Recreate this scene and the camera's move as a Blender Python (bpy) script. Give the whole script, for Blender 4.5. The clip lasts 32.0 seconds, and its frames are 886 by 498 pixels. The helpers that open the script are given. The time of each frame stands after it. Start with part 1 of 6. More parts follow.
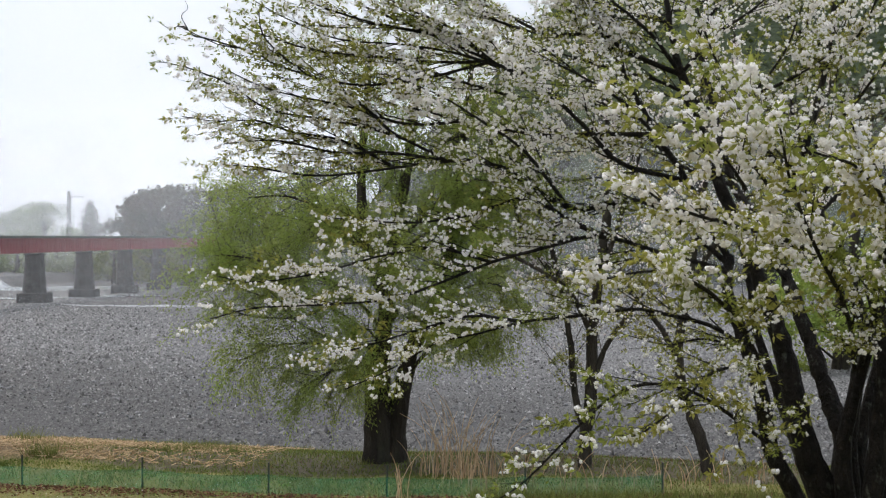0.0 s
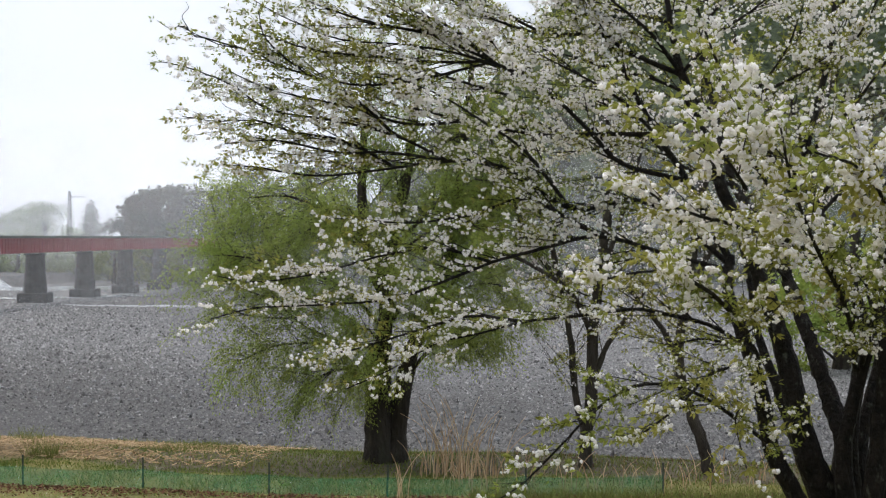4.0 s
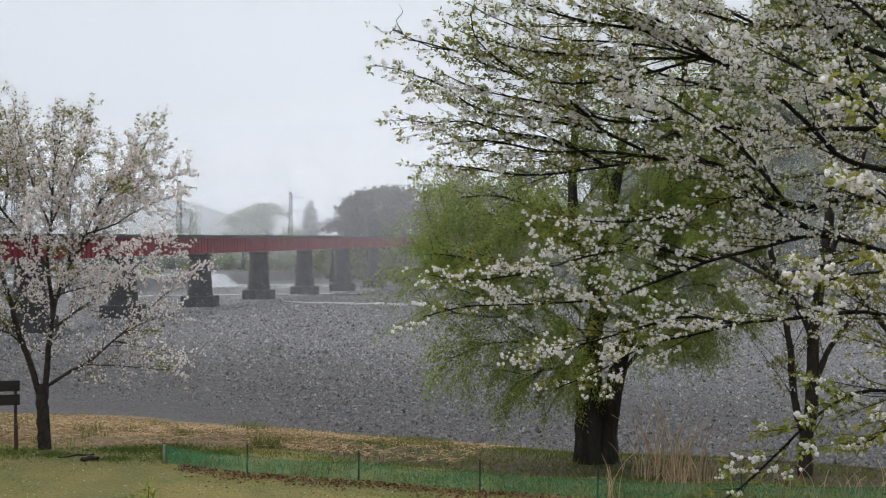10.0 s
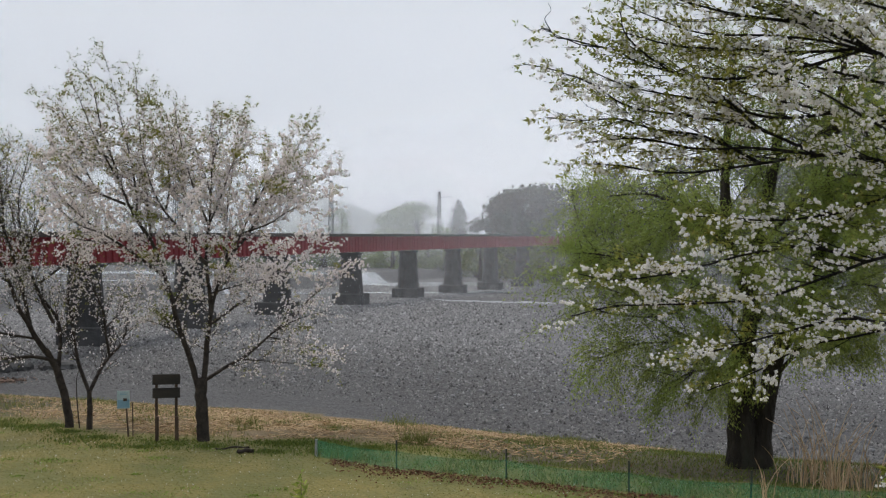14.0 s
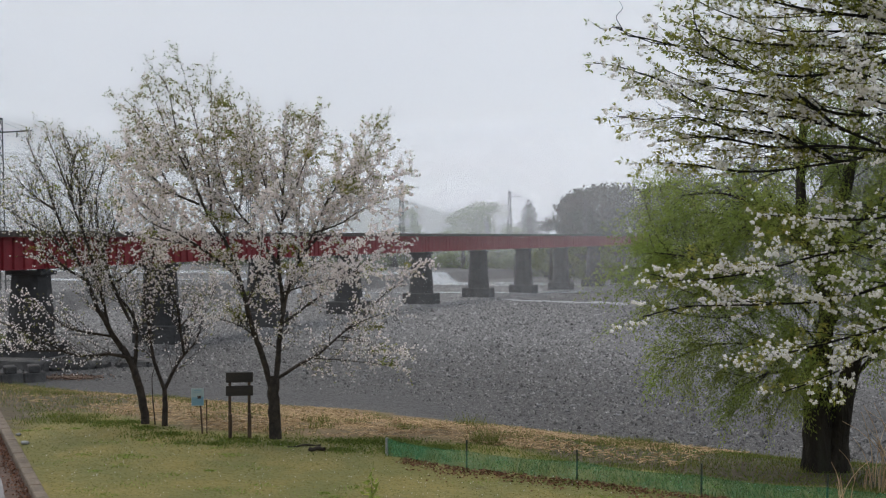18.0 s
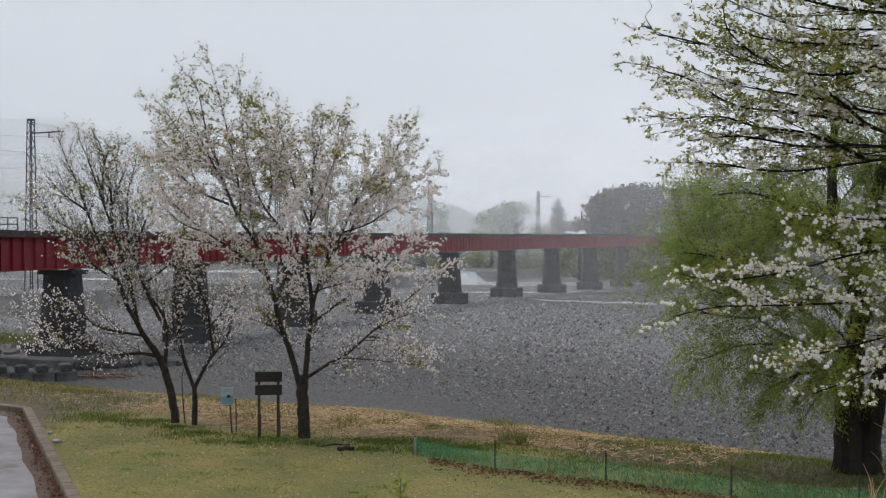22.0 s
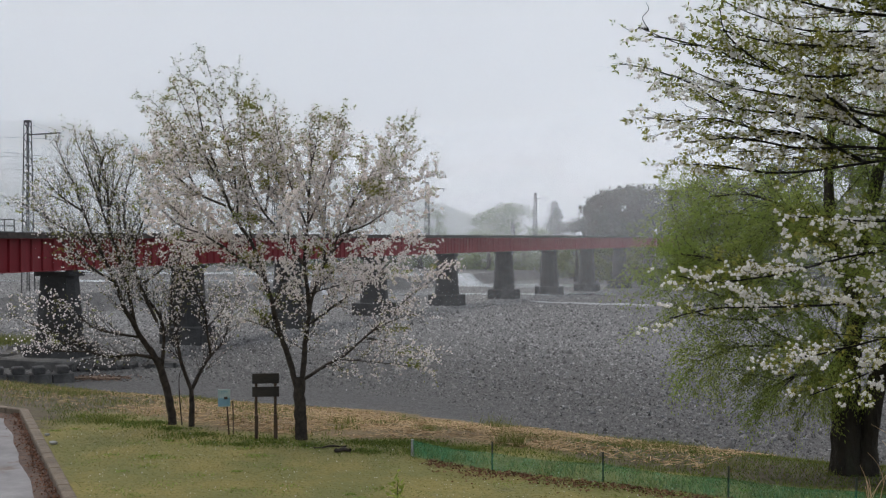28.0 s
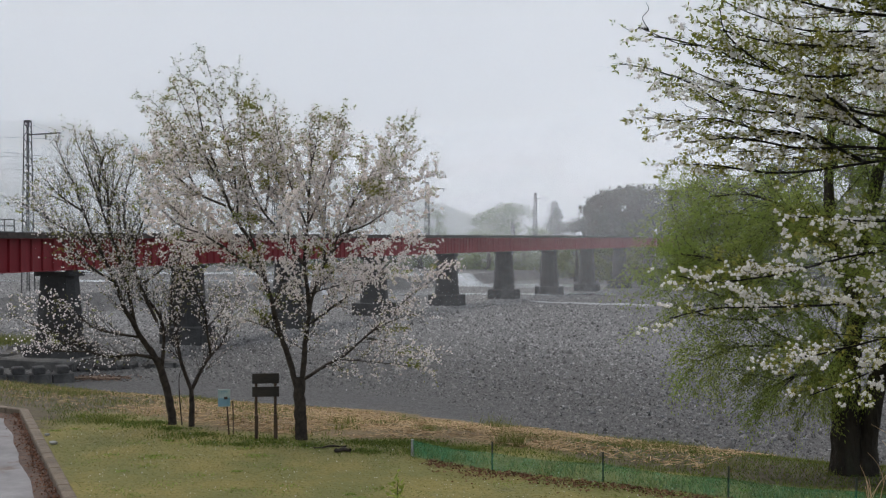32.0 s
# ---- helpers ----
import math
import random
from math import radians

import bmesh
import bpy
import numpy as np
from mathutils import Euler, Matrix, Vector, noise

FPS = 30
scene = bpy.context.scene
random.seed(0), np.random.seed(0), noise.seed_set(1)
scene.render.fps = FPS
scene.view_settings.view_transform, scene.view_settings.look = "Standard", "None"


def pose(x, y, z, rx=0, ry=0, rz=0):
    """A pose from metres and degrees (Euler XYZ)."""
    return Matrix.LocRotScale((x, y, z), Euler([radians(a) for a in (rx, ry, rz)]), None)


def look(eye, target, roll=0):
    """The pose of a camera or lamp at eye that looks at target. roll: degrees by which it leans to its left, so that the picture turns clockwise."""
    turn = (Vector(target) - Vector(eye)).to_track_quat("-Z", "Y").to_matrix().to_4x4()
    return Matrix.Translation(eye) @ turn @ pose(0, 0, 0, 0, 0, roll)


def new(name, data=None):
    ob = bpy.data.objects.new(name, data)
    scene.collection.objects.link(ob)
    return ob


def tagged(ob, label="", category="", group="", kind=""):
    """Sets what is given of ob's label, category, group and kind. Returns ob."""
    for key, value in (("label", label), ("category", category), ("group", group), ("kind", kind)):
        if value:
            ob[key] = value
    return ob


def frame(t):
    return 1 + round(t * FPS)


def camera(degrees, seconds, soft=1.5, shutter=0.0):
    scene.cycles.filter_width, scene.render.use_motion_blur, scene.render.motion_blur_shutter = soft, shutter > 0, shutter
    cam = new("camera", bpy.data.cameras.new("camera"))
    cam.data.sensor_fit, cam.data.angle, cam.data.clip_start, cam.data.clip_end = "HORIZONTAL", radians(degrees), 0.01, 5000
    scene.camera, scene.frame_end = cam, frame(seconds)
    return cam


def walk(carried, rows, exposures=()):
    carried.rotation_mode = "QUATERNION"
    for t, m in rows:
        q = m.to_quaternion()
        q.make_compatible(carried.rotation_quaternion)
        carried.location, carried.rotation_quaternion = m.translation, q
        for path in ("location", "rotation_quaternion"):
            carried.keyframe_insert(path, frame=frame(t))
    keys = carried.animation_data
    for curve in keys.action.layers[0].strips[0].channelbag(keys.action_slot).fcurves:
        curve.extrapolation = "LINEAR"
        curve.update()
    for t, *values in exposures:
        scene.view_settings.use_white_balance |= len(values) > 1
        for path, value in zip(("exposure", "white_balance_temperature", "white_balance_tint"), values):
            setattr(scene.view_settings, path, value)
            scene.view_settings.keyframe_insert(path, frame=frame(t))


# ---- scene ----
# ---- camera: stands still on the embankment and turns to its left ----
cam = camera(41.33, 32.0, soft=1.2)
EYE_Z = 5.0
TURNS = [
    (0, -0.000, -0.544), (0.5, 0.175, -0.539), (1, 0.203, -0.517), (1.5, 0.211, -0.526), (2, 0.198, -0.540), (2.5, 0.151, -0.543), (4.5, -0.250, -0.545),
    (5, -0.743, -0.537), (5.5, -1.434, -0.558), (6, -2.419, -0.571), (6.5, -3.423, -0.579), (7, -4.379, -0.583), (7.5, -5.360, -0.587), (8, -6.325,
    -0.583), (8.5, -7.413, -0.575), (9, -8.497, -0.569), (9.5, -9.456, -0.579), (10, -10.267, -0.577), (10.5, -11.041, -0.591), (11, -11.900, -0.593),
    (11.5, -12.817, -0.598), (12, -13.836, -0.606), (12.5, -14.844, -0.623), (13, -15.867, -0.616), (13.5, -16.708, -0.625), (14, -17.475, -0.633), (14.5,
    -18.160, -0.633), (15, -18.785, -0.634), (15.5, -19.297, -0.640), (17.5, -20.799, -0.644), (18, -20.902, -0.646), (18.5, -21.085, -0.635), (19,
    -21.349, -0.639), (19.5, -21.565, -0.634), (20, -21.721, -0.634), (20.5, -21.873, -0.626), (21, -21.975, -0.626), (21.5, -22.053, -0.639), (22,
    -22.289, -0.651), (22.5, -22.531, -0.646), (23, -22.566, -0.643), (23.5, -22.603, -0.634), (24, -22.678, -0.624), (24.5, -22.685, -0.637), (25,
    -22.693, -0.613), (25.5, -22.691, -0.610), (27.5, -22.156, -0.574), (28, -22.151, -0.571), (28.5, -22.151, -0.571), (29, -22.151, -0.571), (29.5,
    -22.151, -0.571), (30, -22.151, -0.576), (30.5, -22.151, -0.568), (31, -22.151, -0.568), (31.5, -22.151, -0.571), (32, -22.151, -0.571)]
walk(cam, [(t, pose(0, 0, EYE_Z, 90 + tilt, 0, -pan)) for t, pan, tilt in TURNS],
     exposures=[(0, 0.42), (5, 0.46), (6.5, 0.43), (8, 0.29), (11, 0.09), (15, 0.01), (32, -0.04)])

# ---- light: a misty, overcast sky ----
world = bpy.data.worlds.new("overcast")
scene.world = world
world.use_nodes = True
wn, wl = world.node_tree.nodes, world.node_tree.links
wn.clear()
sky = wn.new("ShaderNodeTexSky")
sky.sky_type, sky.sun_disc = "NISHITA", False
sky.sun_elevation, sky.sun_rotation, sky.dust_density = radians(55), radians(-40), 6.0
bg_sky, bg_cloud = wn.new("ShaderNodeBackground"), wn.new("ShaderNodeBackground")
bg_sky.inputs[1].default_value = 0.05
bg_cloud.inputs[0].default_value, bg_cloud.inputs[1].default_value = (0.81, 0.89, 1.0, 1), 0.53
both, wout = wn.new("ShaderNodeAddShader"), wn.new("ShaderNodeOutputWorld")
wl.new(sky.outputs[0], bg_sky.inputs[0])
wl.new(bg_sky.outputs[0], both.inputs[0])
wl.new(bg_cloud.outputs[0], both.inputs[1])
wl.new(both.outputs[0], wout.inputs[0])
sun = new("sun", bpy.data.lights.new("sun", "SUN"))
sun.data.energy, sun.data.angle, sun.data.color = 1.3, radians(25), (1.0, 0.98, 0.955)
sun.matrix_world = look((-30, 20, 60), (0, 30, 0))


# ---- materials ----
def nodes_of(name):
    m = bpy.data.materials.new(name)
    m.use_nodes = True
    nt = m.node_tree
    return m, nt.nodes, nt.links, nt.nodes["Principled BSDF"]


def mix_colour(n, l, fac, a, b):
    mx = n.new("ShaderNodeMix")
    mx.data_type = "RGBA"
    for slot, v in ((0, fac), (6, a), (7, b)):
        if isinstance(v, (int, float)):
            mx.inputs[slot].default_value = v
        elif isinstance(v, tuple):
            mx.inputs[slot].default_value = (*v, 1)
        else:
            l.new(v, mx.inputs[slot])
    return mx.outputs[2]


def noise_of(n, l, scale, detail=4.0, rough=0.6, space="Object", low=0.35, high=0.65, stretch=None):
    tc = n.new("ShaderNodeTexCoord")
    src = tc.outputs[space]
    if stretch:
        mp = n.new("ShaderNodeMapping")
        mp.inputs["Scale"].default_value = stretch
        l.new(src, mp.inputs[0])
        src = mp.outputs[0]
    nz = n.new("ShaderNodeTexNoise")
    nz.inputs["Scale"].default_value, nz.inputs["Detail"].default_value, nz.inputs["Roughness"].default_value = scale, detail, rough
    l.new(src, nz.inputs["Vector"])
    rp = n.new("ShaderNodeMapRange")
    rp.inputs[1].default_value, rp.inputs[2].default_value = low, high
    l.new(nz.outputs[0], rp.inputs[0])
    return rp.outputs[0]


def bump_of(n, l, p, height, strength, distance):
    b = n.new("ShaderNodeBump")
    b.inputs["Strength"].default_value, b.inputs["Distance"].default_value = strength, distance
    l.new(height, b.inputs["Height"])
    l.new(b.outputs[0], p.inputs["Normal"])


def surface(name, dark, light, wear=None, rough=0.8, scale=6.0, fine=40.0, bump=0.3, depth=0.02, metal=0.0, stretch=None, wear_amount=0.5, gloss=0.5, wear_scale=0.45, wear_low=0.55):
    """A surface with grain at two scales, and stains of the colour wear."""
    m, n, l, p = nodes_of(name)
    big = noise_of(n, l, scale, stretch=stretch)
    small = noise_of(n, l, fine, stretch=stretch)
    c = mix_colour(n, l, big, dark, light)
    half = tuple(0.5 * (a + b) for a, b in zip(dark, light))
    mid = n.new("ShaderNodeMath")
    mid.operation = "MULTIPLY"
    mid.inputs[1].default_value = 0.5
    l.new(small, mid.inputs[0])
    c = mix_colour(n, l, mid.outputs[0], c, tuple(0.8 * v for v in half))
    if wear:
        st = noise_of(n, l, scale * wear_scale, low=wear_low, high=wear_low + 0.15, stretch=stretch)
        k = n.new("ShaderNodeMath")
        k.operation = "MULTIPLY"
        k.inputs[1].default_value = wear_amount
        l.new(st, k.inputs[0])
        c = mix_colour(n, l, k.outputs[0], c, wear)
    l.new(c, p.inputs["Base Color"])
    p.inputs["Roughness"].default_value, p.inputs["Metallic"].default_value = rough, metal
    p.inputs["Specular IOR Level"].default_value = gloss
    bump_of(n, l, p, small, bump, depth)
    return m


def foliage(name, dark, light, through_light=0.35, rough=0.55, patch=0.0, third=None):
    """Leaves or petals: each piece its own shade, part of the light goes through."""
    m, n, l, p = nodes_of(name)
    geo = n.new("ShaderNodeNewGeometry")
    c = mix_colour(n, l, geo.outputs["Random Per Island"], dark, light)
    if third:
        c = mix_colour(n, l, noise_of(n, l, patch, 2.0, low=0.42, high=0.6), c, third)
    l.new(c, p.inputs["Base Color"])
    p.inputs["Roughness"].default_value = rough
    p.inputs["Specular IOR Level"].default_value = 0.25
    tr = n.new("ShaderNodeBsdfTranslucent")
    l.new(c, tr.inputs[0])
    mx = n.new("ShaderNodeMixShader")
    mx.inputs[0].default_value = through_light
    l.new(p.outputs[0], mx.inputs[1])
    l.new(tr.outputs[0], mx.inputs[2])
    l.new(mx.outputs[0], n["Material Output"].inputs[0])
    return m


BARK = surface("wet_cherry_bark", (0.008, 0.0068, 0.0058), (0.034, 0.0275, 0.022), wear=(0.17, 0.18, 0.145), rough=0.7, scale=9, fine=34, bump=1.0, depth=0.04, stretch=(1, 1, 0.6), wear_amount=0.55, gloss=0.15, wear_scale=1.3, wear_low=0.58)
BARK_SMALL = surface("young_cherry_bark", (0.026, 0.0205, 0.0165), (0.082, 0.064, 0.051), wear=(0.12, 0.11, 0.095), rough=0.75, scale=6, fine=40, bump=0.6, wear_amount=0.3, gloss=0.25)
BARK_WILLOW = surface("willow_bark", (0.028, 0.023, 0.018), (0.085, 0.07, 0.055), wear=(0.06, 0.07, 0.04), rough=0.85, scale=4, fine=16, bump=1.0, depth=0.06, stretch=(1, 1, 0.25), gloss=0.2)
BLOSSOM = foliage("white_double_blossom", (0.935, 0.9, 0.888), (0.99, 0.982, 0.977), 0.55, 0.7)
BLOSSOM_PINK = foliage("pale_pink_blossom", (0.93, 0.855, 0.84), (0.99, 0.955, 0.945), 0.56, 0.7)
LEAF_YOUNG = foliage("young_cherry_leaf", (0.165, 0.20, 0.04), (0.385, 0.425, 0.095), 0.58, 0.5, 0.8, (0.34, 0.325, 0.075))
LEAF_SMALL = foliage("olive_cherry_leaf", (0.15, 0.155, 0.048), (0.35, 0.35, 0.11), 0.52, 0.5)
LEAF_WILLOW = foliage("willow_leaf", (0.19, 0.245, 0.045), (0.42, 0.465, 0.12), 0.6, 0.5, 0.5, (0.27, 0.35, 0.08))
# paled and greyed: the haze of distance is put into this leaf colour
LEAF_HAZED = foliage("hazed_far_leaf", (0.18, 0.22, 0.10), (0.28, 0.33, 0.15), 0.45, 0.6)
LEAF_DARK = foliage("evergreen_leaf", (0.028, 0.038, 0.022), (0.065, 0.075, 0.042), 0.15, 0.6, 0.12, (0.075, 0.06, 0.04))
LEAF_HILL = foliage("hill_leaf", (0.07, 0.095, 0.02), (0.19, 0.21, 0.05), 0.25, 0.6)
GRASS = foliage("lawn_grass", (0.15, 0.142, 0.036), (0.28, 0.235, 0.07), 0.35, 0.6, 0.35, (0.145, 0.168, 0.04))
WEED = foliage("bank_weed", (0.11, 0.135, 0.032), (0.24, 0.25, 0.07), 0.45, 0.6)
BANK_DRY = foliage("dry_bank_grass", (0.05, 0.033, 0.016), (0.22, 0.13, 0.06), 0.2, 0.7)
STRAW = foliage("straw", (0.24, 0.155, 0.075), (0.60, 0.44, 0.25), 0.15, 0.7)
REED = foliage("dry_reed", (0.45, 0.29, 0.16), (0.75, 0.57, 0.38), 0.2, 0.7)
# darker copy of the river stone, with shadow between stones in its colour
STONE_SHADED = foliage("shaded_river_stone", (0.012, 0.0115, 0.011), (0.195, 0.19, 0.183), 0.0, 0.6)
LAWN_WEED = foliage("lawn_weed", (0.15, 0.22, 0.04), (0.28, 0.36, 0.08), 0.4, 0.6)
WEED_DARK = foliage("dark_weed", (0.075, 0.115, 0.022), (0.20, 0.24, 0.05), 0.35, 0.6)
DEAD_LEAF = foliage("dead_leaf", (0.075, 0.032, 0.02), (0.22, 0.105, 0.06), 0.1, 0.8)
STONE = foliage("river_stone", (0.025, 0.0245, 0.024), (0.36, 0.355, 0.348), 0.0, 0.7)
RED = surface("red_girder_paint", (0.22, 0.016, 0.024), (0.33, 0.026, 0.036), wear=(0.16, 0.03, 0.03), rough=0.55, scale=0.8, fine=9, bump=0.15, depth=0.01, stretch=(1, 1, 0.3))
DECK = surface("weathered_sleeper", (0.05, 0.04, 0.035), (0.13, 0.10, 0.085), rough=0.9, scale=3, fine=20)
STEEL = surface("grey_steel", (0.07, 0.07, 0.075), (0.14, 0.14, 0.145), rough=0.6, scale=3, fine=20, metal=0.3)
PIER = surface("dark_pier_masonry", (0.03, 0.029, 0.029), (0.065, 0.063, 0.062), wear=(0.10, 0.10, 0.095), rough=0.85, scale=0.7, fine=5, bump=0.6, depth=0.05)
BLOCK = surface("dark_concrete_block", (0.05, 0.047, 0.044), (0.15, 0.142, 0.132), wear=(0.21, 0.2, 0.185), rough=0.85, scale=1.2, fine=9, bump=0.5, depth=0.04)
DRIFT = surface("bleached_driftwood", (0.16, 0.11, 0.075), (0.32, 0.235, 0.165), rough=0.8, scale=4, fine=25, stretch=(0.2, 1, 1))
KERB = surface("weathered_kerb", (0.105, 0.08, 0.056), (0.205, 0.158, 0.112), wear=(0.07, 0.048, 0.032), rough=0.75, scale=2.5, fine=18, bump=0.4)
WOOD_DARK = surface("dark_stained_board", (0.018, 0.014, 0.011), (0.045, 0.034, 0.026), rough=0.7, scale=5, fine=30, stretch=(0.3, 1, 1))
WOOD_POST = surface("brown_post", (0.045, 0.028, 0.018), (0.115, 0.072, 0.045), rough=0.8, scale=6, fine=30, stretch=(1, 1, 0.3))
POST_GREEN = surface("green_stake", (0.02, 0.03, 0.02), (0.05, 0.06, 0.04), rough=0.6, scale=9, fine=40)
SIGN_BLUE = surface("blue_print", (0.20, 0.37, 0.47), (0.27, 0.44, 0.54), rough=0.5, scale=8, fine=50)
SIGN_PALE = surface("pale_print", (0.42, 0.52, 0.51), (0.52, 0.61, 0.60), rough=0.5, scale=8, fine=50)
TIN = surface("grey_stake", (0.25, 0.25, 0.25), (0.42, 0.42, 0.41), rough=0.5, scale=9, fine=40)


def mist_sheet_material(name, amount, low, high, shade=0.95, east=None, axis=0, drift=0.1, top=None):
    """A sheet standing in for mist: light goes through, its cover changes between the heights low and high."""
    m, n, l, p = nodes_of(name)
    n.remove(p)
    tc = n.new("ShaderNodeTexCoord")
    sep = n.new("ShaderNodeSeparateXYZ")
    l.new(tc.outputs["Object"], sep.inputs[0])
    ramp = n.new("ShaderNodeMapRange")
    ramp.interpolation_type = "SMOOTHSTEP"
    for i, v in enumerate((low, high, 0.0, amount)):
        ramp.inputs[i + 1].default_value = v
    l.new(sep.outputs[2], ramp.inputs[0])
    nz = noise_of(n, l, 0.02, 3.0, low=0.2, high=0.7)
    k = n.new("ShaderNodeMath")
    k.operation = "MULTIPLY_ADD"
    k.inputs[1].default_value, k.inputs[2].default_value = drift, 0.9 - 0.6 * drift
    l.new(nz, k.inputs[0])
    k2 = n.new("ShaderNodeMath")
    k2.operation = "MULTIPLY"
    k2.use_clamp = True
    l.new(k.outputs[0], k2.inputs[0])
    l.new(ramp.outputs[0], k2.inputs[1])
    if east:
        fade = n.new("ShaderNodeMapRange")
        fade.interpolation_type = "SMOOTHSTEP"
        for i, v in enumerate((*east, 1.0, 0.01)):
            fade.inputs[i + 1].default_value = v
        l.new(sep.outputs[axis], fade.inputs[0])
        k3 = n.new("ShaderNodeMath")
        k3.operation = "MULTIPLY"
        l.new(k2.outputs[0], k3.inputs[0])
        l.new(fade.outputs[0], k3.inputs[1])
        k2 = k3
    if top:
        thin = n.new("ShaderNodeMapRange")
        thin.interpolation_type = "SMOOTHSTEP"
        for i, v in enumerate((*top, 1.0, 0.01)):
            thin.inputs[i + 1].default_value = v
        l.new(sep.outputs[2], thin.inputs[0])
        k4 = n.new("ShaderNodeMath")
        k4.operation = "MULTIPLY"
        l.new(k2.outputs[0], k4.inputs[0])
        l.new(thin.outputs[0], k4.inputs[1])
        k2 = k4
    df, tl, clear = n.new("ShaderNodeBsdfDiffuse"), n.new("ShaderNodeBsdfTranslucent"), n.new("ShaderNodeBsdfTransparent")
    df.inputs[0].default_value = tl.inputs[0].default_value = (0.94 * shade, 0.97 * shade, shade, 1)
    # normals turned up, so the sheet is as bright as haze under open sky
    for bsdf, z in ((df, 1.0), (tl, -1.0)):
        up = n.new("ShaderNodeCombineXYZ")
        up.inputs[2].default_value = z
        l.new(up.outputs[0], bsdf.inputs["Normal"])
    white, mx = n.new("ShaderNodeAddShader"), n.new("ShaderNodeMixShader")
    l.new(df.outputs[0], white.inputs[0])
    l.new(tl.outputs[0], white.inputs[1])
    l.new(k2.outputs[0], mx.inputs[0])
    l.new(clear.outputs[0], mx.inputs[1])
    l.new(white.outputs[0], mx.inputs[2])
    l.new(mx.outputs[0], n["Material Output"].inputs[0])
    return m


# ---- building helpers ----
rng = np.random.default_rng(7)


def mesh_np(name, verts, faces, mats, smooth=False):
    """A mesh from an array of vertices and an array of faces that all have as many corners."""
    verts, faces = np.asarray(verts, float).reshape(-1, 3), np.asarray(faces, int)
    me = bpy.data.meshes.new(name)
    k = faces.shape[1]
    me.vertices.add(len(verts))
    me.vertices.foreach_set("co", verts.ravel())
    me.loops.add(faces.size)
    me.loops.foreach_set("vertex_index", faces.ravel())
    me.polygons.add(len(faces))
    me.polygons.foreach_set("loop_start", np.arange(0, faces.size, k))
    if smooth:
        me.polygons.foreach_set("use_smooth", np.ones(len(faces), bool))
    for m in mats if isinstance(mats, (list, tuple)) else [mats]:
        me.materials.append(m)
    me.update(calc_edges=True)
    return me


def part(name, data, material, parent, label="", kind=""):
    """Links a bmesh or a mesh as one mesh object under a thing or a part."""
    if isinstance(data, bmesh.types.BMesh):
        me = bpy.data.meshes.new(name)
        data.to_mesh(me)
        data.free()
        me.materials.append(material)
        data = me
    ob = new(name, data)
    ob.parent = parent
    return tagged(ob, label=label, kind=kind)


def thing(name, at, label, category, group="", kind=""):
    ob = new(name)
    ob.location = at
    ob.empty_display_size = 0.2
    return tagged(ob, label, category, group, kind)


def box_bm(size, at=(0, 0, 0), bevel=0.0, turn=0.0):
    bm = bmesh.new()
    bmesh.ops.create_cube(bm, size=1, matrix=pose(*at, 0, 0, turn) @ Matrix.Diagonal((*size, 1)))
    if bevel:
        bmesh.ops.bevel(bm, geom=bm.edges[:], offset=bevel, segments=1, affect="EDGES")
    return bm


def add_box(bm, size, at, turn=0.0):
    bmesh.ops.create_cube(bm, size=1, matrix=pose(*at, 0, 0, turn) @ Matrix.Diagonal((*size, 1)))


def add_bar(bm, a, b, r, sides=5):
    a, b = Vector(a), Vector(b)
    d = b - a
    m = Matrix.Translation((a + b) / 2) @ d.to_track_quat("Z", "Y").to_matrix().to_4x4()
    bmesh.ops.create_cone(bm, cap_ends=True, segments=sides, radius1=r, radius2=r, depth=d.length, matrix=m)


def tube(points, radii, sides=6):
    """Vertices and quads of a tube along points."""
    p, r = np.asarray(points, float), np.asarray(radii, float)
    t = np.gradient(p, axis=0)
    t /= np.linalg.norm(t, axis=1)[:, None] + 1e-9
    ref = np.where(np.abs(t[:, 2:3]) > 0.9, np.array([[1.0, 0, 0]]), np.array([[0, 0, 1.0]]))
    u = np.cross(t, ref)
    u /= np.linalg.norm(u, axis=1)[:, None] + 1e-9
    for i in range(1, len(u)):
        if u[i] @ u[i - 1] < 0:
            u[i] *= -1
    v = np.cross(t, u)
    a = np.arange(sides) * 2 * np.pi / sides
    ring = p[:, None] + r[:, None, None] * (np.cos(a)[None, :, None] * u[:, None] + np.sin(a)[None, :, None] * v[:, None])
    n = len(p)
    i, j = np.meshgrid(np.arange(n - 1), np.arange(sides), indexing="ij")
    q = np.stack([i * sides + j, i * sides + (j + 1) % sides, (i + 1) * sides + (j + 1) % sides, (i + 1) * sides + j], -1)
    return ring.reshape(-1, 3), q.reshape(-1, 4)


def joined(pieces):
    vs, fs, k = [], [], 0
    for v, f in pieces:
        vs.append(v)
        fs.append(f + k)
        k += len(v)
    return np.concatenate(vs), np.concatenate(fs)


# ---- ground ----
def edge_y(x):
    """Where the gravel of the riverbed begins."""
    return 35.5 - 0.24 * np.maximum(x, -22) + 0.05 * np.minimum(x + 22, 0) + 0.25 * np.sin(x * 0.9) + 0.2 * np.sin(x * 0.37 + 1)


def lawn_y(x):
    """Where the mown lawn ends and the bank begins."""
    return 25.4 + 0.35 * np.sin(x * 0.5) + 0.25 * np.maximum(-17 - x, 0) - 0.12 * np.maximum(x + 10, 0)


def smooth01(t):
    t = np.clip(t, 0, 1)
    return t * t * (3 - 2 * t)


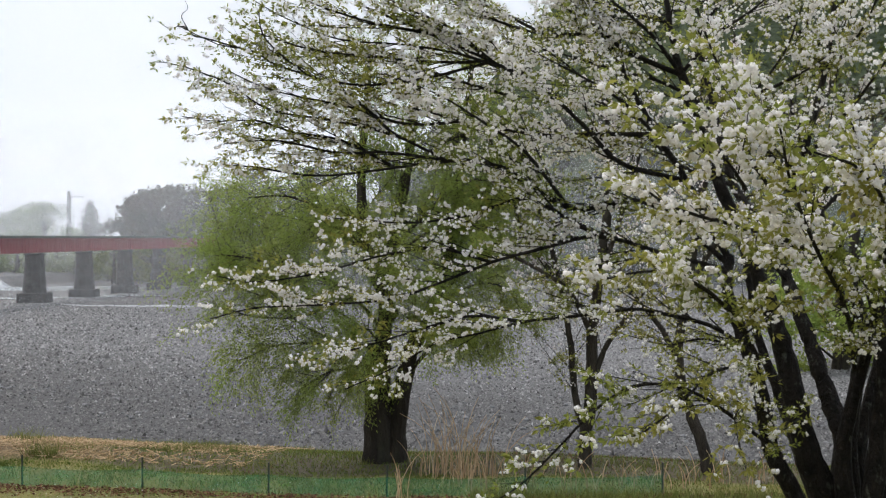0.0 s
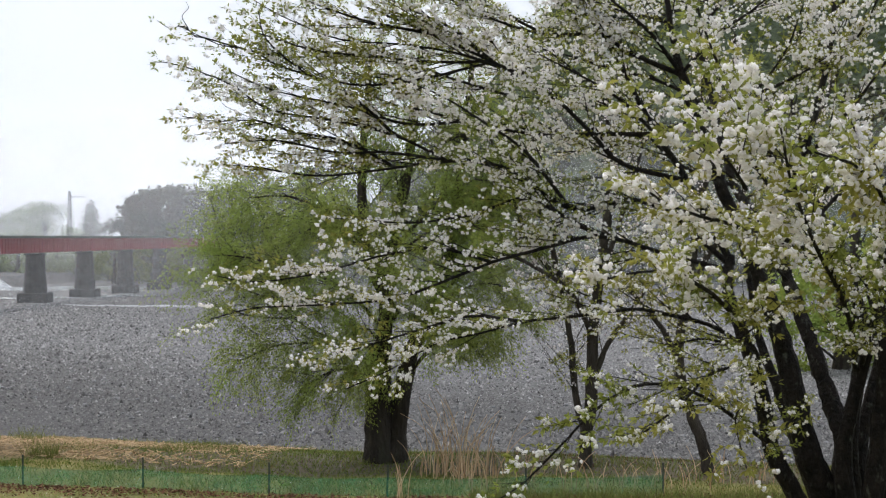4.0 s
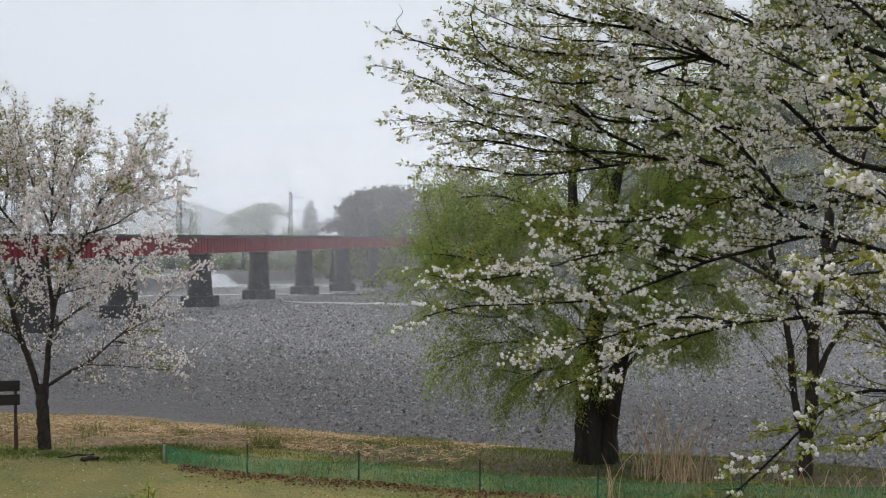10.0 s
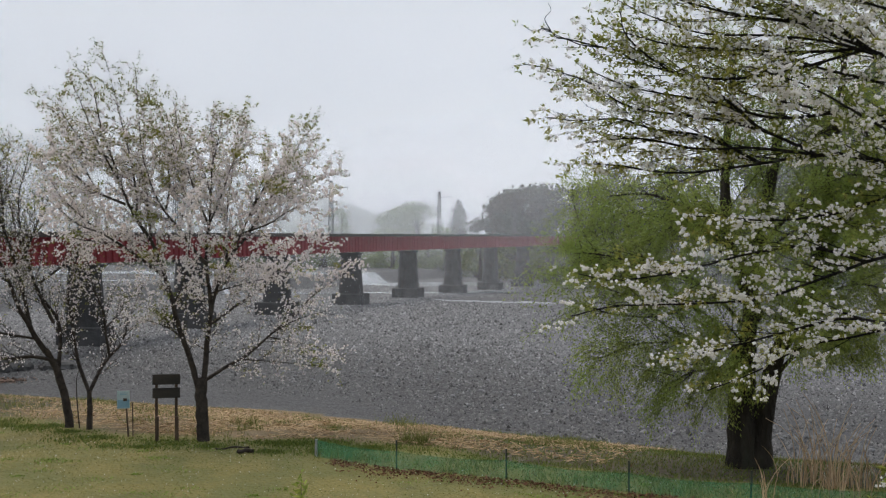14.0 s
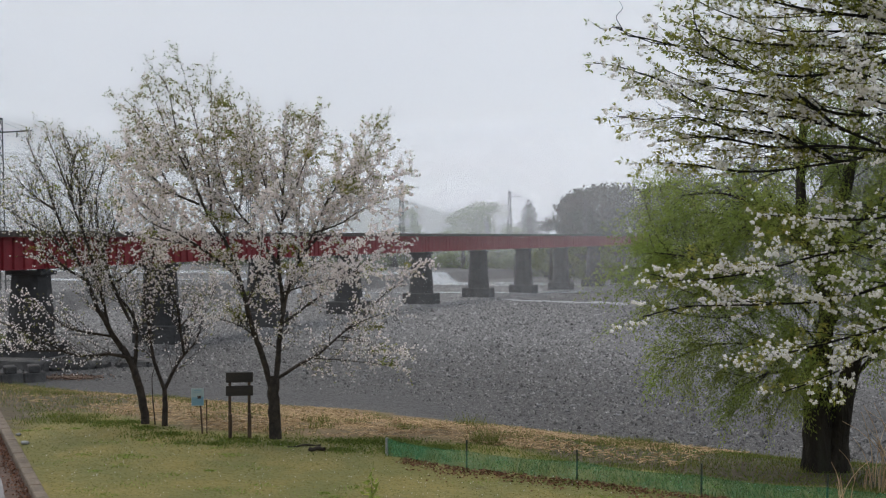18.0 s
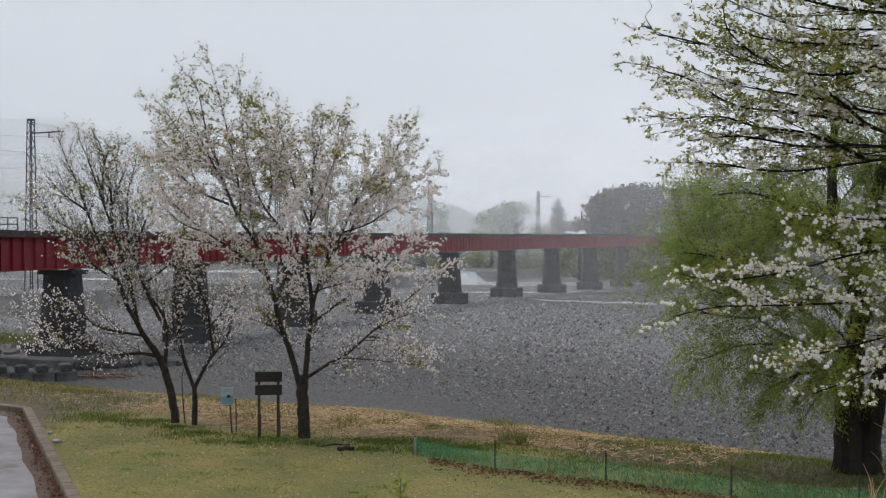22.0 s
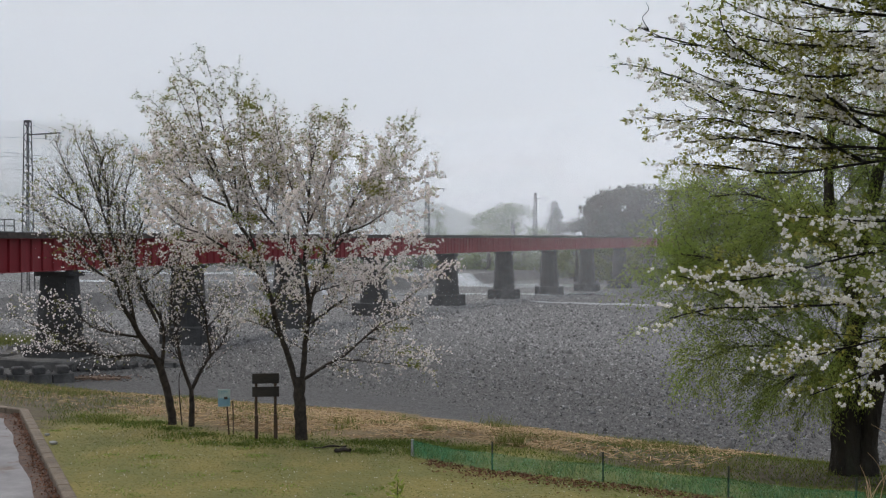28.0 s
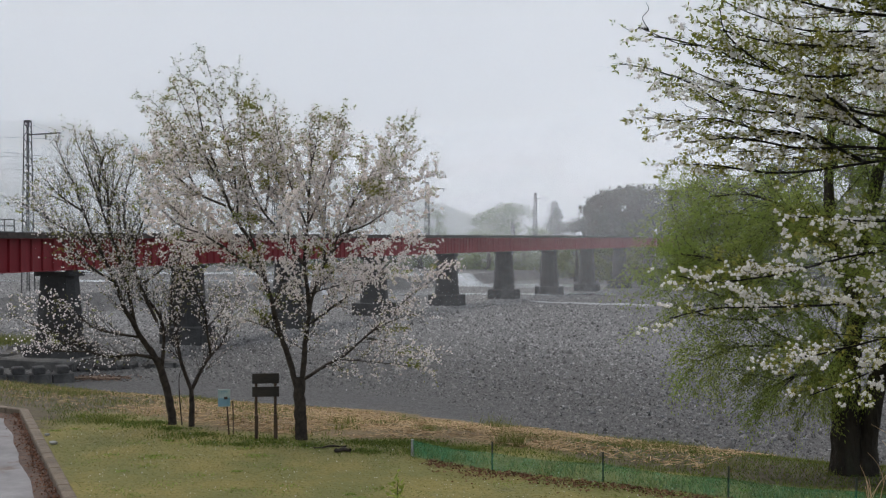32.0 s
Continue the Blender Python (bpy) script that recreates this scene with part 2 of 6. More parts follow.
def ground_z(x, y):
    x, y = np.asarray(x, float), np.asarray(y, float)
    r = np.hypot(x, y)
    top = 3.35 * (1 - smooth01((r - 5) / 12.5))
    top = np.where(y > 0, top, 3.35)
    ye = edge_y(x)
    bank = -1.8 * smooth01((y - lawn_y(x) - 1.0) / (ye - lawn_y(x) + 2.0))
    bed = -0.8 * np.clip((y - 45) / 85, 0, 1) - 0.9 * np.clip((y - 130) / 60, 0, 1) - 0.5 * np.clip((y - 190) / 60, 0, 1)
    far = 3.0 * smooth01((y - 262) / 20)
    wave = 0.06 * np.sin(x * 0.35 + 0.2 * y) * np.sin(y * 0.22) * (y > ye)
    return np.where(y > 10, top + bank + bed + far + wave, top)


def bed_distance(x, y):
    """How far from the near edge of the riverbed."""
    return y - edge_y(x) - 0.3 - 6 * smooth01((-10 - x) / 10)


def ground_material():
    m, n, l, p = nodes_of("river_bank")
    at = n.new("ShaderNodeAttribute")
    at.attribute_name = "zone"
    sep = n.new("ShaderNodeSeparateXYZ")
    l.new(at.outputs["Vector"], sep.inputs[0])
    bed_attr = n.new("ShaderNodeAttribute")
    bed_attr.attribute_name = "bed_distance"

    def step(src, lo, hi, wobble, scale):
        nz = noise_of(n, l, scale, 5.0, low=0.3, high=0.7)
        k = n.new("ShaderNodeMath")
        k.operation = "MULTIPLY_ADD"
        k.inputs[1].default_value = wobble
        l.new(nz, k.inputs[0])
        l.new(src, k.inputs[2])
        rp = n.new("ShaderNodeMapRange")
        rp.inputs[1].default_value, rp.inputs[2].default_value = lo, hi
        l.new(k.outputs[0], rp.inputs[0])
        return rp.outputs[0]
    lawn = mix_colour(n, l, noise_of(n, l, 0.5, low=0.4, high=0.6), (0.225, 0.182, 0.045), (0.145, 0.14, 0.034))
    lawn = mix_colour(n, l, noise_of(n, l, 18, 6.0, low=0.45, high=0.7), lawn, (0.095, 0.10, 0.026))
    straw = mix_colour(n, l, noise_of(n, l, 1.2, low=0.4, high=0.65), (0.31, 0.21, 0.10), (0.17, 0.135, 0.05))
    straw = mix_colour(n, l, noise_of(n, l, 25, 6.0), straw, (0.09, 0.06, 0.03))
    weeds = mix_colour(n, l, noise_of(n, l, 2.5), (0.055, 0.038, 0.02), (0.085, 0.075, 0.03))
    gravel = mix_colour(n, l, noise_of(n, l, 0.06, 5.0, low=0.35, high=0.65), (0.06, 0.059, 0.058), (0.11, 0.108, 0.106))
    vor = n.new("ShaderNodeTexVoronoi")
    vor.inputs["Scale"].default_value = 11.0
    tc = n.new("ShaderNodeTexCoord")
    l.new(tc.outputs["Object"], vor.inputs["Vector"])
    vsep = n.new("ShaderNodeSeparateColor")
    l.new(vor.outputs["Color"], vsep.inputs[0])
    pebble = mix_colour(n, l, vsep.outputs[0], (0.03, 0.03, 0.031), (0.28, 0.278, 0.275))
    gravel = mix_colour(n, l, 0.6, gravel, pebble)
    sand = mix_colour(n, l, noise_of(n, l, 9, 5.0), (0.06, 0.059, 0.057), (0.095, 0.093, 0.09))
    gravel = mix_colour(n, l, step(bed_attr.outputs["Fac"], 1.6, 3.6, 2.6, 0.25), sand, gravel)
    # near the bank the shade in gaps between stones darkens the gravel colour
    shaded = mix_colour(n, l, 0.7, (0.075, 0.073, 0.07), pebble)
    shaded = mix_colour(n, l, 0.62, shaded, (0.016, 0.0155, 0.015))
    gravel = mix_colour(n, l, step(bed_attr.outputs["Fac"], 12.0, 36.0, 8.0, 0.12), shaded, gravel)
    c = mix_colour(n, l, step(sep.outputs[0], 0.2, 0.9, 1.2, 0.8), lawn, straw)
    c = mix_colour(n, l, step(sep.outputs[2], 0.4, 0.7, 0.5, 0.7), c, weeds)
    c = mix_colour(n, l, step(sep.outputs[1], 0.2, 0.8, 1.0, 0.9), c, gravel)
    l.new(c, p.inputs["Base Color"])
    p.inputs["Roughness"].default_value = 0.85
    b = n.new("ShaderNodeBump")
    b.inputs["Strength"].default_value, b.inputs["Distance"].default_value = 0.6, 0.05
    l.new(vor.outputs["Distance"], b.inputs["Height"])
    l.new(b.outputs[0], p.inputs["Normal"])
    return m


def ground():
    rings = np.concatenate([np.linspace(0.03, 20, 17), np.linspace(20.4, 62, 130), np.geomspace(62.6, 320, 90), np.geomspace(340, 4000, 12)])
    az = np.radians(np.concatenate([np.linspace(-180, -50, 20), np.linspace(-49, 27, 190), np.linspace(30, 176, 22)]))
    R, A = np.meshgrid(rings, az, indexing="ij")
    X, Y = R * np.sin(A), R * np.cos(A)
    V = np.concatenate([np.stack([X, Y, ground_z(X, Y)], -1).reshape(-1, 3), [(0, 0, 3.35)]])
    nr, na = R.shape
    i, j = np.meshgrid(np.arange(nr - 1), np.arange(na), indexing="ij")
    F = np.stack([i * na + j, (i + 1) * na + j, (i + 1) * na + (j + 1) % na, i * na + (j + 1) % na], -1).reshape(-1, 4)
    e = np.arange(0, na, 2)
    F = np.concatenate([F, np.stack([np.full(len(e), len(V) - 1), (e + 2) % na, e + 1, e], -1)])
    X, Y = V[:, 0], V[:, 1]
    me = mesh_np("ground", V, F, ground_material(), True)
    zone = np.stack([Y - lawn_y(X) - 1.0, Y - edge_y(X) - 0.5,
                     smooth01((X + 9.5) / 4) * smooth01((Y - lawn_y(X)) / 1) + smooth01((-19.5 - X) / 5) * 0.8 + 3 * smooth01((Y - 262) / 10)], -1)
    at = me.attributes.new("zone", "FLOAT_VECTOR", "POINT")
    at.data.foreach_set("vector", zone.reshape(-1))
    at = me.attributes.new("bed_distance", "FLOAT", "POINT")
    at.data.foreach_set("value", bed_distance(X, Y).ravel())
    ob = new("ground", me)
    return tagged(ob, "lawn, straw-strewn river bank and grey gravel riverbed", "ground", kind="structure")


GROUND = ground()


# ---- trees: limbs as smooth curves, twigs grown from them ----
def limb(limbs, r0, r1, *points):
    """Adds a limb, a smooth curve through the points with radius r0 to r1."""
    p = np.array(points, float)
    q = np.concatenate([[2 * p[0] - p[1]], p, [2 * p[-1] - p[-2]]])
    out = []
    for i in range(1, len(q) - 2):
        t = np.linspace(0, 1, 6)[:-1, None]
        a, b, c, d = q[i - 1:i + 3]
        out.append(0.5 * (2 * b + (c - a) * t + (2 * a - 5 * b + 4 * c - d) * t ** 2 + (3 * b - a - 3 * c + d) * t ** 3))
    out = np.concatenate(out + [p[-1:]])
    wob = rng.normal(0, min(0.1 * (r0 + r1) / 2, 0.009), out.shape)
    wob[0] = wob[-1] = 0
    u = np.linspace(0, 1, len(out))
    limbs.append((out + wob, (r1 + (r0 - r1) * (1 - u) ** 1.2) * (1 + rng.normal(0, 0.03, len(out)))))


def unit(v):
    return v / (np.linalg.norm(v, axis=-1, keepdims=True) + 1e-9)


def grow(stems, spacing, length, spread, lift, r_share=0.45, start=0.25, r_max=0.02, n_pts=5, sag=0.0, tip=0.7, tier=1.0, thick=9.0):
    """Side shoots along stems: they leave at about spread degrees and bend up (lift) or hang (sag)."""
    out = []
    for p, r in stems:
        seg = np.linalg.norm(np.diff(p, axis=0), axis=1)
        s = np.concatenate([[0], np.cumsum(seg)])
        total = s[-1]
        for d in np.arange(start * total, total, spacing) + rng.uniform(-0.4, 0.4, len(np.arange(start * total, total, spacing))) * spacing:
            d = np.clip(d, 0, total * 0.999)
            k = min(np.searchsorted(s, d, "right") - 1, len(seg) - 1)
            if r[k] > thick:
                continue
            f = (d - s[k]) / (seg[k] + 1e-9)
            o = p[k] * (1 - f) + p[k + 1] * f
            t = unit(p[k + 1] - p[k])
            side = unit(np.cross(t, unit(rng.normal(size=3))))
            a = radians(spread * rng.uniform(0.6, 1.35))
            w = t * math.cos(a) + side * math.sin(a) + np.array([0, 0, lift])
            w = unit(w * np.array([1, 1, tier]))
            ln = length * rng.uniform(0.5, 1.15) * (1 - tip * d / total)
            u = np.linspace(0, 1, n_pts)[:, None]
            bend = unit(rng.normal(size=3)) * 0.12 * ln
            q = o + w * ln * u + bend * u ** 2 + np.array([0, 0, (0.5 * lift - sag) * ln]) * u ** 2
            r0 = min(r[k] * r_share, r_max)
            out.append((q, np.linspace(r0, r0 * 0.35, n_pts)))
    return out


def along(stems, step, start=0.2, jitter=0.03, end=1.0):
    """Points spread along stems, with the direction there."""
    pts, dirs = [], []
    for p, r in stems:
        ln = np.linalg.norm(p[-1] - p[0])
        k = max(1, int(ln * (1 - start) / step + rng.uniform()))
        u = rng.uniform(start, end, k) * (len(p) - 1)
        i = np.minimum(u.astype(int), len(p) - 2)
        f = (u - i)[:, None]
        pts.append(p[i] * (1 - f) + p[i + 1] * f)
        dirs.append(p[i + 1] - p[i])
    pts = np.concatenate(pts)
    return pts + rng.normal(0, jitter, pts.shape), unit(np.concatenate(dirs))


PHI = (1 + 5 ** 0.5) / 2
ICO_V = unit(np.array([(s * a, t * b, 0) for a, b in ((1, PHI),) for s in (-1, 1) for t in (-1, 1)] +
                      [(0, s, t * PHI) for s in (-1, 1) for t in (-1, 1)] + [(s * PHI, 0, t) for s in (-1, 1) for t in (-1, 1)]))


def ico_faces():
    bm = bmesh.new()
    for v in ICO_V:
        bm.verts.new(v)
    res = bmesh.ops.convex_hull(bm, input=bm.verts[:])
    bm.verts.index_update()
    f = np.array([[v.index for v in face.verts] for face in bm.faces])
    bm.free()
    return f


ICO_F = ico_faces()


OCT_V = np.array([(1, 0, 0), (-1, 0, 0), (0, 1, 0), (0, -1, 0), (0, 0, 1), (0, 0, -1)], float)
OCT_F = np.array([(0, 2, 4), (2, 1, 4), (1, 3, 4), (3, 0, 4), (2, 0, 5), (1, 2, 5), (3, 1, 5), (0, 3, 5)])


def puffs(centres, size, shape=None):
    """Double blossoms: little balls of loose petals."""
    vs, fs = shape or (ICO_V, ICO_F)
    tri = vs[fs]
    mid = tri.mean(1, keepdims=True)
    n, k = len(centres), len(fs)
    turn = unit(rng.normal(size=(n, 3)))
    other = unit(np.cross(turn, rng.normal(size=(n, 3))))
    basis = np.stack([turn, other, np.cross(turn, other)], 1)
    petal = (mid * rng.uniform(0.75, 1.2, (n, k, 1, 1)) + (tri - mid)[None] * rng.uniform(0.9, 1.45, (n, k, 1, 1))) * (1 + rng.normal(0, 0.13, (n, k, 3, 1)))
    v = np.einsum("nkcj,nji->nkci", petal, basis) * size * rng.uniform(0.7, 1.2, (n, 1, 1, 1)) + centres[:, None, None]
    return v.reshape(-1, 3), np.arange(3 * n * k).reshape(-1, 3)


def rosettes(c, d, low, high, length, width, droop=0.35):
    """Tufts of leaves that spread from the nodes c of shoots with the directions d."""
    k = rng.integers(low, high, len(c))
    c, d = np.repeat(c, k, 0), np.repeat(d, k, 0)
    out = unit(rng.normal(size=c.shape) * np.array([1, 1, 0.6]))
    return leaves(c + 0.012 * out, 0.7 * d + out, length, width, droop, 0.25)


def clumped(c, low, high, sigma):
    """Several points round each of the points c."""
    c = np.repeat(c, rng.integers(low, high, len(c)), 0)
    return c + rng.normal(0, sigma, c.shape)


def leaves(centres, dirs, length, width, droop=0.3, wild=0.8):
    """Pointed leaves as bent rhombs, growing along dirs."""
    n = len(centres)
    d = unit(dirs + rng.normal(0, wild, (n, 3)) + np.array([0, 0, -droop]))
    w = unit(np.cross(d, rng.normal(size=(n, 3))))
    up = np.cross(d, w)
    ln = length * rng.uniform(0.6, 1.25, (n, 1))
    wd = width * rng.uniform(0.7, 1.2, (n, 1))
    mid = centres + d * ln * 0.45 + up * ln * 0.08
    v = np.stack([centres, mid + w * wd / 2, centres + d * ln, mid - w * wd / 2], 1)
    return v.reshape(-1, 3), np.arange(4 * n).reshape(-1, 4)


def blooms(centres, size):
    """Small single blossoms, two crossed petals' pairs each."""
    n = len(centres)
    out = []
    for k in range(2):
        a = unit(rng.normal(size=(n, 3)))
        b = unit(np.cross(a, rng.normal(size=(n, 3))))
        s = size * rng.uniform(0.6, 1.2, (n, 1)) / 2
        out.append(np.stack([centres + a * s, centres + b * s, centres - a * s, centres - b * s], 1))
    v = np.concatenate(out, 1)
    return v.reshape(-1, 3), np.arange(8 * n).reshape(-1, 4)


def tree_body(name, label, limbs, twigs, bark, trunks=1, sides=8, group=""):
    base = limbs[0][0][0]
    t = thing(name, base, label, "tree", group)
    for i, (p, r) in enumerate(limbs):
        v, f = tube(p - base, r, sides if i < 8 else 6)
        part("trunk" if i < trunks else "limb", mesh_np("limb", v, f, bark, True), bark, t)
    if twigs:
        v, f = joined([tube(p - base, r, 3) for p, r in twigs])
        part("fine_branching", mesh_np("fine_branching", v, f, bark), bark, t, kind="stuff")
    return t, base



# ---- the railway bridge ----
# Pier places along the track, near to far.
PIERS = [Vector(p) for p in ((-40.93, 34.0, 0), (-42.67, 50.43, 0), (-44.82, 65.36, 0), (-46.40, 81.46, 0), (-47.53, 99.6, 0), (-48.18, 119.48, 0),
                             (-48.33, 138.95, 0), (-48.14, 157.57, 0), (-47.67, 175.88, 0), (-46.98, 194.18, 0), (-46.04, 213.27, 0), (-44.8, 232.0, 0))]
GIRDER_LOW, GIRDER_TOP, RAIL_Z = 3.26, 4.94, 5.2


def pier_shaft(w0, l0, w1, l1, z0, z1, seg=5):
    """A tapered shaft with rounded ends, from z0 (w0 x l0) to z1 (w1 x l1)."""
    bm = bmesh.new()
    rings = []
    for w, ln, z in ((w0, l0, z0), (w1, l1, z1)):
        ring = []
        for side in (1, -1):
            for k in range(seg + 1):
                a = -math.pi / 2 + math.pi * k / seg
                ring.append(bm.verts.new((side * (w / 2 - ln / 2 + ln / 2 * math.cos(a)), side * ln / 2 * math.sin(a), z)))
        rings.append(ring)
    n = len(rings[0])
    for k in range(n):
        bm.faces.new((rings[0][k], rings[0][(k + 1) % n], rings[1][(k + 1) % n], rings[1][k]))
    bm.faces.new(rings[1])
    bm.faces.new(rings[0][::-1])
    return bm


def bridge_pier(at, turn, far):
    z = float(ground_z(at.x, at.y)) - 0.05
    t = thing("bridge_pier", (at.x, at.y, z), "dark tapered masonry railway pier on a square footing in the gravel", "bridge pier", "piers of the railway bridge")
    t.rotation_euler = (0, 0, turn)
    h = GIRDER_LOW - z
    foot = 1.25
    part("shaft", pier_shaft(2.75, 1.9, 2.15, 1.4, foot, h - 0.32), PIER, t)
    part("capstone", box_bm((2.19, 1.46, 0.22), (0, 0, h - 0.21), 0.03), PIER, t)
    part("footing", box_bm((3.5 if far > 2 else 3.0, 2.5 if far > 2 else 2.2, foot + 0.4), (0, 0, foot / 2 - 0.2), 0.08), PIER, t)
    for s in (-0.75, 0.75):
        part("bearing", box_bm((0.4, 0.6, 0.098), (s, 0, h - 0.05), 0.01), STEEL, t)
    return t


def railway_bridge():
    t = thing("railway_bridge", (PIERS[0].x, PIERS[0].y, GIRDER_LOW), "red plate-girder railway bridge on dark masonry piers over a riverbed", "bridge")
    o = Vector((PIERS[0].x, PIERS[0].y, GIRDER_LOW))
    for i in range(len(PIERS) - 1):
        a, b = PIERS[i], PIERS[i + 1]
        d = b - a
        turn = math.atan2(d.y, d.x) - math.pi / 2
        span = thing("span", Vector(), "", "")
        span.parent = t
        span.location = (a + b) / 2 + Vector((0, 0, GIRDER_LOW)) - o
        span.rotation_euler = (0, 0, turn)
        ln, h = d.length - 0.08, GIRDER_TOP - GIRDER_LOW
        for s in (-0.85, 0.85):
            bm = box_bm((0.03, ln, h - 0.08), (s, 0, h / 2))
            add_box(bm, (0.36, ln, 0.04), (s, 0, 0.02))
            add_box(bm, (0.36, ln, 0.04), (s, 0, h - 0.02))
            part("girder", bm, RED, span)
        n = max(8, round(ln / 0.92))
        stiff = None
        for k in range(n + 1):
            y = -ln / 2 + 0.08 + k * (ln - 0.16) / n
            if stiff is None:
                stiff = part("stiffener", box_bm((0.13 if i < 4 else 0.06, 0.035, h - 0.09), (0.93 if i < 4 else 0.895, 0, h / 2)), RED, span)
                stiff.location = (0, y, 0)
            else:
                c = new("stiffener", stiff.data)
                c.parent, c.location = span, (0, y, 0)
        bm = bmesh.new()
        add_bar(bm, (-0.84, 0, 0.15), (0.84, 0, h - 0.15), 0.04, 4)
        add_bar(bm, (0.84, 0, 0.15), (-0.84, 0, h - 0.15), 0.04, 4)
        brace = part("cross_brace", bm, RED, span)
        brace.location = (0, -ln / 2 + 1.2, 0)
        for k in range(1, int(ln / 2.3)):
            c = new("cross_brace", brace.data)
            c.parent, c.location = span, (0, -ln / 2 + 1.2 + k * 2.3, 0)
        bm = bmesh.new()
        for k in range(int(ln / 0.55)):
            add_box(bm, (2.5, 0.22, 0.17), (0, -ln / 2 + 0.3 + k * 0.55, h + 0.09))
        part("sleepers", bm, DECK, span, kind="stuff")
        part("edge_plank", box_bm((0.12, ln, 0.28), (1.27, 0, h + 0.15)), DECK, span)
        part("walkway", box_bm((0.55, ln, 0.05), (-0.9, 0, h + 0.21)), DECK, span)
        for s in (-0.53, 0.53):
            bm = box_bm((0.065, ln, 0.05), (s, 0, h + 0.29))
            add_box(bm, (0.03, ln, 0.09), (s, 0, h + 0.22))
            part("rail", bm, STEEL, span)
    return t


def safety_cage(at, turn):
    """The small refuge with a railing beside the track."""
    t = thing("refuge_railing", at, "grey tubular steel railing of a refuge on the bridge deck", "railing")
    t.rotation_euler = (0, 0, turn)
    for k in range(3):
        bm = bmesh.new()
        add_bar(bm, (0, -0.75 + 0.75 * k, 0), (0, -0.75 + 0.75 * k, 0.64), 0.03)
        part("upright", bm, STEEL, t)
    for z in (0.04, 0.33, 0.64):
        bm = bmesh.new()
        add_bar(bm, (0, -0.75, z), (0, 0.75, z), 0.03)
        part("crossbar", bm, STEEL, t)
    return t


def catenary_pole(at, turn, tall, arm, below=0.3):
    t = thing("catenary_pole", at, "grey steel lattice catenary pole with a bracket arm on the bridge", "utility pole", "catenary poles of the railway")
    t.rotation_euler = (0, 0, turn)
    w0, w1 = 0.24, 0.13
    for sx in (-1, 1):
        for sy in (-1, 1):
            bm = bmesh.new()
            add_bar(bm, (sx * w0, sy * w0, -below), (sx * w1, sy * w1, tall), 0.03, 4)
            part("upright", bm, STEEL, t)
    bm = bmesh.new()
    n = int(tall / 0.42)
    for k in range(n):
        z0, z1 = tall * k / n, tall * (k + 1) / n
        a, b = w0 + (w1 - w0) * k / n, w0 + (w1 - w0) * (k + 1) / n
        s = 1 if k % 2 else -1
        for ax in (0, 1):
            for off in (-1, 1):
                p = [s * a, off * a] if ax == 0 else [off * a, s * a]
                q = [-s * b, off * b] if ax == 0 else [off * b, -s * b]
                add_bar(bm, (*p, z0), (*q, z1), 0.017, 4)
    part("lattice", bm, STEEL, t)
    part("cap", box_bm((0.32, 0.32, 0.12), (0, 0, tall), 0.02), STEEL, t)
    part("foot", box_bm((0.75, 0.75, 0.2), (0, 0, -0.1), 0.03), STEEL, t)
    bm = bmesh.new()
    add_bar(bm, (0, 0, tall - 0.72), (arm, 0, tall - 0.66), 0.045, 5)
    part("bracket_arm", bm, STEEL, t)
    bm = bmesh.new()
    add_bar(bm, (0.05, 0, tall - 0.1), (arm * 0.75, 0, tall - 0.66), 0.012, 4)
    part("stay", bm, STEEL, t)
    for x in (arm * 0.55, arm * 0.95):
        bm = bmesh.new()
        add_bar(bm, (x, 0, tall - 0.66), (x, 0, tall - 1.0), 0.04, 6)
        part("insulator", bm, TIN, t)
    return t


def track_at(y):
    """Place and direction of the track abreast of y."""
    for a, b in zip(PIERS, PIERS[1:]):
        if y <= b.y or b is PIERS[-1]:
            f = (y - a.y) / (b.y - a.y)
            d = (b - a).normalized()
            return a + (b - a) * f, math.atan2(d.y, d.x) - math.pi / 2


def wire(name, points, r, label):
    v, f = tube(points, [r] * len(points), 3)
    base = np.array(points[0])
    ob = new(name, mesh_np(name, v - base, f, STEEL))
    ob.location = base
    return tagged(ob, label, "cable", "wires over the railway")


railway_bridge()
for i, p in enumerate(PIERS):
    _, turn = track_at(p.y - 1)
    bridge_pier(p, turn, i)
POLES = []
for y, tall in ((20.0, 5.7), (49.6, 6.0), (82.0, 5.7), (117.0, 5.75), (155.5, 5.95), (194.0, 5.9)):
    p, turn = track_at(y)
    side = Matrix.Rotation(turn, 3, "Z") @ Vector((-1.35, 0, 0))
    q = p + side
    catenary_pole((q.x, q.y, RAIL_Z - 0.05), turn, tall, 2.0, 3.0 if y < 60 else 0.3)
    POLES.append((q, turn, RAIL_Z + tall))
for off, drop, sag, r in ((1.9, 1.0, 0.0, 0.008), (1.9, 1.0, 0.5, 0.007), (1.1, 1.0, 0.4, 0.006), (0.0, 0.05, 0.6, 0.006), (-0.2, 1.9, 0.5, 0.007), (-0.2, 2.6, 0.5, 0.007)):
    pts = []
    for (a, ta, za), (b, tb, zb) in zip(POLES[:2], POLES[1:3]):
        pa = a + Matrix.Rotation(ta, 3, "Z") @ Vector((off, 0, 0))
        pb = b + Matrix.Rotation(tb, 3, "Z") @ Vector((off, 0, 0))
        for k in range(8):
            f = k / 8
            pts.append((pa.x + (pb.x - pa.x) * f, pa.y + (pb.y - pa.y) * f, za + (zb - za) * f - drop - (1.0 if off == 1.9 and sag == 0 else 0) - 4 * sag * f * (1 - f)))
    wire("overhead_wire", pts, r, "thin dark overhead wire strung along the railway poles")
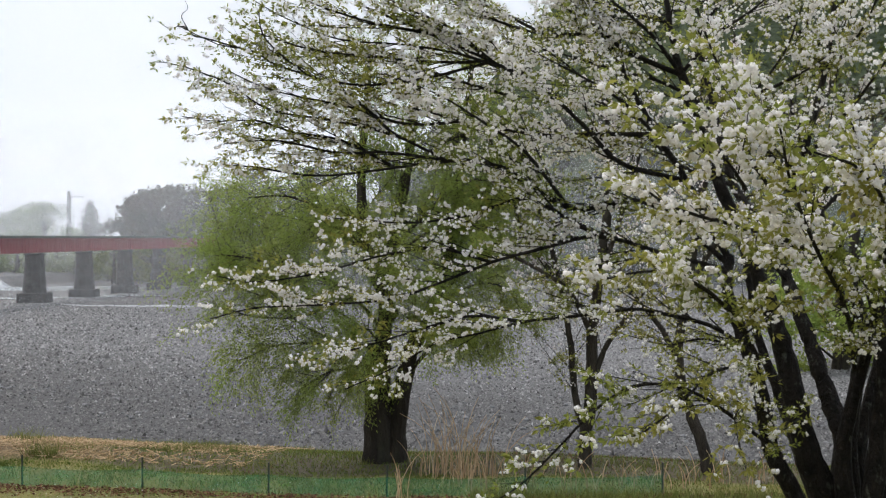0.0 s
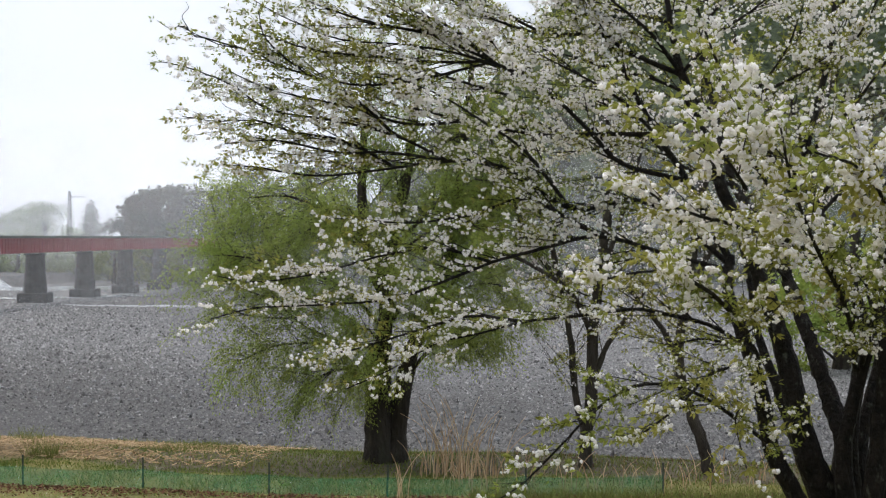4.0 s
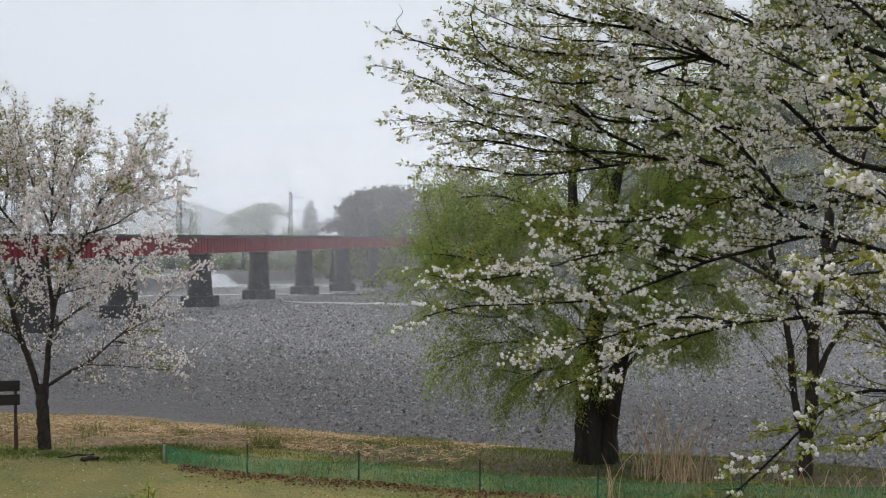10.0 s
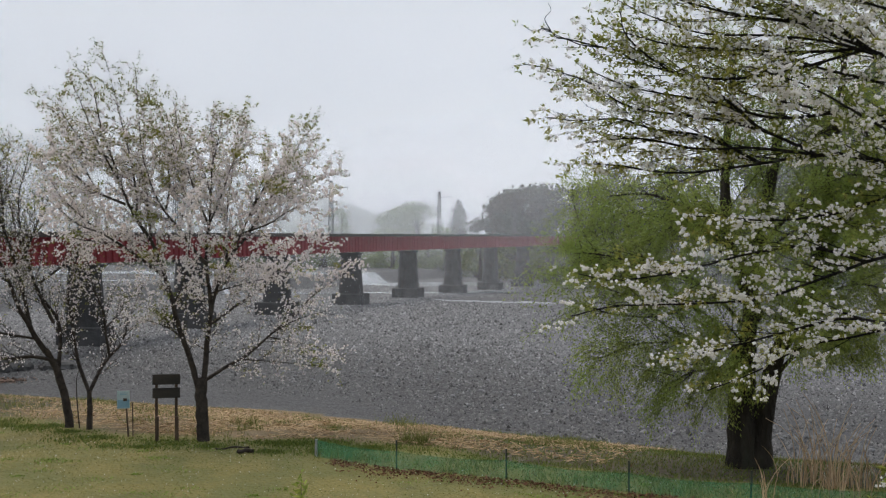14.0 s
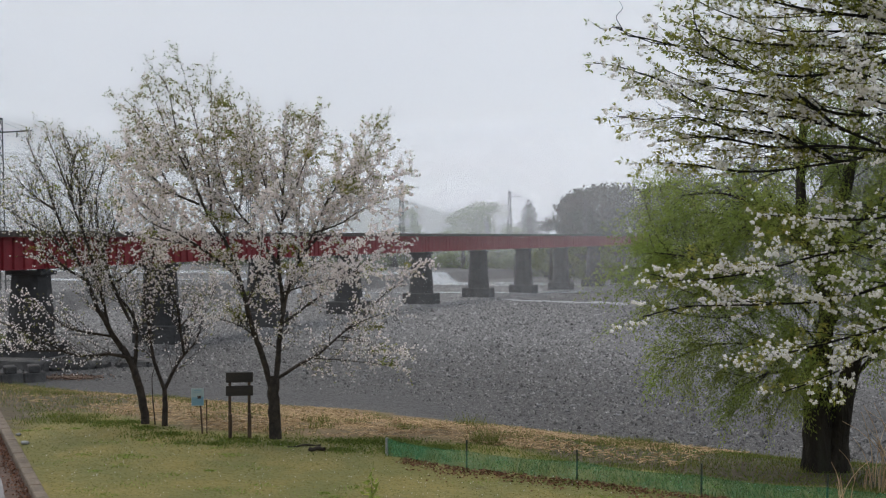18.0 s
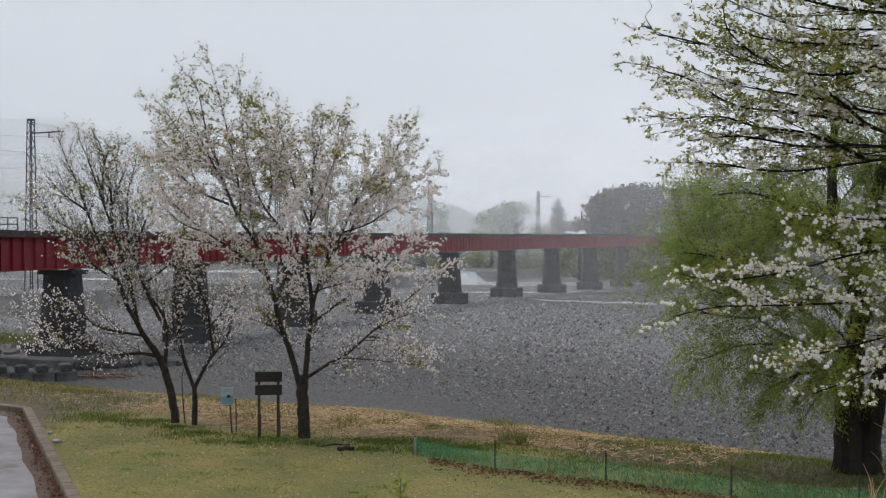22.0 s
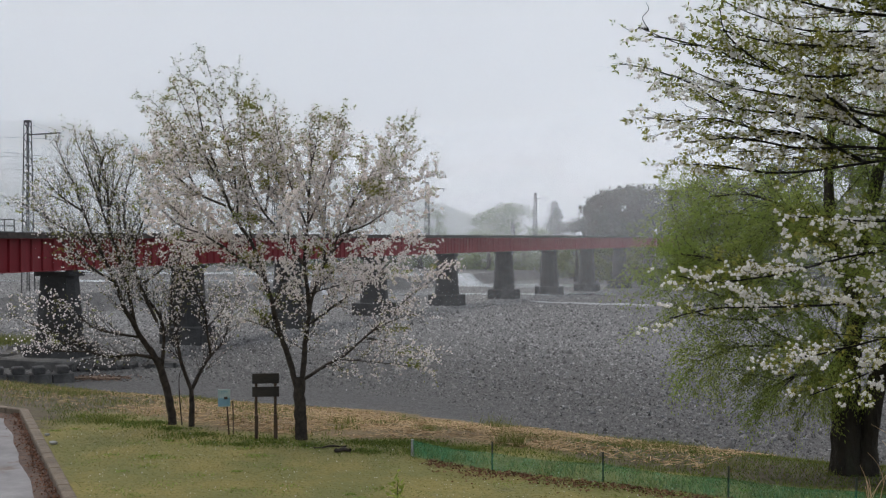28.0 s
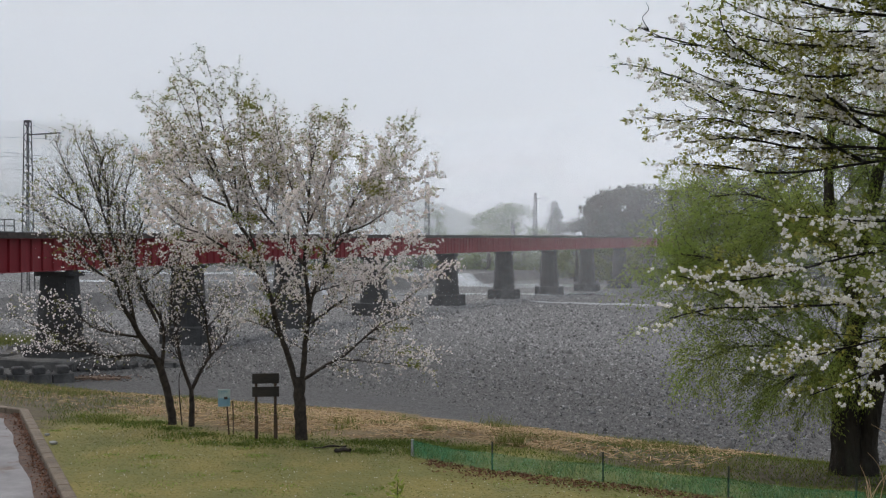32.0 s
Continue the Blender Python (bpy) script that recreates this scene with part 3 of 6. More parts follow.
p, turn = track_at(44.3)
side = Matrix.Rotation(turn, 3, "Z") @ Vector((1.15, 0, 0))
safety_cage((p.x + side.x, p.y + side.y, RAIL_Z - 0.12 + 0.14), turn)

# ---- the trees of the bank ----
big_cherry_limbs = []
limb(big_cherry_limbs, 0.24, 0.2, (4.55, 12.4, 1.3), (4.29, 12.59, 1.79), (4.20, 12.62, 2.18))
limb(big_cherry_limbs, 0.15, 0.02, (4.18, 12.63, 2.09), (3.94, 12.60, 2.61), (3.78, 12.55, 3.19), (3.67, 12.55, 3.68), (3.49, 12.50, 4.26), (3.28, 12.50, 4.76), (2.80, 12.49, 5.97), (2.52, 12.45, 6.74), (2.38, 12.37, 7.27), (2.28, 12.29, 8.02))
limb(big_cherry_limbs, 0.12, 0.02, (4.23, 12.61, 2.15), (4.34, 12.68, 2.75), (4.24, 12.92, 3.27), (4.10, 13.18, 3.87), (3.95, 13.43, 4.49), (3.79, 13.68, 5.01), (3.49, 14.07, 5.62), (3.33, 14.42, 6.53), (3.14, 14.67, 7.54), (2.94, 14.71, 8.40))
limb(big_cherry_limbs, 0.085, 0.02, (4.36, 12.46, 2.12), (4.33, 12.47, 2.84), (4.42, 12.55, 3.44), (4.53, 12.61, 3.98), (4.40, 12.76, 4.58), (4.15, 12.95, 5.26), (4.00, 13.00, 5.88), (4.20, 12.94, 6.81), (4.25, 12.81, 7.47), (4.17, 12.84, 8.09))
limb(big_cherry_limbs, 0.11, 0.02, (4.45, 12.21, 2.05), (4.51, 12.00, 3.39), (4.44, 11.90, 4.20), (4.34, 11.62, 5.12), (4.49, 11.45, 5.94), (4.56, 11.10, 6.93))
limb(big_cherry_limbs, 0.085, 0.02, (4.55, 12.18, 2.19), (4.76, 12.10, 3.38), (5.13, 12.16, 4.54), (5.43, 11.81, 5.69), (5.70, 11.68, 6.80))
limb(big_cherry_limbs, 0.09, 0.05, (3.81, 12.43, 2.13), (3.45, 12.33, 2.81), (3.29, 12.16, 3.43), (3.12, 12.20, 3.96), (3.00, 12.35, 4.43), (3.05, 12.53, 4.80))
limb(big_cherry_limbs, 0.10, 0.02, (4.27, 12.38, 2.14), (4.20, 12.30, 2.81), (4.34, 12.15, 3.66), (4.55, 11.96, 4.43), (4.64, 11.82, 5.12))
limb(big_cherry_limbs, 0.09, 0.02, (4.06, 12.56, 2.10), (3.87, 12.72, 2.68), (3.70, 12.88, 3.27), (3.49, 13.04, 3.94), (3.40, 13.17, 4.69), (3.24, 13.31, 5.26))
limb(big_cherry_limbs, 0.09, 0.03, (4.53, 12.61, 2.09), (4.51, 12.72, 2.68), (4.65, 12.78, 3.28), (4.77, 12.84, 3.89), (4.66, 12.99, 4.63))
limb(big_cherry_limbs, 0.049, 0.017, (3.05, 12.53, 4.77), (2.60, 12.53, 5.61), (2.29, 12.49, 6.06), (2.01, 12.44, 6.56), (1.70, 12.38, 7.15), (1.34, 12.33, 7.73))
limb(big_cherry_limbs, 0.035, 0.013, (2.29, 12.49, 6.10), (1.66, 12.49, 6.10), (1.17, 12.44, 6.08), (0.76, 12.48, 6.13), (0.22, 12.50, 6.24), (-0.38, 12.39, 6.38))
limb(big_cherry_limbs, 0.038, 0.014, (2.49, 12.45, 6.74), (1.93, 12.35, 6.96), (1.56, 12.20, 7.20), (1.03, 12.16, 7.52))
limb(big_cherry_limbs, 0.035, 0.014, (2.60, 12.53, 5.61), (1.89, 12.46, 5.79), (1.47, 12.41, 6.20), (0.99, 12.36, 6.61), (0.51, 12.29, 6.84), (-0.14, 12.20, 7.12), (-0.83, 12.07, 7.38))
limb(big_cherry_limbs, 0.038, 0.008, (3.05, 12.53, 4.71), (2.18, 12.41, 5.37), (1.34, 12.33, 5.30), (0.68, 12.28, 5.72), (0.04, 12.20, 5.80), (-0.49, 12.09, 5.72), (-1.28, 11.93, 5.63), (-1.89, 11.75, 5.71), (-2.20, 11.69, 5.73))
limb(big_cherry_limbs, 0.021, 0.006, (0.04, 12.20, 5.80), (-0.49, 12.09, 6.05), (-1.06, 11.95, 6.18), (-1.72, 11.78, 6.28), (-2.13, 11.71, 6.53), (-2.48, 11.54, 6.66), (-2.77, 11.47, 6.72))
limb(big_cherry_limbs, 0.021, 0.006, (-0.49, 12.09, 5.72), (-1.00, 11.96, 5.98), (-1.50, 11.81, 6.06), (-1.85, 11.75, 6.17), (-2.25, 11.58, 6.15), (-2.56, 11.52, 6.19))
limb(big_cherry_limbs, 0.021, 0.006, (0.99, 12.36, 6.61), (0.27, 12.20, 6.88), (-0.37, 12.09, 6.98), (-1.06, 11.95, 7.02), (-1.61, 11.79, 7.22), (-1.89, 11.65, 7.36))
limb(big_cherry_limbs, 0.021, 0.006, (0.51, 12.29, 6.84), (-0.26, 12.10, 6.63), (-0.94, 11.96, 6.56), (-1.61, 11.79, 6.71), (-1.89, 11.65, 6.85), (-2.22, 11.59, 6.91), (-2.60, 11.51, 7.08))
limb(big_cherry_limbs, 0.032, 0.008, (3.05, 12.53, 4.65), (2.34, 12.28, 4.83), (1.61, 12.09, 5.01), (1.01, 11.96, 4.89), (0.49, 11.89, 4.75), (-0.02, 11.80, 4.55), (-0.53, 11.69, 4.39), (-1.24, 11.53, 4.34), (-1.83, 11.35, 4.32), (-2.24, 11.28, 4.22))
limb(big_cherry_limbs, 0.028, 0.007, (1.61, 12.09, 5.01), (1.25, 12.04, 5.21), (0.84, 11.97, 5.41), (0.32, 11.90, 5.24), (-0.31, 11.80, 5.15), (-0.81, 11.67, 5.18), (-1.20, 11.64, 5.20))
limb(big_cherry_limbs, 0.021, 0.006, (0.49, 11.89, 4.75), (-0.02, 11.80, 4.89), (-0.53, 11.69, 4.84), (-1.24, 11.53, 4.65), (-1.84, 11.45, 4.57), (-2.16, 11.29, 4.63))
limb(big_cherry_limbs, 0.032, 0.007, (3.29, 12.16, 3.72), (2.80, 11.98, 4.07), (2.30, 11.78, 4.22), (1.88, 11.65, 4.29), (1.31, 11.53, 4.23), (0.81, 11.47, 4.18), (0.37, 11.49, 4.07), (-0.08, 11.50, 3.96), (-0.52, 11.49, 3.71), (-0.96, 11.46, 3.52))
limb(big_cherry_limbs, 0.021, 0.006, (0.81, 11.47, 4.18), (0.25, 11.50, 4.23), (-0.35, 11.39, 4.07), (-0.90, 11.36, 3.91), (-1.33, 11.32, 3.81))
limb(big_cherry_limbs, 0.025, 0.008, (3.45, 12.33, 2.81), (2.53, 11.53, 3.45), (1.89, 11.04, 3.62), (1.44, 10.80, 3.45), (1.07, 10.75, 3.09), (0.75, 10.67, 2.79), (0.49, 10.59, 2.63))
limb(big_cherry_limbs, 0.021, 0.006, (3.29, 12.16, 3.72), (2.57, 11.21, 3.71), (2.12, 10.59, 3.48), (1.71, 10.26, 3.28), (1.50, 10.19, 3.29))
limb(big_cherry_limbs, 0.021, 0.006, (3.45, 12.33, 2.81), (3.16, 11.37, 3.14), (2.80, 10.64, 3.47), (2.56, 10.29, 3.42), (2.60, 10.07, 3.02))
limb(big_cherry_limbs, 0.035, 0.008, (4.42, 12.55, 3.44), (3.75, 10.87, 4.27), (2.89, 9.16, 4.96), (2.44, 8.25, 5.40), (2.20, 7.69, 5.74))
limb(big_cherry_limbs, 0.035, 0.008, (4.42, 12.55, 3.44), (3.85, 10.31, 4.61), (3.18, 8.42, 5.17), (2.67, 7.54, 5.44), (2.26, 7.15, 5.52))
limb(big_cherry_limbs, 0.032, 0.008, (4.40, 12.76, 4.58), (3.07, 10.35, 4.96), (2.22, 8.93, 5.09), (1.65, 8.24, 5.20), (1.31, 7.89, 5.35))
limb(big_cherry_limbs, 0.032, 0.008, (3.29, 12.16, 3.72), (2.60, 10.48, 4.30), (2.01, 9.39, 4.64), (1.56, 8.86, 4.75), (1.09, 8.53, 4.68))
limb(big_cherry_limbs, 0.028, 0.008, (4.76, 12.10, 3.38), (4.19, 10.17, 4.52), (3.54, 8.81, 5.09), (3.04, 8.04, 5.35), (2.67, 7.75, 5.79))
limb(big_cherry_limbs, 0.028, 0.007, (4.15, 12.95, 5.26), (3.31, 11.54, 5.67), (2.65, 10.68, 6.24), (2.31, 10.34, 6.79), (2.13, 10.18, 7.25))
limb(big_cherry_limbs, 0.028, 0.007, (4.20, 12.94, 6.81), (4.17, 11.79, 7.04), (4.19, 11.25, 7.38))
limb(big_cherry_limbs, 0.028, 0.007, (4.00, 13.00, 5.88), (4.03, 11.73, 6.25), (4.12, 11.06, 6.60), (4.28, 10.67, 7.00))
limb(big_cherry_limbs, 0.021, 0.007, (3.95, 13.43, 4.49), (3.40, 13.17, 5.01), (2.87, 13.09, 5.13), (2.29, 13.00, 5.01), (1.83, 12.87, 4.70))
limb(big_cherry_limbs, 0.021, 0.007, (3.42, 12.54, 3.74), (2.76, 12.29, 3.94), (2.32, 12.18, 3.89), (1.83, 12.06, 4.02))
limb(big_cherry_limbs, 0.032, 0.008, (2.52, 12.45, 6.74), (2.15, 12.21, 7.12), (1.72, 12.08, 7.44), (1.24, 11.94, 7.76))
limb(big_cherry_limbs, 0.032, 0.008, (3.33, 14.42, 6.53), (2.73, 14.34, 6.87), (2.03, 14.26, 7.06), (1.33, 14.14, 7.25), (0.64, 13.99, 7.56))
limb(big_cherry_limbs, 0.032, 0.008, (3.49, 14.07, 5.62), (2.82, 14.12, 5.89), (2.15, 14.14, 6.50), (1.47, 14.12, 6.64), (0.78, 13.98, 6.69))
limb(big_cherry_limbs, 0.028, 0.008, (3.14, 14.67, 7.54), (3.61, 14.56, 8.08), (4.12, 14.42, 8.47))
limb(big_cherry_limbs, 0.028, 0.008, (2.80, 12.49, 5.97), (3.15, 11.99, 6.45), (3.35, 11.52, 6.83), (3.45, 11.29, 7.23))
limb(big_cherry_limbs, 0.028, 0.008, (2.52, 12.45, 6.74), (2.77, 11.88, 7.06), (3.04, 11.61, 7.24), (3.35, 11.32, 7.51))
limb(big_cherry_limbs, 0.028, 0.008, (4.15, 12.95, 5.26), (4.71, 12.97, 5.88), (5.22, 12.99, 6.51))
limb(big_cherry_limbs, 0.025, 0.008, (1.70, 12.38, 7.15), (1.03, 12.16, 7.11), (0.44, 11.99, 7.25), (-0.14, 11.80, 7.50))
limb(big_cherry_limbs, 0.025, 0.007, (2.29, 12.49, 6.06), (1.80, 11.86, 6.38), (1.31, 11.53, 6.61), (0.85, 11.37, 6.81))
limb(big_cherry_limbs, 0.025, 0.007, (1.34, 12.33, 5.30), (0.84, 11.97, 5.87), (0.43, 11.79, 6.14), (-0.02, 11.70, 6.41), (-0.58, 11.59, 6.62))
limb(big_cherry_limbs, 0.021, 0.007, (-0.49, 12.09, 6.05), (-0.93, 11.86, 6.43), (-1.37, 11.72, 6.64), (-1.74, 11.57, 6.95), (-1.82, 11.56, 7.23))
limb(big_cherry_limbs, 0.022, 0.006, (0.51, 12.29, 6.84), (-0.14, 12.10, 6.81), (-0.71, 11.98, 6.85), (-1.27, 11.83, 6.88), (-1.81, 11.66, 7.02), (-1.94, 11.64, 7.07))
limb(big_cherry_limbs, 0.022, 0.006, (0.04, 12.20, 5.80), (-0.54, 11.99, 5.87), (-1.05, 11.85, 5.86), (-1.60, 11.69, 5.96), (-1.89, 11.65, 5.96), (-2.16, 11.60, 5.93))
limb(big_cherry_limbs, 0.022, 0.006, (0.22, 12.50, 6.24), (-0.38, 12.19, 6.18), (-0.94, 11.96, 6.33), (-1.50, 11.81, 6.43), (-1.84, 11.66, 6.52), (-2.08, 11.62, 6.63))
limb(big_cherry_limbs, 0.022, 0.006, (0.78, 13.98, 6.69), (0.10, 13.60, 6.84), (-0.54, 13.39, 7.00), (-1.16, 13.15, 6.97), (-1.64, 12.90, 7.05))
limb(big_cherry_limbs, 0.022, 0.006, (-0.14, 12.20, 7.12), (-0.71, 11.98, 7.19), (-1.27, 11.83, 7.34), (-1.70, 11.68, 7.53))
limb(big_cherry_limbs, 0.022, 0.006, (1.47, 14.12, 6.64), (0.77, 13.78, 6.99), (0.10, 13.50, 7.34), (-0.41, 13.29, 7.69))
limb(big_cherry_limbs, 0.025, 0.007, (1.47, 14.12, 6.64), (0.98, 13.97, 6.95), (0.50, 13.79, 7.19), (0.04, 13.60, 7.36), (-0.41, 13.39, 7.45))
limb(big_cherry_limbs, 0.022, 0.007, (1.03, 12.16, 7.11), (0.56, 12.09, 7.33), (0.09, 12.00, 7.48), (-0.48, 11.89, 7.58))
limb(big_cherry_limbs, 0.022, 0.007, (0.51, 12.29, 6.84), (0.09, 12.20, 7.17), (-0.31, 12.10, 7.33), (-0.77, 11.98, 7.54))
limb(big_cherry_limbs, 0.024, 0.007, (2.15, 14.14, 6.50), (1.51, 13.92, 7.01), (0.90, 13.77, 7.39), (0.37, 13.60, 7.68))
limb(big_cherry_limbs, 0.025, 0.007, (3.61, 14.56, 8.08), (2.86, 14.32, 7.76), (2.16, 14.24, 7.61), (1.46, 14.12, 7.65))
limb(big_cherry_limbs, 0.025, 0.007, (3.15, 11.99, 6.45), (3.46, 11.70, 6.58), (3.80, 11.38, 6.81))
limb(big_cherry_limbs, 0.024, 0.007, (2.35, 12.38, 7.27), (1.86, 12.26, 7.36), (1.38, 12.22, 7.53))
limb(big_cherry_limbs, 0.024, 0.007, (3.33, 14.42, 6.53), (2.66, 14.36, 6.32), (2.03, 14.26, 6.11), (1.40, 14.13, 6.03), (0.78, 13.98, 6.08))
limb(big_cherry_limbs, 0.025, 0.007, (4.20, 12.94, 6.81), (3.91, 12.82, 7.22), (3.63, 12.69, 7.51), (3.30, 12.58, 7.78))
limb(big_cherry_limbs, 0.025, 0.007, (4.00, 13.00, 5.88), (3.75, 12.66, 6.47), (3.80, 12.43, 7.04), (3.85, 12.21, 7.47))
limb(big_cherry_limbs, 0.025, 0.007, (4.25, 12.81, 7.47), (4.43, 12.54, 7.66), (4.71, 12.33, 7.85))
limb(big_cherry_limbs, 0.02, 0.006, (2.60, 8.60, 5.32), (2.49, 8.40, 5.53), (2.39, 8.30, 5.71), (2.32, 8.30, 5.87))
limb(big_cherry_limbs, 0.02, 0.006, (2.11, 8.20, 5.34), (1.96, 8.00, 5.49), (1.82, 7.90, 5.60))
limb(big_cherry_limbs, 0.02, 0.006, (2.79, 8.60, 5.34), (2.84, 8.40, 5.49), (2.95, 8.30, 5.59))
limb(big_cherry_limbs, 0.02, 0.006, (2.35, 8.50, 5.38), (2.19, 8.30, 5.53), (2.13, 8.30, 5.69))

cherry_twig_limbs = []
limb(cherry_twig_limbs, 0.012, 0.003, (-1.75, 11.77, 6.83), (-2.04, 11.67, 6.89), (-2.32, 11.57, 6.96), (-2.44, 11.55, 6.98), (-2.54, 11.52, 7.07), (-2.68, 11.49, 7.05), (-2.79, 11.47, 7.12))
limb(cherry_twig_limbs, 0.006, 0.003, (-2.50, 11.53, 7.05), (-2.56, 11.52, 7.17), (-2.50, 11.53, 7.25), (-2.53, 11.52, 7.33))


def big_cherry():
    L = [(p, r * (1.1 if i < 10 else 0.85)) for i, (p, r) in enumerate(big_cherry_limbs)]
    shoots = grow(L[1:], 0.165, 1.5, 26, 0.06, 0.45, 0.12, 0.011, 6, tip=0.82, tier=0.75, thick=0.034)
    twigs = grow(shoots, 0.17, 0.42, 34, 0.05, 0.6, 0.1, 0.006, 4, tip=0.5, tier=0.75)
    t, o = tree_body("blossoming_cherry", "spreading cherry tree with dark limbs, white double blossoms and young leaves", L + cherry_twig_limbs, shoots + twigs, BARK, 1, 10)
    fine = twigs + [(p[1:], r[1:]) for p, r in shoots]
    # every node of a shoot bears a tuft of leaves, most also a hanging bunch of blossoms
    c, d = along(fine, 0.08, 0.03, 0.006)
    inside = c[:, 0] > -2.85
    c, d = c[inside], d[inside]
    wave = np.array([noise.noise(Vector(q * 2.3)) for q in c])
    stems = (np.hypot(c[:, 0] - 5.0, c[:, 1] - 12.2) < 4.2) & (c[:, 2] < 5.0) & (c[:, 0] > 1.6)
    tips = smooth01((0.4 - c[:, 0]) / 1.6) * smooth01((c[:, 2] - 5.0) / 0.5)
    near = np.hypot(c[:, 0], c[:, 1]) < 10.8
    low = near & (c[:, 2] < 4.5)
    share = np.where(low, 0.22, np.where(near, 0.66, np.where(stems, 0.2, 0.78 - 0.5 * tips)))
    bear = rng.uniform(0, 1, len(c)) < share * (1 + 1.7 * wave)
    keep = rng.uniform(0, 1, len(c)) < np.where(stems | low, 0.7, np.where(near, 0.62, 0.72 + 0.3 * tips)) * (1 - 0.9 * wave)
    v, f = rosettes(c[keep & ~near] - o, d[keep & ~near], 3, 6, 0.052, 0.021)
    part("leaves", mesh_np("leaves", v, f, LEAF_YOUNG), LEAF_YOUNG, t, "young yellow-green leaves", "stuff")
    v, f = rosettes(c[keep & near] - o, d[keep & near], 3, 7, 0.078, 0.032)
    part("leaves", mesh_np("leaves", v, f, LEAF_YOUNG), LEAF_YOUNG, t, "young yellow-green leaves", "stuff")
    for pick, few, many, size, shape in ((bear & near, 2, 6, 0.0185, None), (bear & ~near, 2, 5, 0.0172, (OCT_V, OCT_F))):
        b = np.repeat(c[pick], rng.integers(few, many, pick.sum()), 0)
        b = b + rng.normal(0, 0.024, b.shape) * np.array([1, 1, 0.6]) + np.array([0, 0, -0.02])
        v, f = puffs(b - o, size, shape)
        part("blossoms", mesh_np("blossoms", v, f, BLOSSOM), BLOSSOM, t, "white double cherry blossoms in clusters", "stuff")


big_cherry()

far_cherry_a_limbs = []
limb(far_cherry_a_limbs, 0.16, 0.10, (3.09, 25.51, -0.1), (3.10, 25.51, 0.47), (3.21, 25.50, 1.58), (3.24, 25.49, 2.81), (3.38, 25.48, 4.03), (3.56, 25.45, 5.51))
limb(far_cherry_a_limbs, 0.11, 0.06, (3.10, 25.51, 0.71), (2.88, 25.54, 1.57), (2.78, 25.55, 2.68), (2.53, 25.48, 4.03), (2.16, 25.51, 5.51), (1.67, 25.55, 6.98))
limb(far_cherry_a_limbs, 0.09, 0.04, (3.21, 25.50, 1.82), (3.57, 25.45, 2.69), (3.97, 25.29, 3.31), (4.56, 25.19, 4.29), (5.02, 25.10, 5.26))
limb(far_cherry_a_limbs, 0.09, 0.04, (3.24, 25.49, 2.81), (2.75, 25.25, 3.80), (1.89, 25.13, 4.41), (1.04, 25.18, 4.77))
limb(far_cherry_a_limbs, 0.08, 0.03, (3.38, 25.48, 4.03), (3.85, 25.31, 5.50), (4.20, 25.25, 6.71), (4.43, 25.21, 7.92))
limb(far_cherry_a_limbs, 0.08, 0.03, (3.56, 25.45, 5.51), (3.62, 25.44, 6.97), (3.38, 25.48, 8.44), (3.50, 25.46, 9.91))
limb(far_cherry_a_limbs, 0.07, 0.03, (2.53, 25.48, 4.03), (1.79, 25.54, 5.02), (1.43, 25.56, 6.12), (0.81, 25.59, 7.72))
limb(far_cherry_a_limbs, 0.07, 0.03, (5.02, 25.10, 5.26), (5.76, 25.15, 6.47), (6.10, 25.07, 7.91), (6.21, 25.04, 9.34))

far_cherry_b_limbs = []
limb(far_cherry_b_limbs, 0.14, 0.09, (5.62, 24.78, -0.1), (5.51, 24.80, 0.59), (5.28, 24.85, 1.19), (5.08, 24.89, 1.78), (4.99, 24.91, 2.62), (5.16, 24.87, 3.82), (5.33, 24.83, 5.02))
limb(far_cherry_b_limbs, 0.09, 0.04, (5.05, 24.89, 2.26), (4.64, 24.97, 3.09), (4.04, 24.98, 3.81), (3.57, 25.05, 4.77))
limb(far_cherry_b_limbs, 0.09, 0.04, (5.16, 24.87, 3.82), (5.67, 24.76, 4.78), (6.23, 24.62, 5.73), (6.45, 24.57, 7.02))
limb(far_cherry_b_limbs, 0.08, 0.03, (5.33, 24.83, 5.02), (5.55, 24.79, 6.44), (5.44, 24.81, 7.88), (5.66, 24.76, 9.53))
limb(far_cherry_b_limbs, 0.07, 0.03, (6.23, 24.62, 5.73), (7.10, 24.39, 6.42), (7.74, 24.19, 7.57), (8.26, 24.02, 8.94))
limb(far_cherry_b_limbs, 0.07, 0.03, (5.33, 24.83, 5.02), (6.45, 24.57, 5.01), (7.54, 24.26, 5.48), (8.47, 23.94, 6.05))

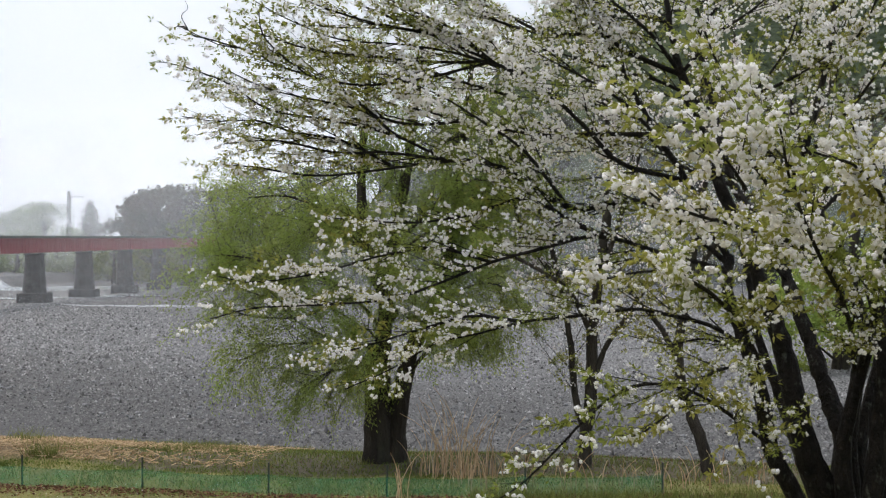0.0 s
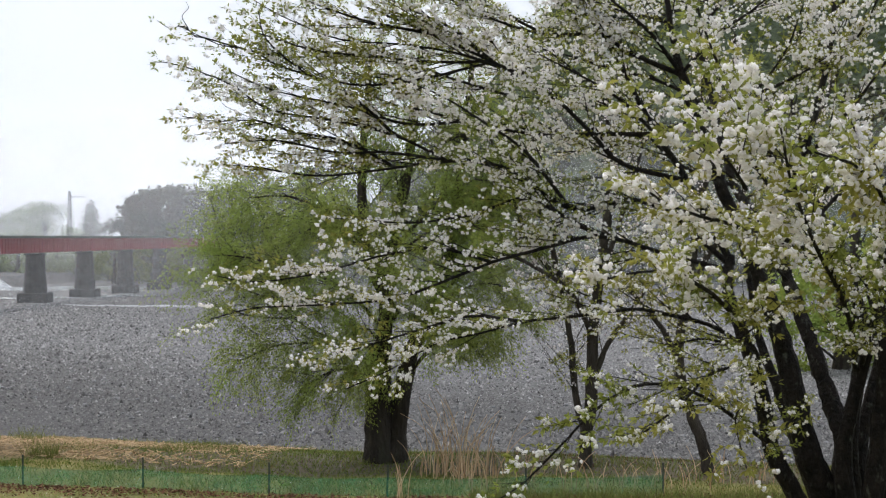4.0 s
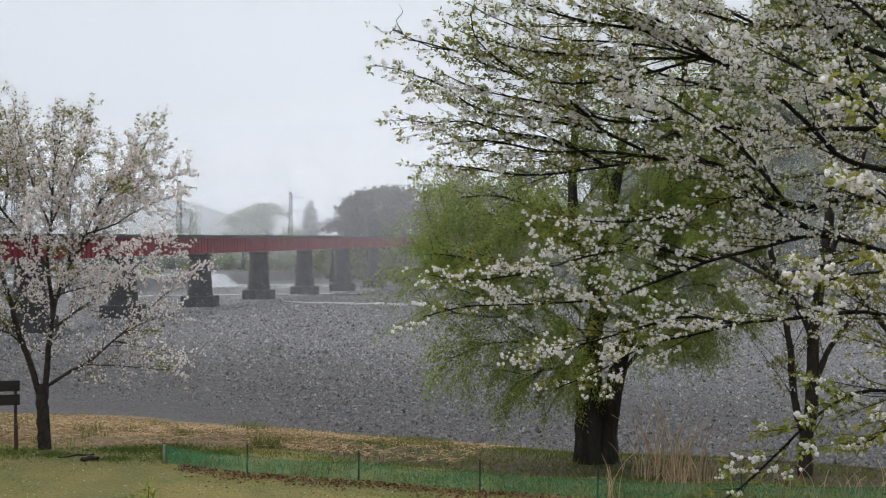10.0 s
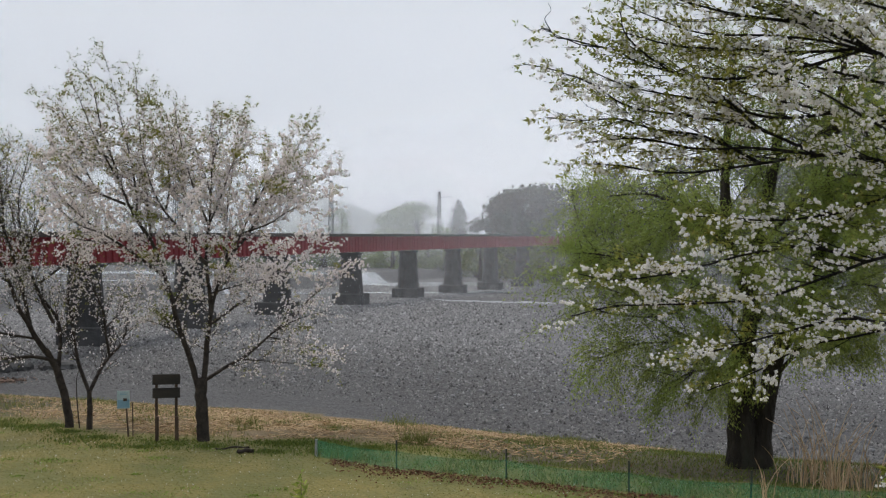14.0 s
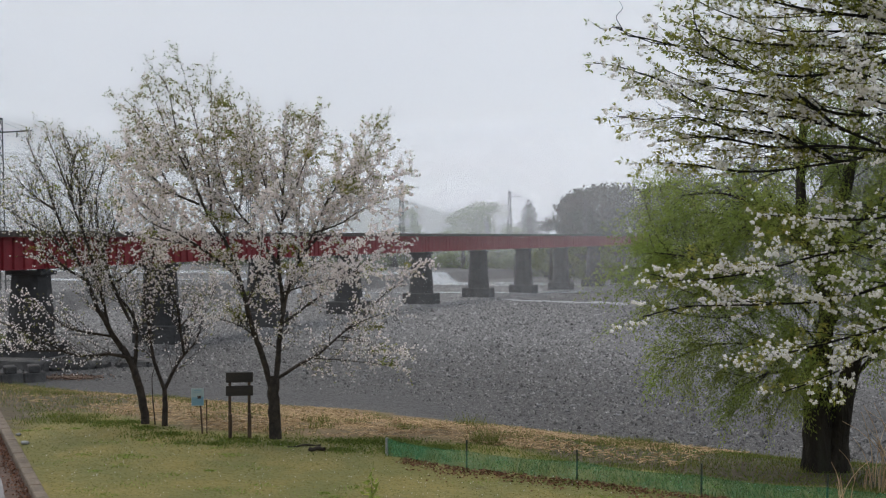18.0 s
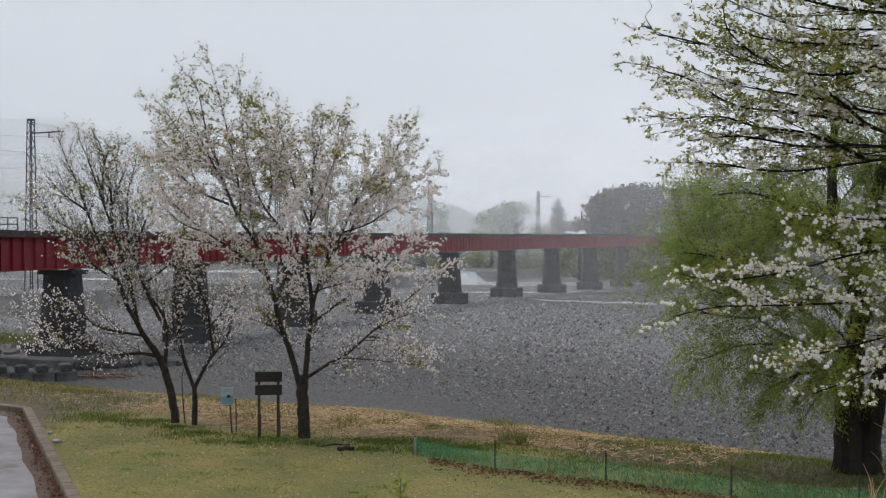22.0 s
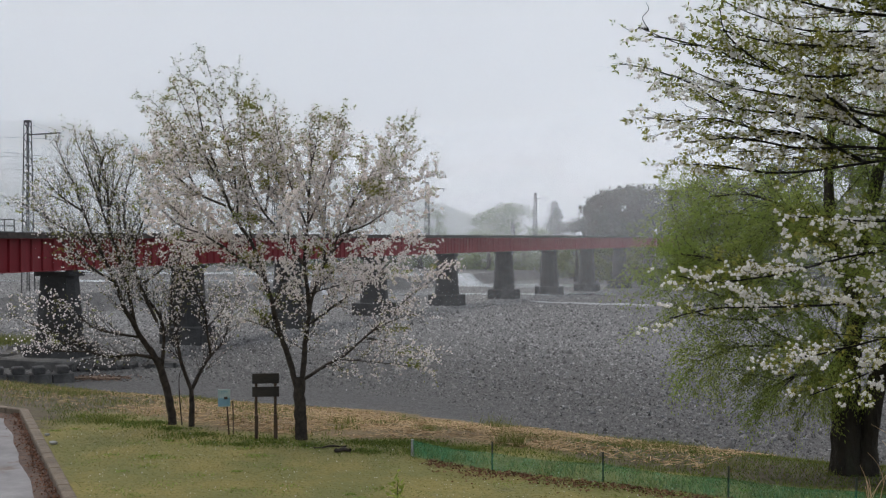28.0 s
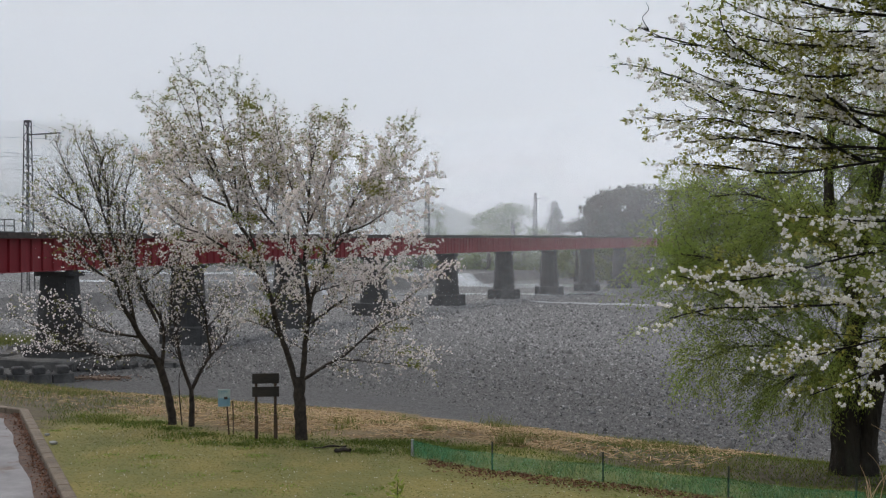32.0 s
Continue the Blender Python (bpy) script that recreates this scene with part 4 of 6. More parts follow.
cherry_two_limbs = []
limb(cherry_two_limbs, 0.16, 0.145, (-14.18, 25.55, -0.05), (-14.21, 25.53, 0.81), (-14.22, 25.53, 1.54))
limb(cherry_two_limbs, 0.1, 0.006, (-14.27, 25.50, 1.23), (-14.44, 25.35, 2.08), (-14.56, 25.20, 2.57), (-14.70, 25.03, 3.34), (-14.82, 24.87, 4.04), (-15.05, 24.64, 4.86), (-15.31, 24.37, 5.41), (-15.49, 24.16, 6.02), (-15.64, 23.95, 6.76), (-15.79, 23.74, 7.35), (-15.84, 23.59, 8.01), (-15.91, 23.42, 8.59), (-16.18, 23.12, 8.94))
limb(cherry_two_limbs, 0.1, 0.006, (-14.19, 25.55, 1.23), (-14.14, 25.61, 1.92), (-14.12, 25.66, 2.48), (-14.08, 25.73, 3.11), (-14.12, 25.77, 3.60), (-14.20, 25.78, 4.16), (-14.24, 25.82, 4.58), (-14.20, 25.90, 5.28), (-14.19, 25.97, 5.99), (-14.19, 26.03, 6.70), (-14.19, 26.09, 7.27), (-14.27, 26.12, 7.70), (-14.23, 26.20, 8.13))
limb(cherry_two_limbs, 0.05, 0.006, (-14.95, 25.11, 4.00), (-15.32, 24.70, 4.41), (-15.56, 24.31, 4.73), (-15.88, 23.83, 5.07), (-16.13, 23.38, 5.47), (-16.35, 22.91, 5.92), (-16.49, 22.49, 6.56), (-16.45, 22.19, 6.93))
limb(cherry_two_limbs, 0.04, 0.006, (-15.43, 24.11, 5.75), (-15.80, 23.59, 6.00), (-16.01, 23.09, 6.35), (-16.13, 22.61, 6.82), (-16.15, 22.16, 7.18))
limb(cherry_two_limbs, 0.035, 0.006, (-15.55, 23.91, 6.55), (-15.99, 23.88, 6.83), (-16.42, 23.93, 7.15), (-16.87, 23.99, 7.68), (-17.29, 24.11, 8.12), (-17.74, 24.22, 8.47))
limb(cherry_two_limbs, 0.05, 0.006, (-14.10, 25.59, 4.30), (-14.38, 25.39, 4.72), (-14.60, 25.22, 5.14), (-14.87, 25.00, 5.55), (-15.05, 24.83, 5.97), (-15.18, 24.68, 6.51), (-15.26, 24.56, 7.06), (-15.27, 24.48, 7.73), (-15.28, 24.39, 8.41), (-15.27, 24.32, 8.97))
limb(cherry_two_limbs, 0.06, 0.006, (-14.01, 25.64, 3.04), (-13.99, 25.77, 3.53), (-13.84, 25.99, 4.16), (-13.73, 26.21, 4.58), (-13.60, 26.45, 5.07), (-13.42, 26.72, 5.72), (-13.34, 26.95, 6.23), (-13.25, 27.19, 6.74), (-13.23, 27.39, 7.37))
limb(cherry_two_limbs, 0.045, 0.006, (-13.74, 26.24, 4.58), (-13.55, 26.55, 4.94), (-13.35, 26.92, 5.51), (-13.15, 27.32, 6.09), (-12.94, 27.73, 6.76), (-12.77, 28.14, 7.41), (-12.48, 28.62, 8.06))
limb(cherry_two_limbs, 0.03, 0.006, (-13.40, 27.08, 5.65), (-13.09, 27.53, 5.91), (-12.83, 28.03, 6.16), (-12.51, 28.59, 6.47), (-12.09, 29.22, 6.72))
limb(cherry_two_limbs, 0.045, 0.006, (-14.00, 25.65, 2.84), (-13.81, 25.99, 3.08), (-13.58, 26.41, 3.36), (-13.21, 26.94, 3.71), (-12.76, 27.51, 4.20), (-12.43, 28.03, 4.59), (-12.00, 28.61, 4.88))
limb(cherry_two_limbs, 0.06, 0.006, (-14.14, 25.57, 1.48), (-13.76, 26.00, 1.80), (-13.44, 26.45, 2.04), (-13.03, 26.96, 2.53), (-12.66, 27.47, 2.97), (-12.32, 27.96, 3.46), (-11.91, 28.50, 3.89), (-11.66, 28.96, 4.33))
limb(cherry_two_limbs, 0.025, 0.006, (-13.15, 26.99, 2.45), (-12.77, 27.70, 2.27), (-12.48, 28.51, 2.08), (-12.27, 29.36, 1.78))
limb(cherry_two_limbs, 0.025, 0.006, (-13.56, 26.22, 1.94), (-12.76, 26.35, 1.91), (-11.87, 26.42, 1.85), (-10.97, 26.43, 1.80))
limb(cherry_two_limbs, 0.025, 0.006, (-14.58, 25.32, 2.52), (-14.75, 24.79, 2.83), (-14.84, 24.17, 3.01), (-14.89, 23.50, 3.16))
limb(cherry_two_limbs, 0.035, 0.006, (-14.06, 25.61, 5.28), (-14.22, 25.31, 5.97), (-14.28, 24.99, 6.65), (-14.32, 24.66, 7.44), (-14.26, 24.35, 8.16))
limb(cherry_two_limbs, 0.03, 0.006, (-14.01, 25.64, 5.98), (-14.33, 25.90, 6.56), (-14.76, 26.21, 7.22), (-15.21, 26.57, 7.89))
limb(cherry_two_limbs, 0.035, 0.006, (-13.81, 26.09, 4.29), (-13.72, 25.89, 5.28), (-13.54, 25.67, 5.97), (-13.30, 25.44, 6.65), (-13.07, 25.18, 7.31), (-12.83, 24.91, 7.88))
limb(cherry_two_limbs, 0.03, 0.006, (-14.03, 25.74, 6.68), (-14.04, 26.02, 7.26), (-14.11, 26.33, 7.79), (-14.24, 26.66, 8.25))
limb(cherry_two_limbs, 0.04, 0.006, (-15.07, 24.68, 4.86), (-15.27, 24.88, 5.42), (-15.50, 25.16, 6.12), (-15.76, 25.47, 6.85), (-15.98, 25.83, 7.88), (-16.27, 26.18, 8.80))
limb(cherry_two_limbs, 0.04, 0.006, (-15.33, 24.40, 5.41), (-15.38, 24.53, 5.96), (-15.58, 24.60, 6.79), (-15.84, 24.66, 7.63), (-16.11, 24.72, 8.48), (-16.41, 24.78, 9.37))
limb(cherry_two_limbs, 0.03, 0.006, (-15.64, 24.44, 4.73), (-16.25, 24.27, 4.86), (-16.78, 24.21, 4.93), (-17.33, 24.16, 5.11), (-17.79, 24.18, 5.39))
limb(cherry_two_limbs, 0.035, 0.006, (-13.63, 26.52, 5.07), (-12.94, 26.57, 5.29), (-12.29, 26.50, 5.63), (-11.62, 26.38, 5.89), (-11.04, 26.19, 6.03))
limb(cherry_two_limbs, 0.03, 0.006, (-14.59, 25.20, 5.14), (-14.70, 25.54, 5.84), (-14.96, 25.91, 6.57), (-15.30, 26.29, 7.29))
limb(cherry_two_limbs, 0.03, 0.006, (-15.54, 24.04, 6.29), (-15.59, 23.64, 6.74), (-15.64, 23.13, 7.37), (-15.60, 22.63, 7.97), (-15.56, 22.09, 8.54))
limb(cherry_two_limbs, 0.03, 0.006, (-14.08, 25.94, 3.52), (-13.79, 26.51, 4.14), (-13.36, 27.25, 4.56), (-12.92, 28.03, 4.93), (-12.53, 28.81, 5.15))
limb(cherry_two_limbs, 0.03, 0.006, (-14.04, 25.63, 3.60), (-13.47, 25.59, 3.75), (-12.80, 25.49, 3.91), (-12.06, 25.37, 4.06), (-11.44, 25.14, 4.23))
limb(cherry_two_limbs, 0.03, 0.006, (-14.69, 25.02, 3.34), (-14.33, 24.89, 3.91), (-14.04, 24.60, 4.60), (-13.78, 24.25, 5.27), (-13.51, 23.86, 6.05))
limb(cherry_two_limbs, 0.025, 0.006, (-12.93, 26.76, 2.55), (-12.40, 26.57, 2.82), (-11.74, 26.30, 3.06), (-11.07, 25.96, 3.21))
limb(cherry_two_limbs, 0.025, 0.006, (-15.04, 25.29, 4.16), (-15.64, 25.21, 4.72), (-16.28, 25.18, 5.28), (-17.00, 25.13, 5.86), (-17.62, 25.17, 6.30))
limb(cherry_two_limbs, 0.03, 0.006, (-14.94, 25.11, 5.56), (-14.98, 25.35, 6.26), (-15.20, 25.56, 6.98), (-15.46, 25.79, 7.86), (-15.79, 26.00, 8.68))
limb(cherry_two_limbs, 0.025, 0.006, (-14.71, 25.48, 6.54), (-14.67, 25.00, 7.21), (-14.52, 24.43, 7.90))
limb(cherry_two_limbs, 0.03, 0.006, (-14.05, 25.62, 5.28), (-13.68, 25.56, 5.97), (-13.34, 25.41, 6.65), (-12.92, 25.26, 7.31), (-12.67, 24.99, 7.75))
limb(cherry_two_limbs, 0.03, 0.006, (-13.47, 26.83, 5.72), (-13.09, 26.78, 6.29), (-12.64, 26.69, 6.84), (-12.20, 26.55, 7.53))
limb(cherry_two_limbs, 0.03, 0.006, (-13.19, 27.41, 6.10), (-12.86, 27.92, 6.40), (-12.79, 28.41, 6.80), (-12.82, 28.91, 7.36))
limb(cherry_two_limbs, 0.03, 0.006, (-15.70, 23.57, 5.07), (-16.24, 23.43, 5.27), (-16.76, 23.36, 5.67), (-17.23, 23.35, 6.08))
limb(cherry_two_limbs, 0.025, 0.006, (-16.04, 23.95, 6.02), (-16.58, 24.16, 6.65), (-17.10, 24.56, 7.32), (-17.78, 24.93, 7.94))

cherry_one_limbs = []
limb(cherry_one_limbs, 0.12, 0.085, (-18.53, 26.32, -0.05), (-18.62, 26.27, 0.77), (-18.79, 26.15, 1.53), (-19.02, 25.98, 2.05))
limb(cherry_one_limbs, 0.085, 0.06, (-17.84, 26.20, -0.05), (-17.83, 26.21, 0.60), (-17.85, 26.19, 1.00))
limb(cherry_one_limbs, 0.072, 0.006, (-19.00, 26.00, 1.99), (-19.18, 25.76, 2.43), (-19.24, 25.57, 2.77), (-19.33, 25.34, 3.15), (-19.42, 25.10, 3.82), (-19.55, 24.82, 4.42), (-19.67, 24.53, 5.00), (-19.76, 24.26, 5.65), (-19.85, 23.98, 6.36), (-19.93, 23.70, 6.91), (-19.97, 23.45, 7.42))
limb(cherry_one_limbs, 0.05, 0.006, (-18.76, 26.17, 1.50), (-18.75, 26.25, 2.21), (-18.85, 26.27, 2.81), (-19.17, 26.14, 3.34), (-19.42, 26.06, 3.87), (-19.65, 26.01, 4.55), (-19.88, 25.95, 5.15), (-20.08, 25.92, 6.06), (-20.18, 25.98, 6.83), (-20.18, 26.11, 7.45))
limb(cherry_one_limbs, 0.05, 0.006, (-19.30, 25.77, 2.60), (-19.44, 25.62, 3.66), (-19.57, 25.46, 4.41), (-19.72, 25.27, 5.15), (-19.87, 25.07, 5.81), (-20.00, 24.89, 6.47), (-20.12, 24.71, 7.05), (-20.27, 24.50, 7.66))
limb(cherry_one_limbs, 0.045, 0.006, (-18.85, 26.10, 2.74), (-19.26, 26.02, 3.57), (-19.61, 26.05, 4.40), (-19.90, 26.14, 5.31), (-20.08, 26.34, 6.08), (-20.11, 26.67, 6.86), (-20.19, 26.98, 7.43))
limb(cherry_one_limbs, 0.045, 0.006, (-18.79, 26.15, 1.75), (-19.20, 25.63, 1.90), (-19.52, 25.11, 1.88), (-19.80, 24.56, 2.06), (-20.00, 24.05, 2.42), (-20.13, 23.57, 2.62), (-20.29, 23.04, 2.84), (-20.52, 22.43, 3.14))
limb(cherry_one_limbs, 0.025, 0.006, (-19.71, 24.45, 2.08), (-19.89, 23.81, 2.13), (-19.99, 23.09, 2.24), (-20.02, 22.34, 2.39))
limb(cherry_one_limbs, 0.035, 0.006, (-19.23, 25.83, 2.35), (-19.67, 25.31, 2.48), (-19.89, 24.90, 2.62), (-19.98, 24.56, 2.84), (-20.15, 24.12, 3.20), (-20.36, 23.64, 3.36))
limb(cherry_one_limbs, 0.03, 0.006, (-19.30, 26.02, 3.72), (-18.86, 26.67, 4.27), (-18.50, 27.35, 4.69), (-18.26, 27.96, 5.08))
limb(cherry_one_limbs, 0.05, 0.006, (-18.13, 26.61, 0.91), (-18.36, 26.52, 1.59), (-18.48, 26.51, 2.12), (-18.59, 26.52, 2.80), (-18.70, 26.53, 3.48), (-18.60, 26.70, 4.24), (-18.56, 26.83, 5.00), (-18.76, 26.80, 5.92), (-18.93, 26.79, 6.69))
limb(cherry_one_limbs, 0.05, 0.006, (-18.12, 26.62, 0.91), (-17.98, 26.86, 1.42), (-17.85, 27.12, 1.78), (-17.71, 27.41, 2.07), (-17.67, 27.65, 2.44), (-17.64, 27.90, 2.97), (-17.48, 28.23, 3.74))
limb(cherry_one_limbs, 0.035, 0.006, (-17.81, 27.07, 1.79), (-17.85, 26.93, 2.56), (-17.83, 26.80, 3.03), (-17.95, 26.56, 3.64), (-17.94, 26.39, 4.10), (-17.97, 26.18, 4.78), (-17.82, 26.09, 5.60))
limb(cherry_one_limbs, 0.035, 0.006, (-19.68, 24.98, 4.41), (-20.04, 24.87, 4.71), (-20.49, 24.75, 5.08), (-21.00, 24.60, 5.37), (-21.51, 24.45, 5.74), (-22.03, 24.30, 5.92))
limb(cherry_one_limbs, 0.035, 0.006, (-19.39, 25.07, 3.83), (-19.68, 24.65, 4.13), (-19.87, 24.22, 4.50), (-20.04, 23.79, 4.86), (-20.14, 23.38, 5.28), (-20.12, 23.06, 5.98))
limb(cherry_one_limbs, 0.03, 0.006, (-19.59, 25.93, 4.55), (-19.56, 26.39, 5.31), (-19.69, 26.86, 6.09), (-19.94, 27.29, 6.89))
limb(cherry_one_limbs, 0.03, 0.006, (-19.69, 25.23, 5.15), (-19.79, 25.29, 5.89), (-19.96, 25.35, 6.64), (-20.20, 25.36, 7.36), (-20.45, 25.39, 7.73))
limb(cherry_one_limbs, 0.03, 0.006, (-19.83, 24.35, 5.65), (-20.18, 24.27, 5.87), (-20.57, 24.21, 6.16), (-20.91, 24.22, 6.39))
limb(cherry_one_limbs, 0.03, 0.006, (-19.81, 25.00, 5.81), (-20.02, 25.21, 6.49), (-20.19, 25.57, 7.03), (-20.36, 25.97, 7.41))
limb(cherry_one_limbs, 0.025, 0.006, (-17.79, 26.84, 2.57), (-17.72, 27.27, 2.85), (-17.76, 27.74, 3.13), (-17.90, 28.20, 3.34))
limb(cherry_one_limbs, 0.016, 0.006, (-18.20, 26.30, -0.05), (-18.21, 26.19, 0.80), (-18.21, 26.19, 1.33), (-18.09, 26.28, 1.70))


def small_cherry(name, label, limbs, trunks, spacing, length, n_bloom, n_leaf, size, group="", last=None, lift=0.14, spread=40, skip=1, bare=(20, 21), fine_r=0.005, fade=0.9, green=0.62, tip=0.7, twig=0.45, bark=None, slim=0.78):
    limbs = [(p, r * (1 if i < trunks else slim)) for i, (p, r) in enumerate(limbs)]
    shoots = grow(limbs[skip:last], spacing, length, spread, lift, 0.5, 0.12, 0.012, 5, tip=tip)
    twigs = grow(shoots, 0.12, twig, 38, lift, 0.6, 0.1, fine_r, 4, tip=0.5)
    t, o = tree_body(name, label, limbs, shoots + twigs, bark or BARK_SMALL, trunks, 8, group)
    fine = twigs + shoots + [(p[len(p) // 3:], r[len(p) // 3:]) for p, r in limbs[skip:last]]
    c, d = along(fine, n_bloom, 0.0, 0.012)
    c = clumped(c, 2, 5, 0.02)
    c = c[rng.uniform(0, 1, len(c)) > 0.6 * smooth01((4.2 - c[:, 2]) / 1.2)]
    c = c[rng.uniform(0, 1, len(c)) > fade * smooth01((c[:, 2] - bare[0]) / (bare[1] - bare[0]))]
    v, f = blooms(c - o, size)
    part("blossoms", mesh_np("blossoms", v, f, BLOSSOM_PINK), BLOSSOM_PINK, t, "pale pink-white blossoms", "stuff")
    # olive leaves, thicker towards the top, and a few boughs already in full leaf
    c, d = along(fine, n_leaf, 0.3, 0.02)
    high = smooth01((c[:, 2] - bare[0] + 1.0) / 2.0)
    pick = rng.uniform(0, 1, len(c)) < 0.18 + 0.82 * high
    v, f = rosettes(c[pick] - o, d[pick], 2, 4, 0.064, 0.03, 0.3)
    part("leaves", mesh_np("leaves", v, f, LEAF_SMALL), LEAF_SMALL, t, "small olive-green leaves", "stuff")
    bough = np.array([noise.noise(Vector(q * np.array([0.9, 0.9, 2.0]))) for q in c]) > green
    if bough.sum() > 10:
        v, f = rosettes(c[bough] - o, d[bough], 4, 8, 0.075, 0.032, 0.3)
        part("leaves", mesh_np("leaves", v, f, LEAF_YOUNG), LEAF_YOUNG, t, "yellow-green leaves on a few boughs", "stuff")


small_cherry("young_cherry", "upright young cherry tree in pale pink blossom beside a notice board", cherry_two_limbs, 1, 0.13, 0.95, 0.104, 0.075, 0.056, "young cherries on the lawn", bare=(6.5, 8.8), spread=50, lift=0.06, tip=0.55, fine_r=0.007, green=0.46, twig=0.5)
small_cherry("young_cherry", "two-stemmed cherry tree with bare upper twigs and few white blossoms", cherry_one_limbs, 2, 0.11, 1.3, 0.2, 1.0, 0.05, "young cherries on the lawn", last=-1, skip=2, bare=(3.4, 5.8), spread=32, fine_r=0.007, fade=0.75, green=0.48, tip=0.6, twig=0.55, slim=1.1)
small_cherry("bank_cherry", "forked cherry tree with mossy dark stems at the water's edge", far_cherry_a_limbs, 1, 0.22, 1.8, 0.24, 0.10, 0.06, "cherries on the bank", green=0.1, twig=0.6, bark=BARK_WILLOW)
small_cherry("bank_cherry", "slender leaning cherry tree with a mossy stem in dry grass", far_cherry_b_limbs, 1, 0.22, 1.7, 0.24, 0.10, 0.06, "cherries on the bank", green=0.1, twig=0.6, bark=BARK_WILLOW)

willow_limbs = []
limb(willow_limbs, 0.35, 0.27, (-1.45, 26.35, -0.25), (-1.47, 26.36, 0.57), (-1.46, 26.36, 1.59), (-1.40, 26.36, 2.60))
limb(willow_limbs, 0.25, 0.10, (-1.42, 26.36, 2.10), (-1.29, 26.37, 3.24), (-1.17, 26.37, 4.76), (-0.81, 26.39, 6.54), (-0.62, 26.39, 8.06), (-0.49, 26.40, 9.20))
limb(willow_limbs, 0.29, 0.06, (-1.05, 26.45, -0.3), (-1.07, 26.48, 0.55), (-0.94, 26.48, 1.44), (-0.71, 26.49, 2.47), (-0.20, 26.40, 3.49), (0.20, 26.40, 5.02), (0.46, 26.40, 7.17), (0.65, 26.39, 8.95))
limb(willow_limbs, 0.2, 0.05, (-1.13, 26.38, 3.24), (-1.69, 26.15, 4.76), (-1.81, 26.14, 6.52), (-1.68, 26.15, 8.16), (-1.62, 26.15, 9.16))
limb(willow_limbs, 0.08, 0.03, (-1.19, 26.37, 2.73), (-2.03, 25.72, 3.78), (-2.96, 25.23, 4.29), (-4.00, 24.88, 4.54), (-4.66, 24.56, 4.66))
limb(willow_limbs, 0.08, 0.03, (-1.07, 26.38, 4.00), (-2.03, 25.72, 5.26), (-3.20, 25.20, 5.86), (-4.11, 24.86, 5.85))
limb(willow_limbs, 0.06, 0.03, (-1.19, 26.37, 2.48), (-2.26, 25.50, 2.68), (-3.41, 24.97, 2.73), (-4.32, 24.62, 2.41))
limb(willow_limbs, 0.1, 0.04, (-0.75, 26.39, 1.97), (-0.05, 26.00, 2.76), (0.57, 25.79, 2.91))
limb(willow_limbs, 0.12, 0.04, (-1.07, 26.38, 4.76), (-0.30, 26.00, 5.64), (0.69, 25.79, 6.26), (1.43, 25.56, 6.12))
limb(willow_limbs, 0.07, 0.03, (-1.69, 26.15, 4.76), (-2.89, 26.84, 5.27), (-3.96, 27.11, 5.54), (-5.01, 27.14, 5.28))
limb(willow_limbs, 0.06, 0.025, (-2.03, 25.72, 3.78), (-2.96, 25.23, 3.32), (-4.00, 24.88, 3.34), (-4.79, 24.64, 3.59))
limb(willow_limbs, 0.08, 0.03, (-1.07, 26.38, 3.24), (-1.76, 25.34, 2.33), (-2.44, 24.88, 2.14), (-3.02, 24.72, 1.80))
limb(willow_limbs, 0.09, 0.03, (-0.81, 26.39, 6.54), (0.08, 26.20, 7.16), (0.95, 25.98, 7.39), (1.81, 25.84, 7.13))
limb(willow_limbs, 0.09, 0.03, (-0.20, 26.40, 3.49), (0.58, 26.09, 4.39), (1.32, 25.87, 4.89), (2.05, 25.72, 4.77))
limb(willow_limbs, 0.07, 0.03, (0.08, 26.40, 4.38), (0.83, 26.29, 5.52), (1.58, 26.15, 6.02), (2.20, 26.01, 6.14))

limb(willow_limbs, 0.05, 0.01, (-2.13, 26.31, 2.58), (-3.28, 26.10, 3.17), (-4.09, 25.86, 4.27), (-4.48, 25.66, 5.25), (-4.69, 25.47, 6.04))
limb(willow_limbs, 0.045, 0.01, (-3.39, 25.98, 3.29), (-4.37, 26.05, 4.26), (-4.96, 26.23, 5.13), (-5.26, 26.48, 5.89))
limb(willow_limbs, 0.045, 0.01, (-2.36, 26.29, 3.30), (-3.44, 26.39, 4.26), (-4.02, 26.59, 5.25), (-4.35, 26.85, 6.08))
limb(willow_limbs, 0.04, 0.01, (-3.80, 26.33, 3.63), (-4.47, 25.95, 3.89), (-5.00, 25.50, 4.39), (-5.22, 25.06, 4.88))
limb(willow_limbs, 0.06, 0.02, (-0.75, 26.40, 2.40), (-0.10, 26.10, 3.05), (0.62, 25.90, 3.25), (1.15, 25.70, 2.95))
limb(willow_limbs, 0.06, 0.02, (-0.30, 26.40, 3.30), (0.45, 26.50, 3.85), (1.15, 26.70, 3.95), (1.70, 26.85, 3.65))
limb(willow_limbs, 0.06, 0.02, (-0.80, 26.30, 2.55), (-0.62, 25.60, 3.15), (-0.40, 25.00, 3.20), (-0.20, 24.60, 2.90))
limb(willow_limbs, 0.06, 0.02, (-1.35, 26.20, 2.50), (-1.62, 25.50, 3.00), (-1.90, 24.95, 2.95), (-2.10, 24.60, 2.65))
limb(willow_limbs, 0.06, 0.02, (-1.10, 26.15, 3.60), (-1.02, 25.40, 4.20), (-0.85, 24.90, 4.30), (-0.70, 24.55, 4.10))
limb(willow_limbs, 0.06, 0.02, (-0.85, 26.25, 4.80), (0.00, 25.60, 5.30), (0.55, 25.20, 5.30), (1.00, 24.90, 5.05))
